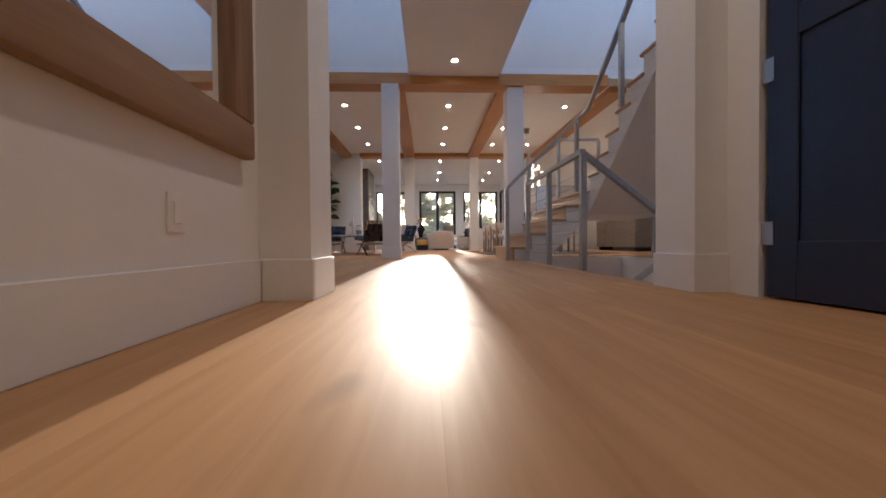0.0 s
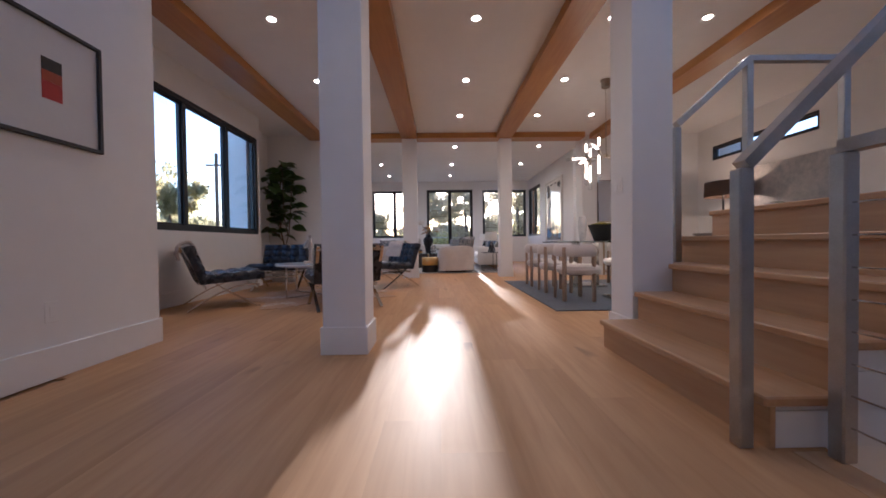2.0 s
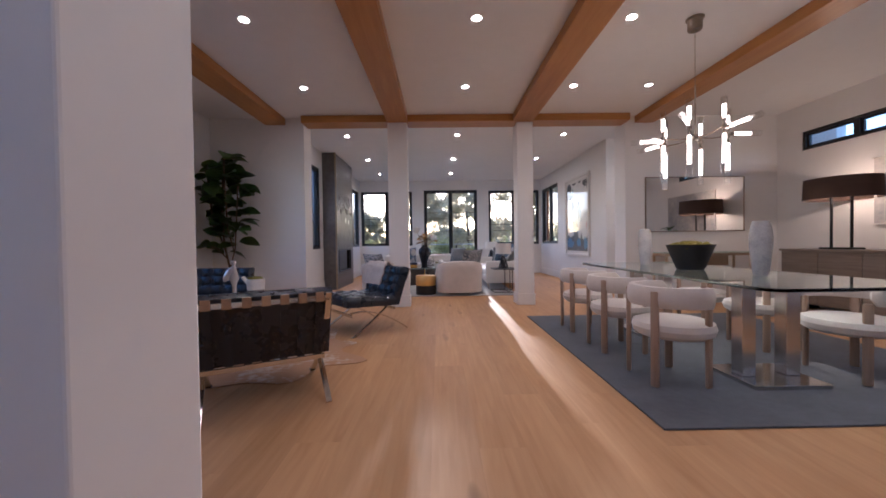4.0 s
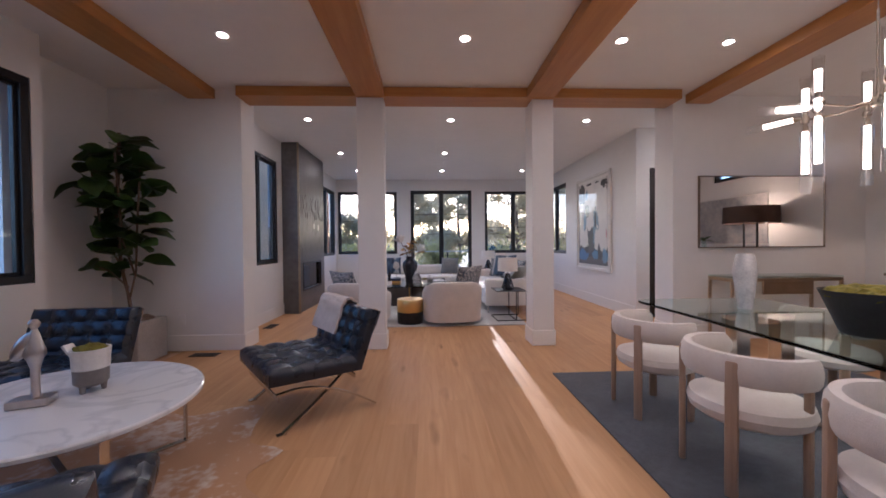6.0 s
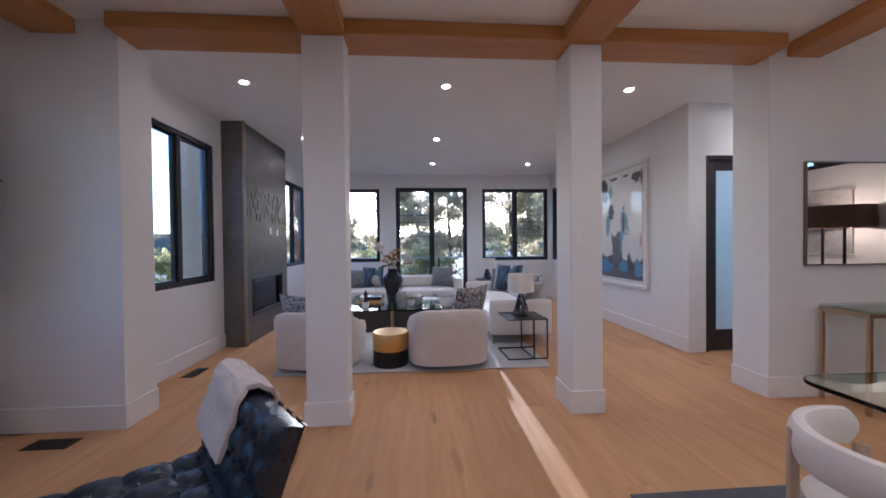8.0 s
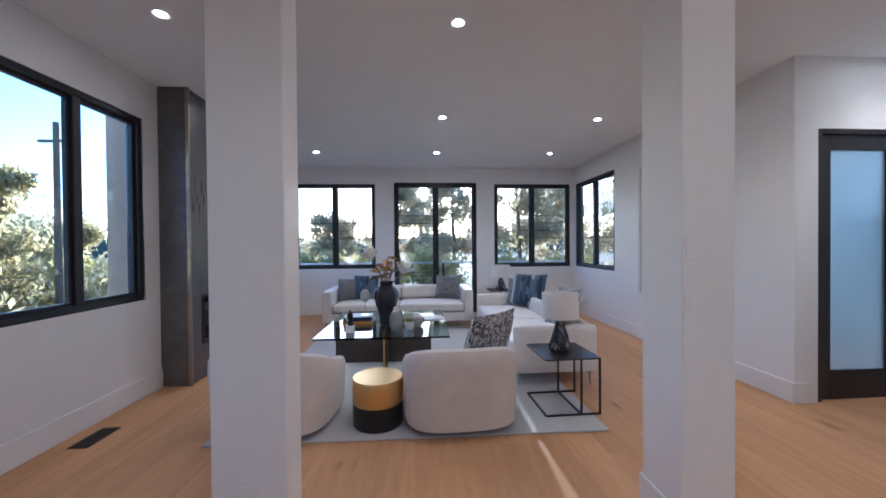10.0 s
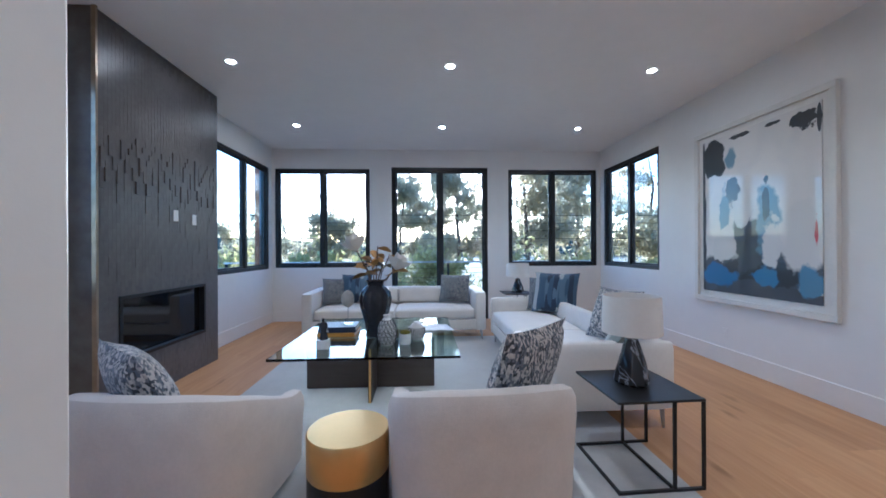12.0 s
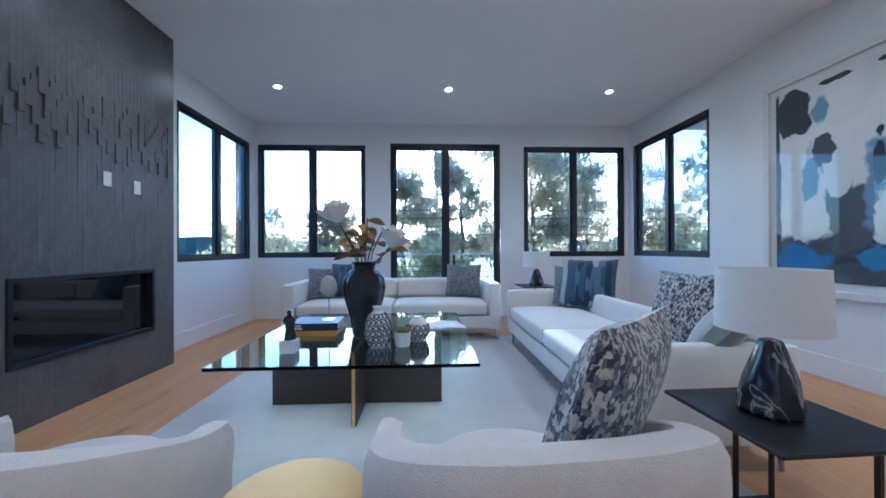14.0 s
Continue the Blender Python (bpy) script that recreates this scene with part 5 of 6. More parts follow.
def lounge_chair(label, m):
    """Crossed flat steel frame with buttoned black leather seat and back pads. Front towards local -y."""
    e = thing("lounge_chair", label, "lounge chair", m, "black leather lounge chairs")
    ms = pose(0, -0.125, 0.318, -3)
    mb = pose(0, 0.205, 0.30, 70)
    bm = B()
    tufted(bm, 0.76, 0.65, 0.11, 5, 4, ms)
    part("seat_pad", bm, LEATHER, e)
    bm = B()
    tufted(bm, 0.76, 0.45, 0.10, 5, 4, mb @ pose(0, 0.225, 0.0))
    part("back_pad", bm, LEATHER, e)
    for pm, nx, ny, w, d, t in ((ms, 5, 4, 0.76, 0.65, 0.11), (mb @ pose(0, 0.225, 0), 5, 4, 0.76, 0.45, 0.10)):
        bm = B()
        for i in range(1, nx):
            for j in range(1, ny):
                bmesh.ops.create_uvsphere(bm, u_segments=8, v_segments=5, radius=0.010, matrix=pm @ Matrix.Translation(((i / nx - 0.5) * w, (j / ny - 0.5) * d, t - 0.012)) @ Matrix.Diagonal((1, 1, 0.5, 1)))
        tagged(part("buttons", bm, LEATHER, e), kind="stuff")
    for s in (-1, 1):
        x = s * 0.355
        bm = B()
        pts = []
        for i in range(17):
            t = i / 16
            pts.append((x, 0.375 - 0.735 * t + 0.02 * math.sin(math.pi * t), 0.72 - 0.714 * (t ** 0.68)))
        tube(bm, pts, 0, flat=(0.035, 0.013))
        part("back_leg", bm, CHROME, e, "curved polished steel bar")
        bm = B()
        pts = []
        for i in range(13):
            t = i / 12
            pts.append((x - s * 0.002, -0.40 + 0.73 * t, 0.265 - 0.259 * max(0, (t - 0.12) / 0.88) ** 1.6 + 0.02 * math.sin(math.pi * t)))
        tube(bm, pts, 0, flat=(0.035, 0.013))
        part("seat_leg", bm, CHROME, e, "curved polished steel bar")
        part("foot_pad", bx(x - 0.02, x + 0.02, -0.40, -0.34, 0, 0.008), CHROME, e)
    for y, z in ((-0.385, 0.235), (0.16, 0.262), (0.362, 0.685)):
        part("cross_bar", bx(-0.36, 0.36, y - 0.006, y + 0.006, z - 0.016, z + 0.016, bev=0.002), CHROME, e)
    for k in range(7):
        xx = -0.30 + 0.10 * k
        bm = B()
        tube(bm, [(xx, 0.375, 0.72), (xx, 0.36, 0.68), (xx, 0.285, 0.47), (xx, 0.222, 0.30)], 0, flat=(0.045, 0.006))
        part("back_strap", bm, LEATHER, e)
        part("strap_end", bx(xx - 0.024, xx + 0.024, 0.373, 0.383, 0.665, 0.725, bev=0.002), STRAP, e, "tan leather strap end")
    return e


lc = lounge_chair("black buttoned leather lounge chair on crossed steel legs", pose(-0.553, 7.873, 0.001, 0, 0, -50.9))
copy_thing(lc, pose(-2.46, 6.05, 0.001, 0, 0, 128))
copy_thing(lc, pose(-0.86, 5.894, 0.001, 0, 0, -152))
copy_thing(lc, pose(-2.40, 7.72, 0.001, 0, 0, 4))


def throw(label, m, material, w, pts, wob, seed):
    """A folded blanket hanging over a chair back: a thick cloth bent along a path."""
    bm = B()
    n = 16
    fine = []
    for a, b in zip(pts, pts[1:]):
        for k in range(6):
            fine.append(Vector(a).lerp(Vector(b), k / 6))
    fine.append(Vector(pts[-1]))
    grid = []
    for i, p in enumerate(fine):
        row = []
        d = (fine[min(i + 1, len(fine) - 1)] - fine[max(i - 1, 0)]).normalized()
        nrm = Vector((0, d.z, -d.y))
        for j in range(n + 1):
            u = j / n - 0.5
            f = noise.noise(Vector((u * 5 + seed, i * 0.25, seed))) * wob
            row.append(Vector((u * w * (1 + 0.10 * noise.noise(Vector((i * 0.2, seed, 3)))), p.y, p.z)) + nrm * f)
        grid.append((row, nrm))
    top = [[bm.verts.new(v + nr * 0.014) for v in row] for row, nr in grid]
    bot = [[bm.verts.new(v - nr * 0.006) for v in row] for row, nr in grid]
    for i in range(len(grid) - 1):
        for j in range(n):
            bm.faces.new((top[i][j], top[i][j + 1], top[i + 1][j + 1], top[i + 1][j]))
            bm.faces.new((bot[i][j], bot[i + 1][j], bot[i + 1][j + 1], bot[i][j + 1]))
        for j in (0, n):
            bm.faces.new((top[i][j], top[i + 1][j], bot[i + 1][j], bot[i][j]))
    for i in (0, len(grid) - 1):
        for j in range(n):
            bm.faces.new((top[i][j], bot[i][j], bot[i][j + 1], top[i][j + 1]))
    ob = part("throw_blanket", bm, material)
    ob.matrix_world = m
    tagged(ob, label, "blanket")


path = [(0, 0.155, 0.51), (0, 0.205, 0.65), (0, 0.235, 0.745), (0, 0.268, 0.785), (0, 0.318, 0.787), (0, 0.378, 0.755), (0, 0.405, 0.69), (0, 0.395, 0.57)]
throw("cream knitted throw hung over the chair back", pose(-0.553, 7.873, 0.001, 0, 0, -50.9) @ pose(-0.22, 0, 0), KNIT, 0.46, path, 0.010, 1.0)
throw("cream fur throw hung over the chair back", pose(-2.46, 6.05, 0.001, 0, 0, 128) @ pose(0.17, 0, 0), KNIT, 0.34, path, 0.022, 7.0)

# cowhide rug: an uneven pelt, pale with tan patches
bm = B()
nn = 90
ctr = Vector((-1.45, 6.85, 0))
rim = []
for k in range(nn):
    a = 2 * math.pi * k / nn
    r = 0.80 + sum(h * math.exp(-((a - radians(c) + math.pi) % (2 * math.pi) - math.pi) ** 2 / radians(w) ** 2) for c, h, w in ((-13, 0.36, 10), (20, 0.16, 7), (62, 0.28, 14), (118, 0.42, 16), (160, 0.2, 10), (205, 0.3, 12), (255, 0.36, 14), (312, 0.2, 12))) + 0.07 * (noise.noise(Vector((math.cos(a) * 3, math.sin(a) * 3, 2))))
    rim.append(ctr + Vector((math.cos(a) * r, math.sin(a) * r, 0)))
vt = [bm.verts.new(p + Vector((0, 0, 0.006))) for p in rim]
vl = [bm.verts.new(p + Vector((0, 0, 0.0008))) for p in rim]
cv = bm.verts.new(ctr + Vector((0, 0, 0.006)))
for k in range(nn):
    j = (k + 1) % nn
    bm.faces.new((vt[k], vt[j], cv)), bm.faces.new((vl[k], vl[j], vt[j], vt[k]))
HIDE = mat("cowhide", (0.42, 0.235, 0.115), 0.8, scale=2.6, col2=(0.60, 0.52, 0.45), bump=0.3, bscale=90, sheen=0.2)
hide_ramp = [x for x in HIDE.node_tree.nodes if x.type == "VALTORGB"][0].color_ramp
hide_ramp.elements[0].position, hide_ramp.elements[1].position = 0.50, 0.62
tagged(part("cowhide_rug", bm, HIDE), "tan and cream cowhide lying on the floor", "rug")

# oval marble table on a steel frame
e = thing("lounge_table", "oval white marble lounge table on a steel frame", "coffee table", pose(-1.50, 6.91, 0.007, 0, 0, 54))
bm = B()
prof = [(0.97, 0.425), (1.0, 0.435), (1.0, 0.450), (0.985, 0.458)]
n = 64
rings = [[bm.verts.new((0.57 * s * math.cos(2 * math.pi * k / n), 0.64 * s * math.sin(2 * math.pi * k / n), z)) for k in range(n)] for s, z in prof]
for a, b in zip(rings, rings[1:]):
    for k in range(n):
        bm.faces.new((a[k], a[(k + 1) % n], b[(k + 1) % n], b[k]))
bm.faces.new(rings[0][::-1]), bm.faces.new(rings[-1])
part("marble_top", bm, MARBLEW, e)
for k in range(4):
    rad = 0.52 if k % 2 == 0 else 0.58
    turn = pose(0, 0, 0, 0, 0, 90 * k)
    for nm, a in (("leg", (rad - 0.012, rad, -0.018, 0.018, 0, 0.424)), ("floor_bar", (0.02, rad - 0.0125, -0.018, 0.018, 0.0, 0.012)), ("top_bar", (0.02, rad - 0.0125, -0.018, 0.018, 0.411, 0.424))):
        bm = bx(*a, bev=0.002)
        bm.transform(turn)
        part(nm, bm, CHROME, e)
# figurine and planter on it
bm = B()
box(bm, -0.065, 0.065, -0.04, 0.04, 0, 0.032, bev=0.004)
lathe(bm, [(0.016, 0.03), (0.014, 0.08), (0.015, 0.15), (0.024, 0.185), (0.034, 0.205), (0.033, 0.225), (0.024, 0.255), (0.016, 0.29), (0.009, 0.312), (0.017, 0.325), (0.019, 0.337), (0.012, 0.35), (0, 0.353)], 18, (0.012, 0, 0))
bmesh.ops.create_uvsphere(bm, u_segments=18, v_segments=12, radius=0.06, matrix=pose(-0.022, 0, 0.243, 0, 32) @ Matrix.Diagonal((0.5, 0.42, 1.1, 1)))
ob = part("metal_figurine", bm, mat("satin_pewter", (0.55, 0.50, 0.47), 0.3, metal=1.0, var=0.1))
ob.matrix_world = pose(-1.61, 6.84, 0.466, 0, 0, 20) @ Matrix.Scale(1.2, 4)
tagged(ob, "satin metal bird figurine on a block base", "figurine")
e = thing("footed_planter", "white and grey footed cup planter filled with moss", "planter", pose(-1.48, 7.01, 0.466) @ Matrix.Scale(1.12, 4))
bm = B()
lathe(bm, [(0, 0.03), (0.05, 0.03), (0.066, 0.045), (0.068, 0.11)], 28)
for k in range(3):
    a = 2 * math.pi * k / 3 + 0.5
    cyl(bm, (0.045 * math.cos(a), 0.045 * math.sin(a), 0.0), (0.045 * math.cos(a), 0.045 * math.sin(a), 0.04), 0.010, 0.014, 10)
part("cup_base", bm, mat("grey_stoneware", (0.20, 0.18, 0.17), 0.6, var=0.15), e, "grey unglazed foot")
bm = B()
lathe(bm, [(0.069, 0.111), (0.072, 0.16), (0.076, 0.205), (0.066, 0.205), (0.064, 0.18), (0, 0.175)], 28)
tube(bm, [(-0.06, 0, 0.16), (-0.088, 0, 0.19), (-0.112, 0, 0.222)], 0, flat=(0.05, 0.012))
part("cup_rim", bm, CERAM, e, "white glazed rim with a pouring lip")
bm = B()
bmesh.ops.create_icosphere(bm, subdivisions=4, radius=0.064, matrix=Matrix.Translation((0, 0, 0.19)) @ Matrix.Diagonal((1, 1, 0.6, 1)))
for v in bm.verts:
    v.co += (v.co - Vector((0, 0, 0.19))).normalized() * noise.noise(v.co * 50) * 0.014
part("moss", bm, MOSS, e, "green preserved moss")

# fiddle-leaf fig
e = thing("fiddle_leaf_fig", "tall fiddle-leaf fig tree in a square pale planter", "plant", pose(-2.86, 9.02, 0))
POTM = mat("pale_concrete", (0.42, 0.39, 0.36), 0.8, var=0.12, scale=6, bump=0.2, bscale=60)
bm = bx(-0.21, 0.21, -0.21, 0.21, 0.0, 0.45, bev=0.012, seg=2)
part("pot", bm, POTM, e, "square pale concrete planter", smooth=False)
bm = B()
bmesh.ops.create_icosphere(bm, subdivisions=4, radius=0.2, matrix=Matrix.Translation((0, 0, 0.445)) @ Matrix.Diagonal((0.95, 0.95, 0.22, 1)))
for v in bm.verts:
    v.co += Vector((0, 0, 1)) * noise.noise(v.co * 24) * 0.02
part("soil", bm, BARK, e, "heaped brown bark mulch")
rg = random.Random(4)
limbs = [[(0, 0, 0.42), (-0.03, -0.02, 0.72), (-0.10, -0.02, 1.05), (-0.10, -0.06, 1.60), (-0.02, -0.10, 2.44)],
         [(-0.02, -0.02, 0.66), (0.08, -0.05, 0.98), (0.14, -0.10, 1.45), (0.18, -0.10, 2.05)],
         [(-0.08, 0, 0.98), (-0.20, -0.12, 1.35), (-0.20, -0.26, 2.26)], [(0.05, -0.03, 0.95), (0.02, -0.14, 1.3), (0.06, -0.26, 2.20)], [(-0.04, 0, 0.80), (-0.18, -0.06, 0.98), (-0.27, -0.08, 1.02)]]
leaf_data = []
for k in range(4):
    b2 = B()
    leaf_mesh(b2, Matrix(), 0.185 + 0.025 * k, 0.17 + 0.018 * k, 0.28, 0.15 + 0.12 * k, 8)
    for v in b2.verts:
        v.co.z += 0.006 * math.sin(40 * v.co.y)
    bmesh.ops.solidify(b2, geom=b2.faces[:], thickness=0.0015)
    leaf_data.append(mesh_of("leaf", b2, LEAF))
for li, lm in enumerate(limbs):
    bm = B()
    tube(bm, lm, 0.016 if li == 0 else 0.010, 8)
    part("branch", bm, BARK, e)
    pts = [Vector(p) for p in lm]
    for a, b in zip(pts[1:], pts[2:]):
        num = max(2, int((b - a).length * 25))
        for k in range(num):
            p = a.lerp(b, (k + rg.random()) / num)
            if p.z < 1.0 and rg.random() < 0.5:
                continue
            ob = new("leaf", leaf_data[rg.randrange(4)])
            ob.parent = e
            az = rg.uniform(0, 2 * math.pi)
            ob.matrix_basis = Matrix.Translation(p) @ Euler((radians(rg.uniform(-25, 70)), radians(rg.uniform(-45, 45)), az)).to_matrix().to_4x4() @ Matrix.Translation((0, 0.05, 0))

# framed print on the picture wall
e = thing("framed_print", "small colour-block print in a black frame with wide white mount", "picture", pose(-1.91, 3.65, 1.675))
hw, hh = 0.29, 0.335
for a in ((0.001, 0.03, -hw, hw, hh - 0.022, hh), (0.001, 0.03, -hw, hw, -hh, -hh + 0.022), (0.001, 0.03, -hw, -hw + 0.022, -hh + 0.022, hh - 0.022), (0.001, 0.03, hw - 0.022, hw, -hh + 0.022, hh - 0.022)):
    part("frame", bx(*a, bev=0.002), BLACK, e)
MOUNT = mat("mount_card", (0.66, 0.65, 0.63), 0.4, var=0.02)
MOUNT.node_tree.nodes["Principled BSDF"].inputs["Coat Weight"].default_value = 0.8
part("mount", bx(0.002, 0.012, -hw + 0.022, hw - 0.022, -hh + 0.022, hh - 0.022), MOUNT, e)
for nm, z0, z1, c in (("dark_block", 0.06, 0.13, (0.03, 0.025, 0.02)), ("orange_block", 0.0, 0.0595, (0.35, 0.06, 0.02)), ("red_block", -0.10, -0.0005, (0.42, 0.03, 0.025))):
    part(nm, bx(0.0125, 0.0132, -0.055, 0.055, z0, z1), mat(nm, c, 0.6, var=0.1), e)

e = thing("hall_print", "framed print on the wall beyond the stairwell", "picture", pose(MX1, 4.15, 1.75))
for a in ((-0.33, 0.33, 0.36, 0.385), (-0.33, 0.33, -0.385, -0.36), (-0.33, -0.305, -0.36, 0.36), (0.305, 0.33, -0.36, 0.36)):
    part("frame", bx(-0.03, -0.001, *a, bev=0.002), BLACK, e)
part("mount", bx(-0.012, -0.002, -0.305, 0.305, -0.36, 0.36), MOUNT, e)
part("image", bx(-0.0135, -0.0125, -0.16, 0.16, -0.14, 0.14), mat("rust_image", (0.25, 0.12, 0.09), 0.6, var=0.4, scale=9), e)

# ---- dining ----
tagged(part("dining_rug", bx(1.52, 4.35, 5.35, 8.34, 0.001, 0.012, bev=0.004), RUGD), "slate grey shimmering rug under the dining table", "rug")
e = thing("dining_table", "long glass dining table on sculpted steel bases", "dining table", pose(2.68, 6.72, 0.013))
bm = bx(-0.54, 0.54, -1.33, 1.33, 0.712, 0.732)
bmesh.ops.bevel(bm, geom=[q for q in bm.edges if abs(q.verts[0].co.z - q.verts[1].co.z) > 0.01], offset=0.10, segments=8, affect='EDGES', profile=0.5)
bmesh.ops.bevel(bm, geom=[q for q in bm.edges if abs(q.verts[0].co.z - q.verts[1].co.z) < 0.001 and len({round(f.normal.z) for f in q.link_faces}) == 2], offset=0.003, segments=1, affect='EDGES')
gt = part("glass_top", bm, bpy.data.materials["green_edge_glass"], e, "thick clear glass top", smooth=False)
gt.visible_shadow = False
for s in (-1, 1):
    bm = B()
    box(bm, -0.26, 0.26, s * 0.70 - 0.22, s * 0.70 + 0.22, 0.0, 0.03, bev=0.004)
    part("base_plate", bm, CHROME, e)
    for sx in (-1, 1):
        bm = B()
        box(bm, sx * 0.16 - 0.05, sx * 0.16 + 0.05, s * 0.70 - 0.05, s * 0.70 + 0.05, 0.0305, 0.711, bev=0.004)
        part("pedestal", bm, CHROME, e)


def dining_chair(label, m):
    """Curved upholstered back band on four slab legs with a round drum seat. Front towards local +x."""
    e = thing("dining_chair", label, "chair", m, "chairs round the dining table")
    bm = B()
    n = 30
    loops = []
    R = 0.258
    for i in range(n + 1):
        a = radians(180 + (i / n * 2 - 1) * 118)
        s = abs(i / n * 2 - 1)
        sec = []
        for k in range(12):
            b = 2 * math.pi * k / 12
            dr, dz = 0.034 * math.cos(b), 0.075 * math.sin(b)
            dz = math.copysign(min(abs(dz) * 1.15, 0.070), dz)
            f = 1.0 if s < 0.94 else max(0.35, 1 - (s - 0.94) / 0.06 * 0.65)
            sec.append(bm.verts.new(((R + dr * f) * math.cos(a) * 1.02, (R + dr * f) * math.sin(a) * 1.02, 0.615 + dz * f)))
        loops.append(sec)
    for a, b in zip(loops, loops[1:]):
        for k in range(12):
            bm.faces.new((a[k], a[(k + 1) % 12], b[(k + 1) % 12], b[k]))
    bm.faces.new(loops[0]), bm.faces.new(loops[-1][::-1])
    part("backrest", bm, BOUCLE, e, "curved upholstered back band")
    bm = B()
    lathe(bm, [(0, 0.318), (0.22, 0.320), (0.255, 0.343), (0.268, 0.383), (0.256, 0.42), (0.205, 0.438), (0, 0.446)], 36)
    part("seat", bm, BOUCLE, e)
    for deg, top in ((145, 0.66), (215, 0.66), (62, 0.56), (298, 0.56)):
        a = radians(deg)
        rr = 0.285 if top > 0.6 else 0.235
        bm = B()
        box(bm, -0.016, 0.016, -0.027, 0.027, 0, top, bev=0.012, seg=2)
        lg = part("leg", bm, CERUSE, e)
        lg.matrix_basis = pose(rr * math.cos(a), rr * math.sin(a), 0, 0, 0, deg)
    return e


dc = dining_chair("ivory boucle round-back dining chair with limed oak legs", pose(2.03, 7.57, 0.013))
for x, y, r in ((2.03, 6.81, 0), (2.03, 6.06, 0), (3.33, 7.55, 180), (3.33, 6.80, 180), (3.33, 6.05, 180)):
    copy_thing(dc, pose(x, y, 0.013, 0, 0, r + (x * 7 + y * 13) % 5 - 2))

DZ = 0.7455
e = thing("moss_bowl", "black tapered bowl heaped with moss on the table", "bowl", pose(2.67, 6.78, DZ))
bm = B()
lathe(bm, [(0, 0), (0.105, 0), (0.115, 0.012), (0.194, 0.222), (0.20, 0.232), (0.19, 0.229), (0.176, 0.195), (0, 0.17)], 40)
part("bowl_body", bm, mat("black_stoneware", (0.03, 0.028, 0.028), 0.55, var=0.2, scale=9, bump=0.2), e)
bm = B()
bmesh.ops.create_icosphere(bm, subdivisions=5, radius=0.185, matrix=Matrix.Translation((0, 0, 0.207)) @ Matrix.Diagonal((1, 1, 0.28, 1)))
for v in bm.verts:
    v.co += Vector((0, 0, 1)) * noise.noise(v.co * 22) * 0.022 + v.co.normalized() * noise.noise(v.co * 70) * 0.008
part("moss", bm, MOSS, e, "golden green preserved moss")
for x, y in ((2.69, 7.55), (2.72, 6.10)):
    e = thing("ginger_vase", "tall pale mottled ceramic vase on the table", "vase", pose(x, y, DZ), "pale vases")
    bm = B()
    lathe(bm, [(0, 0), (0.042, 0), (0.046, 0.012), (0.058, 0.12), (0.069, 0.23), (0.070, 0.29), (0.062, 0.36), (0.052, 0.395), (0.051, 0.405), (0.045, 0.402), (0.048, 0.37), (0, 0.36)], 36)
    part("vase_body", bm, mat("mottled_pearl_glaze", (0.44, 0.43, 0.44), 0.25, col2=(0.66, 0.64, 0.62), scale=11, bump=0.15, bscale=40), e)

# chandelier
e = thing("chandelier", "brass chandelier of clear glass tubes with glowing cores", "chandelier", pose(2.75, 6.82, CZ))
bm = B()
lathe(bm, [(0, -0.001), (0.075, -0.001), (0.075, -0.012), (0.060, -0.016), (0.060, -0.10), (0.055, -0.112), (0.03, -0.112), (0, -0.10)], 28)
NICKEL = mat("aged_nickel", (0.34, 0.29, 0.23), 0.3, metal=1.0, var=0.1)
part("canopy", bm, NICKEL, e)
bm = B()
cyl(bm, (0, 0, -0.09), (0, 0, -0.62), 0.003, n=8)
part("drop_cord", bm, NICKEL, e)
bm = B()
cyl(bm, (0, 0, -0.62), (0, 0, -1.09), 0.006, n=8)
lathe(bm, [(0, -0.03), (0.022, -0.026), (0.028, 0.0), (0.022, 0.026), (0, 0.03)], 16, (0, 0, -1.105))
part("drop_rod", bm, NICKEL, e)
TUBEG = glass_thin("tube_glass", (0.97, 0.97, 0.97))
GLOW = emitter("glowing_tube", (1.0, 0.74, 0.46), 1.7)


def lit_tube(p, d, L, glow0, glow1, r=0.026):
    """A clear glass sleeve from p along d, a glowing core within it and a small metal socket at its root."""
    p, d = Vector(p), Vector(d).normalized()
    bm = B()
    cyl(bm, p + d * 0.03, p + d * L, r, n=18, caps=False)
    cyl(bm, p + d * 0.03, p + d * L, r - 0.0022, n=18, caps=False)
    g = part("glass_tube", bm, TUBEG, e)
    g.visible_shadow = False
    bm = B()
    cyl(bm, p + d * glow0, p + d * glow1, 0.0145, 0.016, 16)
    part("glowing_core", bm, GLOW, g, "warm glowing core")
    bm = B()
    cyl(bm, p, p + d * glow0, 0.013, 0.0165, 12)
    part("socket", bm, NICKEL, g)


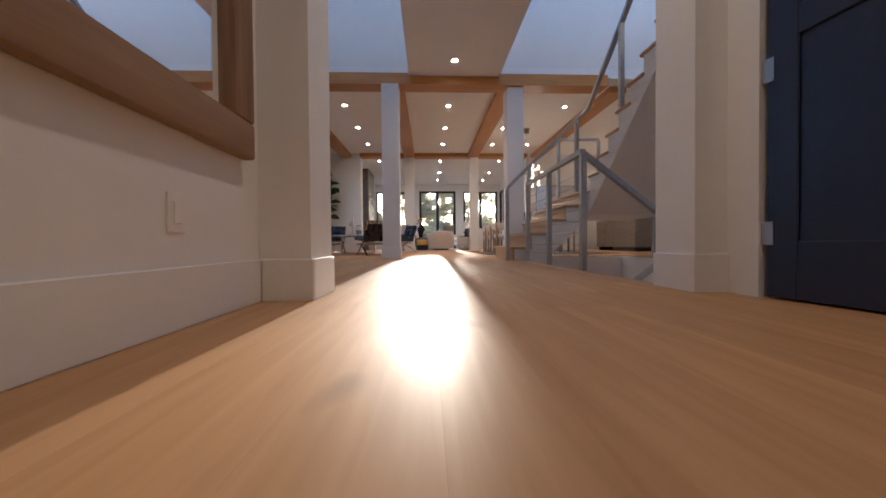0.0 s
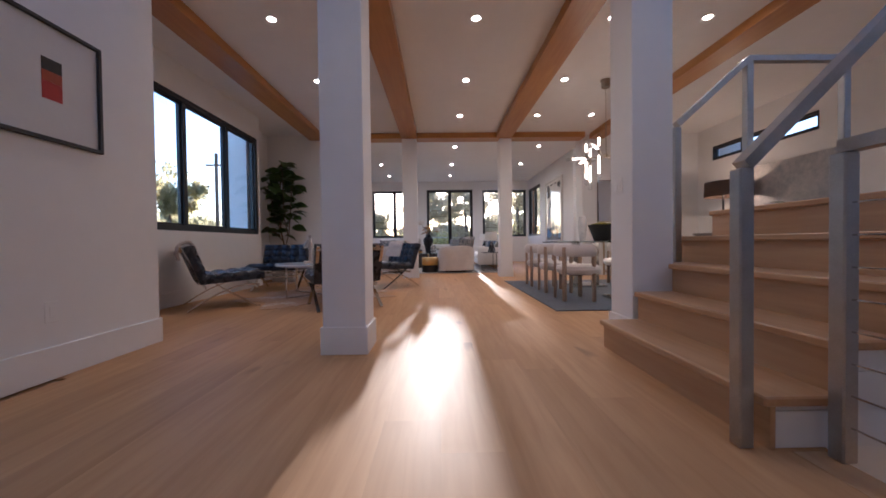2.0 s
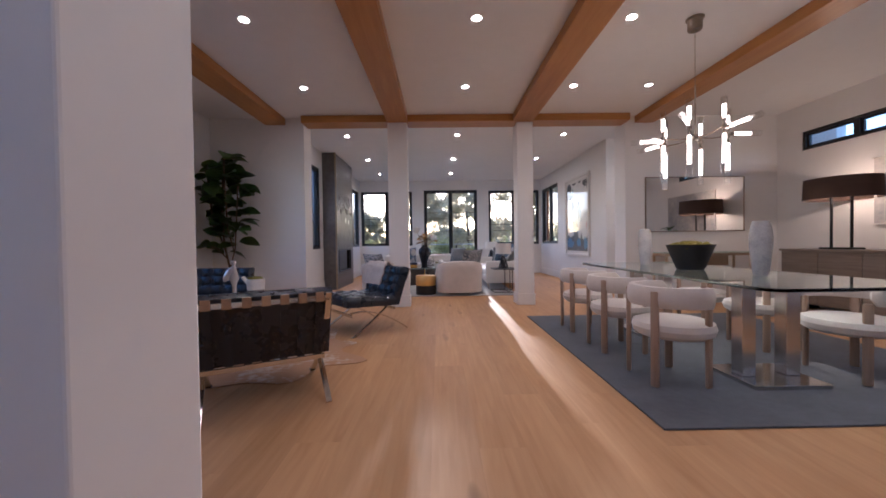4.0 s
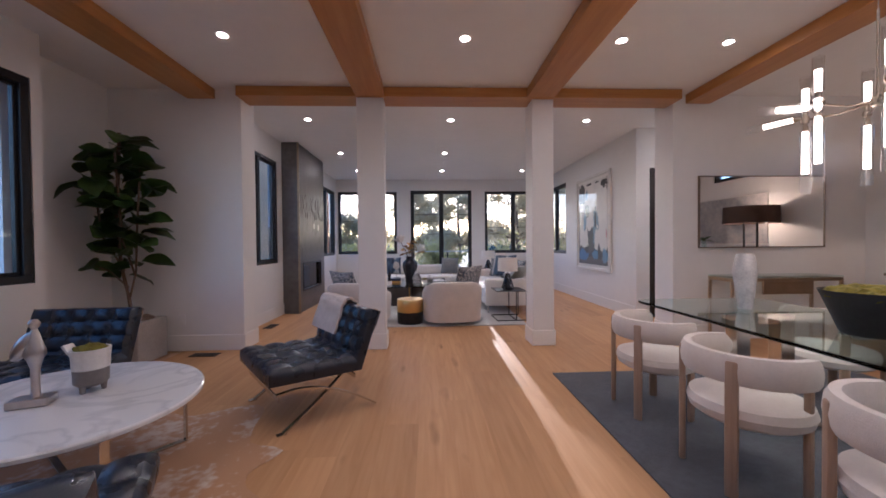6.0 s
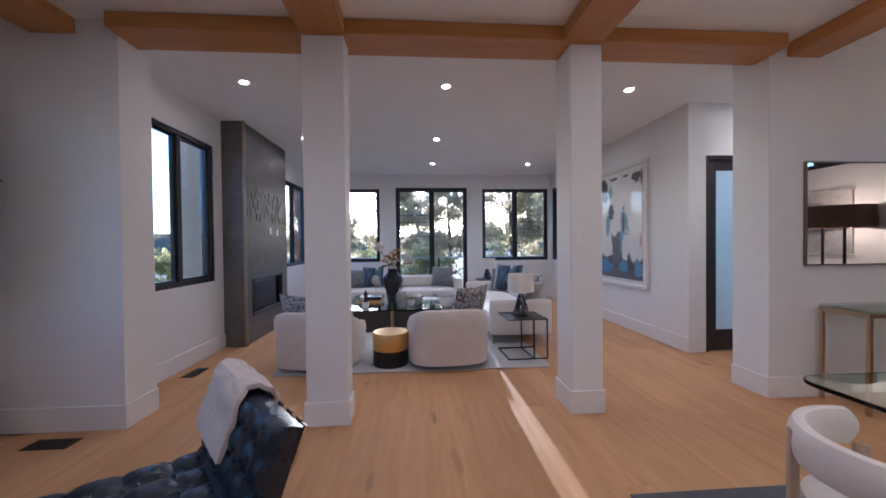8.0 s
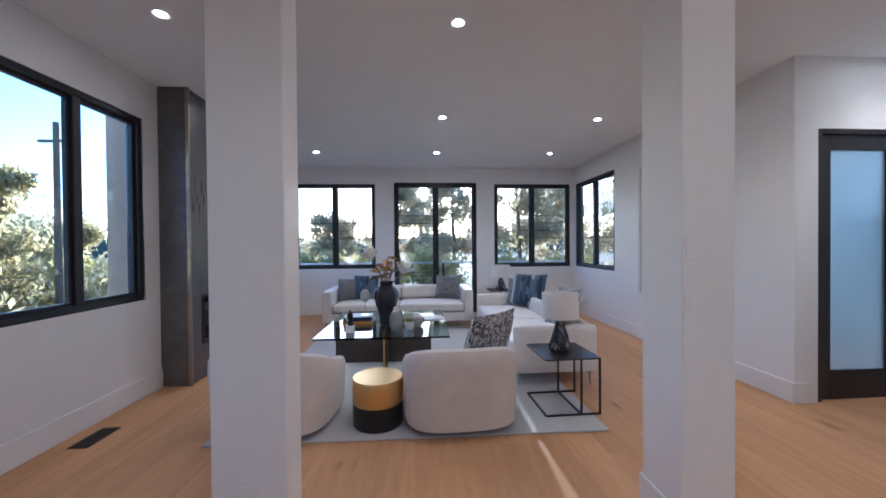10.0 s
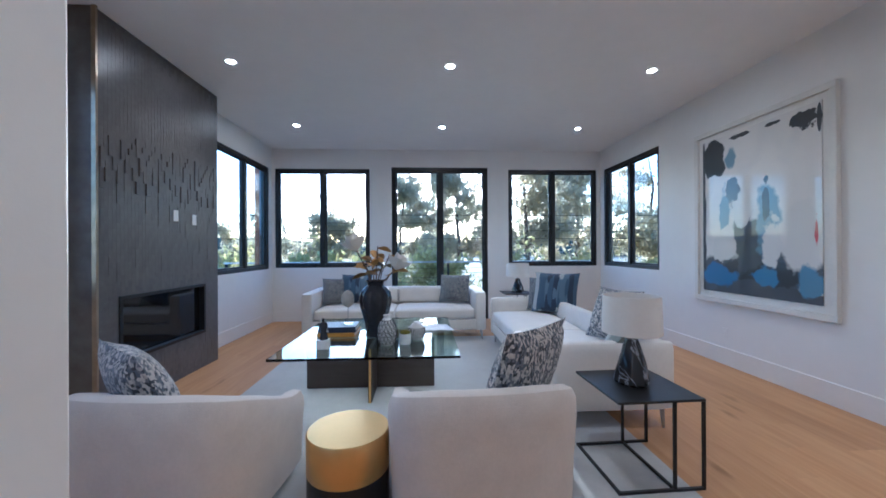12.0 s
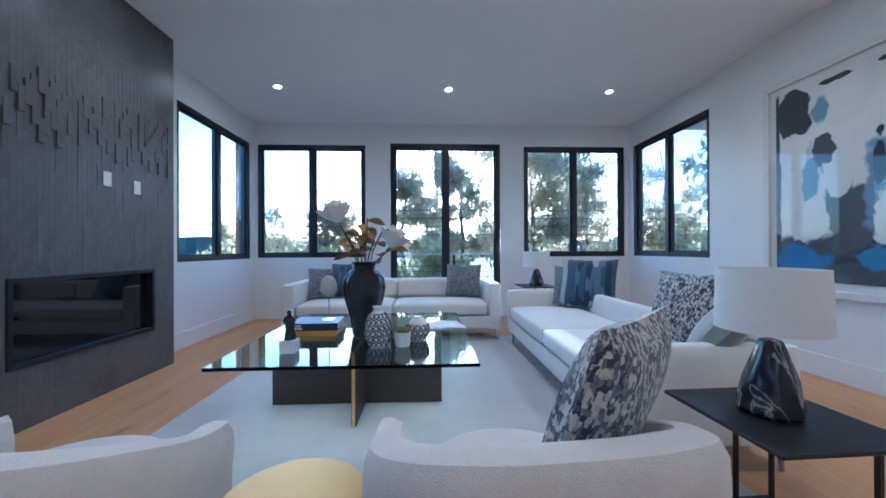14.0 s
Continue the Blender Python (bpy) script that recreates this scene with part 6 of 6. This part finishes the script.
for k, (deg, r, dz) in enumerate(((169, 0.275, 0.0), (225, 0.27, 0.03), (289, 0.255, 0.03), (354, 0.285, 0.0), (45, 0.275, 0.0), (117, 0.28, -0.02))):
    a = radians(deg)
    x, y, z = r * math.cos(a), r * math.sin(a), -1.105 + dz
    bm = B()
    tube(bm, [(0, 0, -1.105), (x * 0.5, y * 0.5, -1.125 + dz * 0.3), (x, y, z)], 0.006, 8)
    part("arm", bm, NICKEL, e)
    bm = B()
    cyl(bm, (x, y, z - 0.055), (x, y, z + 0.055), 0.010, n=12)
    lathe(bm, [(0, -0.024), (0.018, -0.02), (0.021, 0.0), (0.018, 0.02), (0, 0.024)], 14, (x, y, z))
    part("hub", bm, NICKEL, e)
    lit_tube((x, y, z - 0.035), (0, 0, -1), 0.385 + 0.02 * (k % 2), 0.035, 0.285)
    lit_tube((x, y, z + 0.03), (0, 0, 1), 0.225, 0.035, 0.155)
    if k != 4:
        lit_tube((x * 1.06, y * 1.06, z + (0.018 if k % 2 else -0.018)), (math.cos(a), math.sin(a), 0.10 if k in (1, 2) else -0.02), 0.27, 0.035, 0.18)
lit_tube((0.275 * math.cos(radians(169)), 0.275 * math.sin(radians(169)), -1.135), (-0.75, -0.66, -0.12), 0.27, 0.035, 0.18)
ld = bpy.data.lights.new("chandelier_lamp", 'POINT')
ld.energy, ld.color, ld.shadow_soft_size = 1.5, (1.0, 0.72, 0.45), 0.30
lo = new("chandelier_lamp", ld)
lo.parent = e
lo.location = (0, 0, -1.62)

# mirror over a mirrored console
e = thing("wall_mirror", "wide mirror in a slim bronze metal frame", "mirror", pose(4.595, 9.41, 1.615))
hw, hh = 0.83, 0.455
MFRAME = mat("bronze_mirror_frame", (0.24, 0.19, 0.14), 0.35, metal=1.0, var=0.1, scale=8)
part("mirror_glass", bx(-hw + 0.012, hw - 0.012, -0.02, -0.001, -hh + 0.012, hh - 0.012), MIRROR, e)
for a in ((-hw, hw, hh - 0.012, hh), (-hw, hw, -hh, -hh + 0.012), (-hw, -hw + 0.012, -hh + 0.012, hh - 0.012), (hw - 0.012, hw, -hh + 0.012, hh - 0.012)):
    part("frame", bx(a[0], a[1], -0.03, -0.001, a[2], a[3], bev=0.002), MFRAME, e)
e = thing("console_table", "champagne metal console table with a glass top", "console", pose(4.55, 9.19, 0))
CHAMP = mat("champagne_metal", (0.55, 0.43, 0.30), 0.3, metal=1.0, var=0.08, scale=10)
part("tabletop", bx(-0.68, 0.68, -0.18, 0.18, 0.81, 0.83, bev=0.003), GLASS_T, e, "glass top")
for a in ((-0.68, 0.68, -0.18, -0.15, 0.77, 0.809), (-0.68, 0.68, 0.15, 0.18, 0.77, 0.809), (-0.68, -0.65, -0.15, 0.15, 0.77, 0.809), (0.65, 0.68, -0.15, 0.15, 0.77, 0.809)):
    part("apron", bx(*a, bev=0.003), CHAMP, e)
part("drawer_front", bx(-0.30, 0.30, -0.178, -0.16, 0.62, 0.769, bev=0.003), CHAMP, e)
for sx in (-1, 1):
    for sy in (-1, 1):
        part("leg", bx(sx * 0.665 - 0.015, sx * 0.665 + 0.015, sy * 0.165 - 0.015, sy * 0.165 + 0.015, 0, 0.769, bev=0.003), CHAMP, e)
    part("stretcher", bx(sx * 0.665 - 0.012, sx * 0.665 + 0.012, -0.149, 0.149, 0.08, 0.105), CHAMP, e)

# buffet against the east wall, with lamp, glass vase and picture
e = thing("buffet", "low grey wooden buffet against the wall", "sideboard", pose(5.72, 7.75, 0))
GREYW = wood("grey_oak", (0.20, 0.16, 0.125), (0.30, 0.245, 0.195), 0.5, "y", 1.0, 0.1)
part("body", bx(-0.24, 0.24, -1.05, 1.05, 0.10, 0.84, bev=0.004), GREYW, e)
part("tabletop", bx(-0.26, 0.26, -1.07, 1.07, 0.8405, 0.87, bev=0.004), GREYW, e)
for k in range(4):
    part("door", bx(-0.256, -0.2405, -1.04 + 0.52 * k + 0.006, -0.52 + 0.52 * k - 0.006, 0.12, 0.82, bev=0.003), GREYW, e)
for sy in (-1, 1):
    part("plinth_foot", bx(-0.2, 0.2, sy * 0.95 - 0.03, sy * 0.95 + 0.03, 0, 0.0995), BLKMET, e)
e = thing("buffet_lamp", "double-post lamp with a brown drum shade, lit", "lamp", pose(5.62, 8.12, 0.8705))
part("lamp_base", bx(-0.10, 0.10, -0.19, 0.19, 0, 0.025, bev=0.004), BLKMET, e)
for s in (-1, 1):
    bm = B()
    cyl(bm, (0, s * 0.12, 0.025), (0, s * 0.12, 0.72), 0.016, n=12)
    part("post", bm, BLKMET, e)
bm = B()
lathe(bm, [(0.37, 0.66), (0.36, 0.93), (0.355, 0.93), (0.365, 0.66), (0.37, 0.66)], 44)
part("shade", bm, BROWNSH, e, "brown drum shade")
ld = bpy.data.lights.new("buffet_lamp_bulb", 'POINT')
ld.energy, ld.color, ld.shadow_soft_size = 2.2, (1.0, 0.66, 0.36), 0.04
lo = new("buffet_lamp_bulb", ld)
lo.parent = e
lo.location = (0, 0, 0.78)
e = thing("glass_vase", "clear glass vase with a leafy sprig on the buffet", "vase", pose(5.68, 7.05, 0.8705))
bm = B()
lathe(bm, [(0, 0), (0.08, 0), (0.12, 0.06), (0.125, 0.14), (0.09, 0.22), (0.04, 0.28), (0.035, 0.36), (0.05, 0.40)], 32)
part("vase_body", bm, GLASS_T, e)
for k in range(7):
    bm = B()
    leaf_mesh(bm, Matrix.Translation((0, 0, 0.38)) @ Euler((radians(40 - 6 * k), 0, radians(52 * k))).to_matrix().to_4x4(), 0.22, 0.08)
    part("leaf", bm, LEAF, e)
e = thing("cloud_painting", "wide pale cloud painting in a thin frame", "painting", pose(MX1, 7.3, 1.62))
part("canvas", bx(-0.03, -0.001, -0.75, 0.75, -0.42, 0.42), mat("cloud_paint", (0.30, 0.31, 0.33), 0.7, col2=(0.56, 0.53, 0.5), scale=2.0), e)
for a in ((-0.77, 0.77, 0.42, 0.435), (-0.77, 0.77, -0.435, -0.42)):
    part("frame", bx(-0.036, -0.001, *a), FRW, e)

# ---- entry: wood framed mirror on the near wall ----
e = thing("entry_mirror", "large mirror in a heavy rough timber frame", "mirror", pose(-0.48, -1.45, 1.235))
RUSTIC = wood("rough_timber", (0.20, 0.11, 0.06), (0.36, 0.23, 0.13), 0.7, "z", 0.6, 0.5, knots=0.8)
RUSTICY = wood("rough_timber_rail", (0.20, 0.11, 0.06), (0.36, 0.23, 0.13), 0.7, "y", 0.6, 0.5, knots=0.8)
fw = 0.14
y0, y1, z0, z1 = -0.82, 0.82, -0.65, 0.65
part("mirror_glass", bx(0.002, 0.02, y0 + fw * 0.8, y1 - fw * 0.8, z0 + fw * 0.8, z1 - fw * 0.8), MIRROR, e)
part("frame", bx(0.001, 0.055, y0, y1, z0, z0 + fw, bev=0.012, seg=2), RUSTICY, e)
part("frame", bx(0.001, 0.055, y0, y1, z1 - fw, z1, bev=0.012, seg=2), RUSTICY, e)
part("frame", bx(0.001, 0.055, y0, y0 + fw, z0 + fw, z1 - fw, bev=0.012, seg=2), RUSTIC, e)
part("frame", bx(0.001, 0.055, y1 - fw, y1, z0 + fw, z1 - fw, bev=0.012, seg=2), RUSTIC, e)
# ---- outside: balcony, neighbours, trees and hills ----
STUCCO = mat("tan_stucco", (0.50, 0.36, 0.24), 0.9, var=0.08, scale=3, bump=0.4, bscale=60)
struct("stucco_pier", bx(-3.05, -2.62, 11.9, 12.35, -3, 3.6), STUCCO, "tan stucco pier outside the window", "wall")
e = tagged(new("balcony"), "narrow balcony with a steel rail and cables outside the garden door", "balcony", kind="structure")
part("deck", bx(-4.2, 4.6, LY1 + T + 0.005, LY1 + 2.0, -0.28, -0.06), STUCCO, e)
POSTW = wood("red_cedar", (0.24, 0.085, 0.035), (0.36, 0.14, 0.06), 0.6, "z", 0.8, 0.1)
for x, y in ((-2.63, 15.66), (4.06, 15.74)):
    part("canopy_post", bx(x - 0.06, x + 0.06, y - 0.06, y + 0.06, -0.0595, 3.5, bev=0.006), POSTW, e, "red-brown timber post")
RW = mat("white_rail", (0.55, 0.56, 0.58), 0.4, metal=0.3, var=0.05)
for k in range(6):
    x = -4.1 + 1.7 * k
    part("post", bx(x - 0.025, x + 0.025, LY1 + 1.9, LY1 + 1.95, -0.06, 0.96), BLKMET, e)
part("top_rail", bx(-4.15, 4.5, LY1 + 1.89, LY1 + 1.96, 0.961, 1.0), RW, e)
for k in range(8):
    part("cable", bx(-4.1, 4.4, LY1 + 1.922, LY1 + 1.928, 0.06 + 0.11 * k, 0.066 + 0.11 * k), BLKMET, e)


def leafmat(name, c, tc):
    m, n, l, b = nodes(name)
    tr, mx = n.new("ShaderNodeBsdfTranslucent"), n.new("ShaderNodeMixShader")
    geo, rp = n.new("ShaderNodeNewGeometry"), n.new("ShaderNodeValToRGB")
    rp.color_ramp.elements[0].color, rp.color_ramp.elements[1].color = (*[v * 0.6 for v in c], 1), (*[min(1, v * 1.5) for v in c], 1)
    l.new(geo.outputs["Random Per Island"], rp.inputs[0]), l.new(rp.outputs[0], b.inputs["Base Color"])
    b.inputs["Roughness"].default_value = 0.55
    tr.inputs[0].default_value = (*tc, 1)
    mx.inputs[0].default_value = 0.78
    out = n["Material Output"]
    l.new(b.outputs[0], mx.inputs[1]), l.new(tr.outputs[0], mx.inputs[2]), l.new(mx.outputs[0], out.inputs[0])
    return m


# The pine leaf colour is greyed to paint in backlit haze.
FOL = [leafmat("pine_foliage", (0.12, 0.12, 0.105), (0.66, 0.60, 0.42)), leafmat("gum_foliage", (0.12, 0.12, 0.085), (0.66, 0.60, 0.34)), leafmat("shrub_foliage", (0.11, 0.12, 0.06), (0.62, 0.58, 0.26))]
TAZ, TEL = math.tan(radians(SUN_AZ)), math.tan(radians(SUN_EL))


def open_lane(p):
    """The chinks in the canopy through which the low sun reaches the room."""
    d = p.y - LY1
    xd, zd = p.x - d * TAZ, p.z - d * TEL
    return (0.02 < xd < 0.62 and zd > 1.62) or (1.10 < xd < 1.5 and 0.6 < zd < 1.7) or ((2.25 < xd < 2.42 or 2.75 < xd < 2.9) and 1.2 < zd < 1.55)


def tree(x, y, h, spread, kind, seed, n=2600, leaf=0.22, gz=-3.0, label=""):
    rg = random.Random(seed)
    e = thing("tree", label or ("tall evergreen tree against the low sun", "grey-green gum tree beyond the window", "leafy shrub tree")[kind], "tree", pose(x, y, gz), "garden trees")
    bm = B()
    trunk = [Vector((0, 0, 0))]
    for i in range(1, 6):
        trunk.append(Vector((rg.uniform(-0.25, 0.25) * i * 0.4, rg.uniform(-0.2, 0.2) * i * 0.4, h * 0.17 * i)))
    for i in range(5):
        cyl(bm, trunk[i], trunk[i + 1], 0.017 * h * (1 - i * 0.17), 0.017 * h * (1 - (i + 1) * 0.17), 8)
    part("trunk", bm, BARK, e)
    clumps = []
    bm = B()
    for k in range(20):
        t = rg.uniform(0.26, 1.0)
        base = trunk[min(5, int(t * 5))]
        a = rg.uniform(0, 2 * math.pi)
        r = spread * rg.uniform(0.35, 1.0) * (1.15 - t * 0.55)
        tip = base + Vector((math.cos(a) * r, math.sin(a) * r, h * rg.uniform(0.02, 0.18)))
        cyl(bm, base, tip, 0.006 * h * (1.1 - t * 0.7), 0.002 * h, 5)
        for q in range(5):
            clumps.append((base.lerp(tip, rg.uniform(0.3, 1.12)), spread * rg.uniform(0.12, 0.28)))
    clumps.append((trunk[-1] + Vector((0, 0, h * 0.06)), spread * 0.35))
    part("limbs", bm, BARK, e)
    verts, faces = [], []
    org = Vector((x, y, gz))
    for i in range(n):
        c, r = clumps[rg.randrange(len(clumps))]
        d = Vector((rg.gauss(0, 1), rg.gauss(0, 1), rg.gauss(0, 0.75)))
        p = c + d.normalized() * r * rg.random() ** 0.45
        if open_lane(org + p):
            continue
        q = Euler((rg.uniform(0, 6.28), rg.uniform(0, 6.28), rg.uniform(0, 6.28))).to_matrix()
        L, W = leaf * rg.uniform(0.6, 1.4), leaf * rg.uniform(0.25, 0.5)
        k = len(verts)
        for u, v, w in ((-L, 0, 0), (0, -W, 0.05 * L), (L, 0, -0.1 * L), (0, W, 0.05 * L)):
            verts.append(p + q @ Vector((u, v, w)))
        faces.append((k, k + 1, k + 2, k + 3))
    me = bpy.data.meshes.new("crown")
    me.from_pydata(verts, [], faces)
    me.materials.append(FOL[kind])
    ob = new("crown", me)
    ob.parent = e
    tagged(ob, kind="stuff")
    return e


# garden side
for i, (x, y, h, s, k) in enumerate(((-9.5, 34, 8.0, 3.2, 0), (-5.0, 30, 7.6, 2.6, 0), (-1.2, 36, 11.5, 3.4, 0), (2.6, 33, 12.0, 3.6, 0), (7.0, 31, 13.0, 4.0, 0), (10.8, 33, 12.6, 4.2, 0), (0.6, 46, 12.5, 4.4, 0), (-14.5, 38, 7.0, 3.0, 0), (15.0, 31, 12.0, 4.0, 0), (21, 30, 9.5, 3.8, 0))):
    tree(x, y, h, s * 1.15, k, 20 + i, 10500 if x > -2 else 6000, 0.17)
for i, (x, y) in enumerate(((-8, 25), (-4.8, 26), (-1.6, 24.5), (1.4, 25.5), (4.6, 24.5), (8.0, 25), (11.5, 24), (13, 20), (-11.5, 25), (-13.5, 21))):
    tree(x, y, 4.6, 2.5, 2, 60 + i, 3400, 0.15, label="leafy garden shrub below the window")
# side garden
for i, (x, y, h, s) in enumerate(((-12, 14.6, 9.4, 2.3), (-12, 17.9, 7.2, 1.8), (-16, 18.5, 6.0, 2.6), (-17, 14.3, 5.6, 2.4), (-13, 10.0, 6.0, 2.0), (-15, 24, 6.0, 2.8), (-20, 9, 8, 3.0), (-9.5, 15.2, 3.6, 1.8))):
    tree(x, y, h * 1.08, s * 1.2, 1, 90 + i, 8000, 0.14)
tree(11, 16.5, 9, 3.0, 0, 130, 2600, 0.22)
tree(12, 22, 10, 3.2, 0, 131, 2600, 0.22)
struct("garden_wall", bx(-9.2, -9.0, 2, 16, -3, 0.75), mat("blue_grey_fence", (0.06, 0.16, 0.27), 0.8, var=0.15, scale=2), "blue-grey garden fence beyond the window", "fence")
# distant wooded hills
HILL = mat("far_woods", (0.035, 0.05, 0.035), 0.95, var=0.4, scale=0.05, bump=0.6, bscale=0.4)
bm = B()
prev = None
for k in range(121):
    a = 2 * math.pi * k / 120
    r = 220
    hgt = 3.5 + 7 * (0.5 + 0.5 * noise.noise(Vector((math.cos(a) * 3.3, math.sin(a) * 3.3, 1)))) + 2.5 * noise.noise(Vector((math.cos(a) * 22, math.sin(a) * 22, 4)))
    row = [bm.verts.new((math.cos(a) * r, math.sin(a) * r, -3.2)), bm.verts.new((math.cos(a) * (r + 25), math.sin(a) * (r + 25), hgt)), bm.verts.new((math.cos(a) * (r + 70), math.sin(a) * (r + 70), hgt * 0.7))]
    if prev:
        for j in range(2):
            bm.faces.new((prev[j], prev[j + 1], row[j + 1], row[j]))
    prev = row
struct("backdrop_hills", bm, HILL, "low wooded hills on the horizon", "backdrop")
# power lines and pole
e = thing("utility_pole", "timber utility pole carrying wires", "pole", pose(-10.4, 19.1, -3))
bm = B()
cyl(bm, (0, 0, 0), (0, 0, 8.2), 0.10, 0.075, 10)
part("pole", bm, BARK, e)
part("cross_arm", bx(-0.5, 0.5, -0.04, 0.04, 7.6, 7.68), BARK, e)
for k in range(4):
    bm = B()
    tube(bm, [(-60, 28 + k * 0.3, 2.6 + 0.42 * k), (-20, 28, 1.9 + 0.42 * k), (20, 28, 1.8 + 0.42 * k), (60, 28, 2.5 + 0.42 * k)], 0.012, 5)
    tagged(part("power_line", bm, BLKMET), "thin black overhead power line", "cable", "power lines")
# ---- oak floor boards ----
struct("subfloor_niche", bx(-3.53, MX0 - T - 0.001, 8.12, 9.69, -0.24, -0.0005), OAK, "oak floor of the plant niche", "floor")
struct("floor_well_edge", bx(1.456, 1.499, -0.138, 2.799, -0.0135, -0.0005), OAK, "oak strip along the stairwell edge", "floor")
struct("floor_stair_edge", bx(1.456, 1.64, 2.80, 4.324, -0.0135, -0.0005), OAK, "oak floor at the foot of the stair", "floor")
struct("subfloor", bx(MX0 - T, 1.62, -3.3, 15.52, -0.24, -0.014), OAKX, "oak floor base", "floor")
struct("subfloor_east", bx(1.62, 7.1, 4.32, 15.5, -0.24, -0.014), OAKX, "oak floor base", "floor")
struct("subfloor_south", bx(1.62, 7.1, -3.3, -0.139, -0.24, -0.014), OAKX, "oak floor base", "floor")
struct("subfloor_landing", bx(3.88, 7.1, -0.139, 4.32, -0.24, -0.014), OAKX, "oak floor base beyond the stairwell", "floor")
floor = tagged(new("floor"), "wide pale oak plank floor with a satin finish", "floor", kind="structure")
PW = 0.235
lens_, plank_me = (1.4, 1.8, 2.2, 2.6), {}
for i, L in enumerate(lens_):
    bm = B()
    box(bm, -PW / 2 + 0.0001, PW / 2 - 0.0001, 0.0001, L - 0.0001, -0.0135, 0.0)
    plank_me[L] = mesh_of("plank", bm, OAK, smooth=False)
rng = random.Random(5)
count = 0
rest = []
x = MX0 + PW / 2
while x < MX1:
    def room(y0, y1):
        if y1 > 9.5 and not (LX0 - 0.2 < x < 5.4):
            return False
        if y0 < 4.3:
            if x < -1.95 or (x > 1.50 and y0 > -0.14) or (x > 2.2 and x < 3.9):
                return False
        return True
    y = -3.3 + rng.random() * 1.2
    while y < 15.4:
        L = rng.choice(lens_)
        if room(y, y + L) or room(y + L * 0.5, y + L):
            ok = not (1.50 < x < 3.9 and y < 4.32 and y + L > -0.14)
            if not ok and y < -0.14 < y + L:
                rest.append((x, y, -0.14 - y))
            if not ok and y < 4.32 < y + L:
                rest.append((x, 4.325, y + L - 4.325))
            if ok:
                near = -1.8 < x < 3.4
                if near and count < 298:
                    ob = new("plank", plank_me[L])
                    ob.parent = floor
                    ob.location = (x, y, 0)
                    count += 1
                else:
                    rest.append((x, y, L))
        y += L
    x += PW
bm = B()
for x, y, L in rest:
    box(bm, x - PW / 2 + 0.0001, x + PW / 2 - 0.0001, y + 0.0001, y + L - 0.0001, -0.0135, 0.0)
tagged(part("planks", bm, OAK, floor, smooth=False), kind="stuff")
bm = B()
box(bm, 1.50, 1.62, -0.138, 2.80, -0.045, -0.0005, bev=0.004)
struct("floor_nosing", bm, OAKX, "oak edge board along the stairwell", "floor")
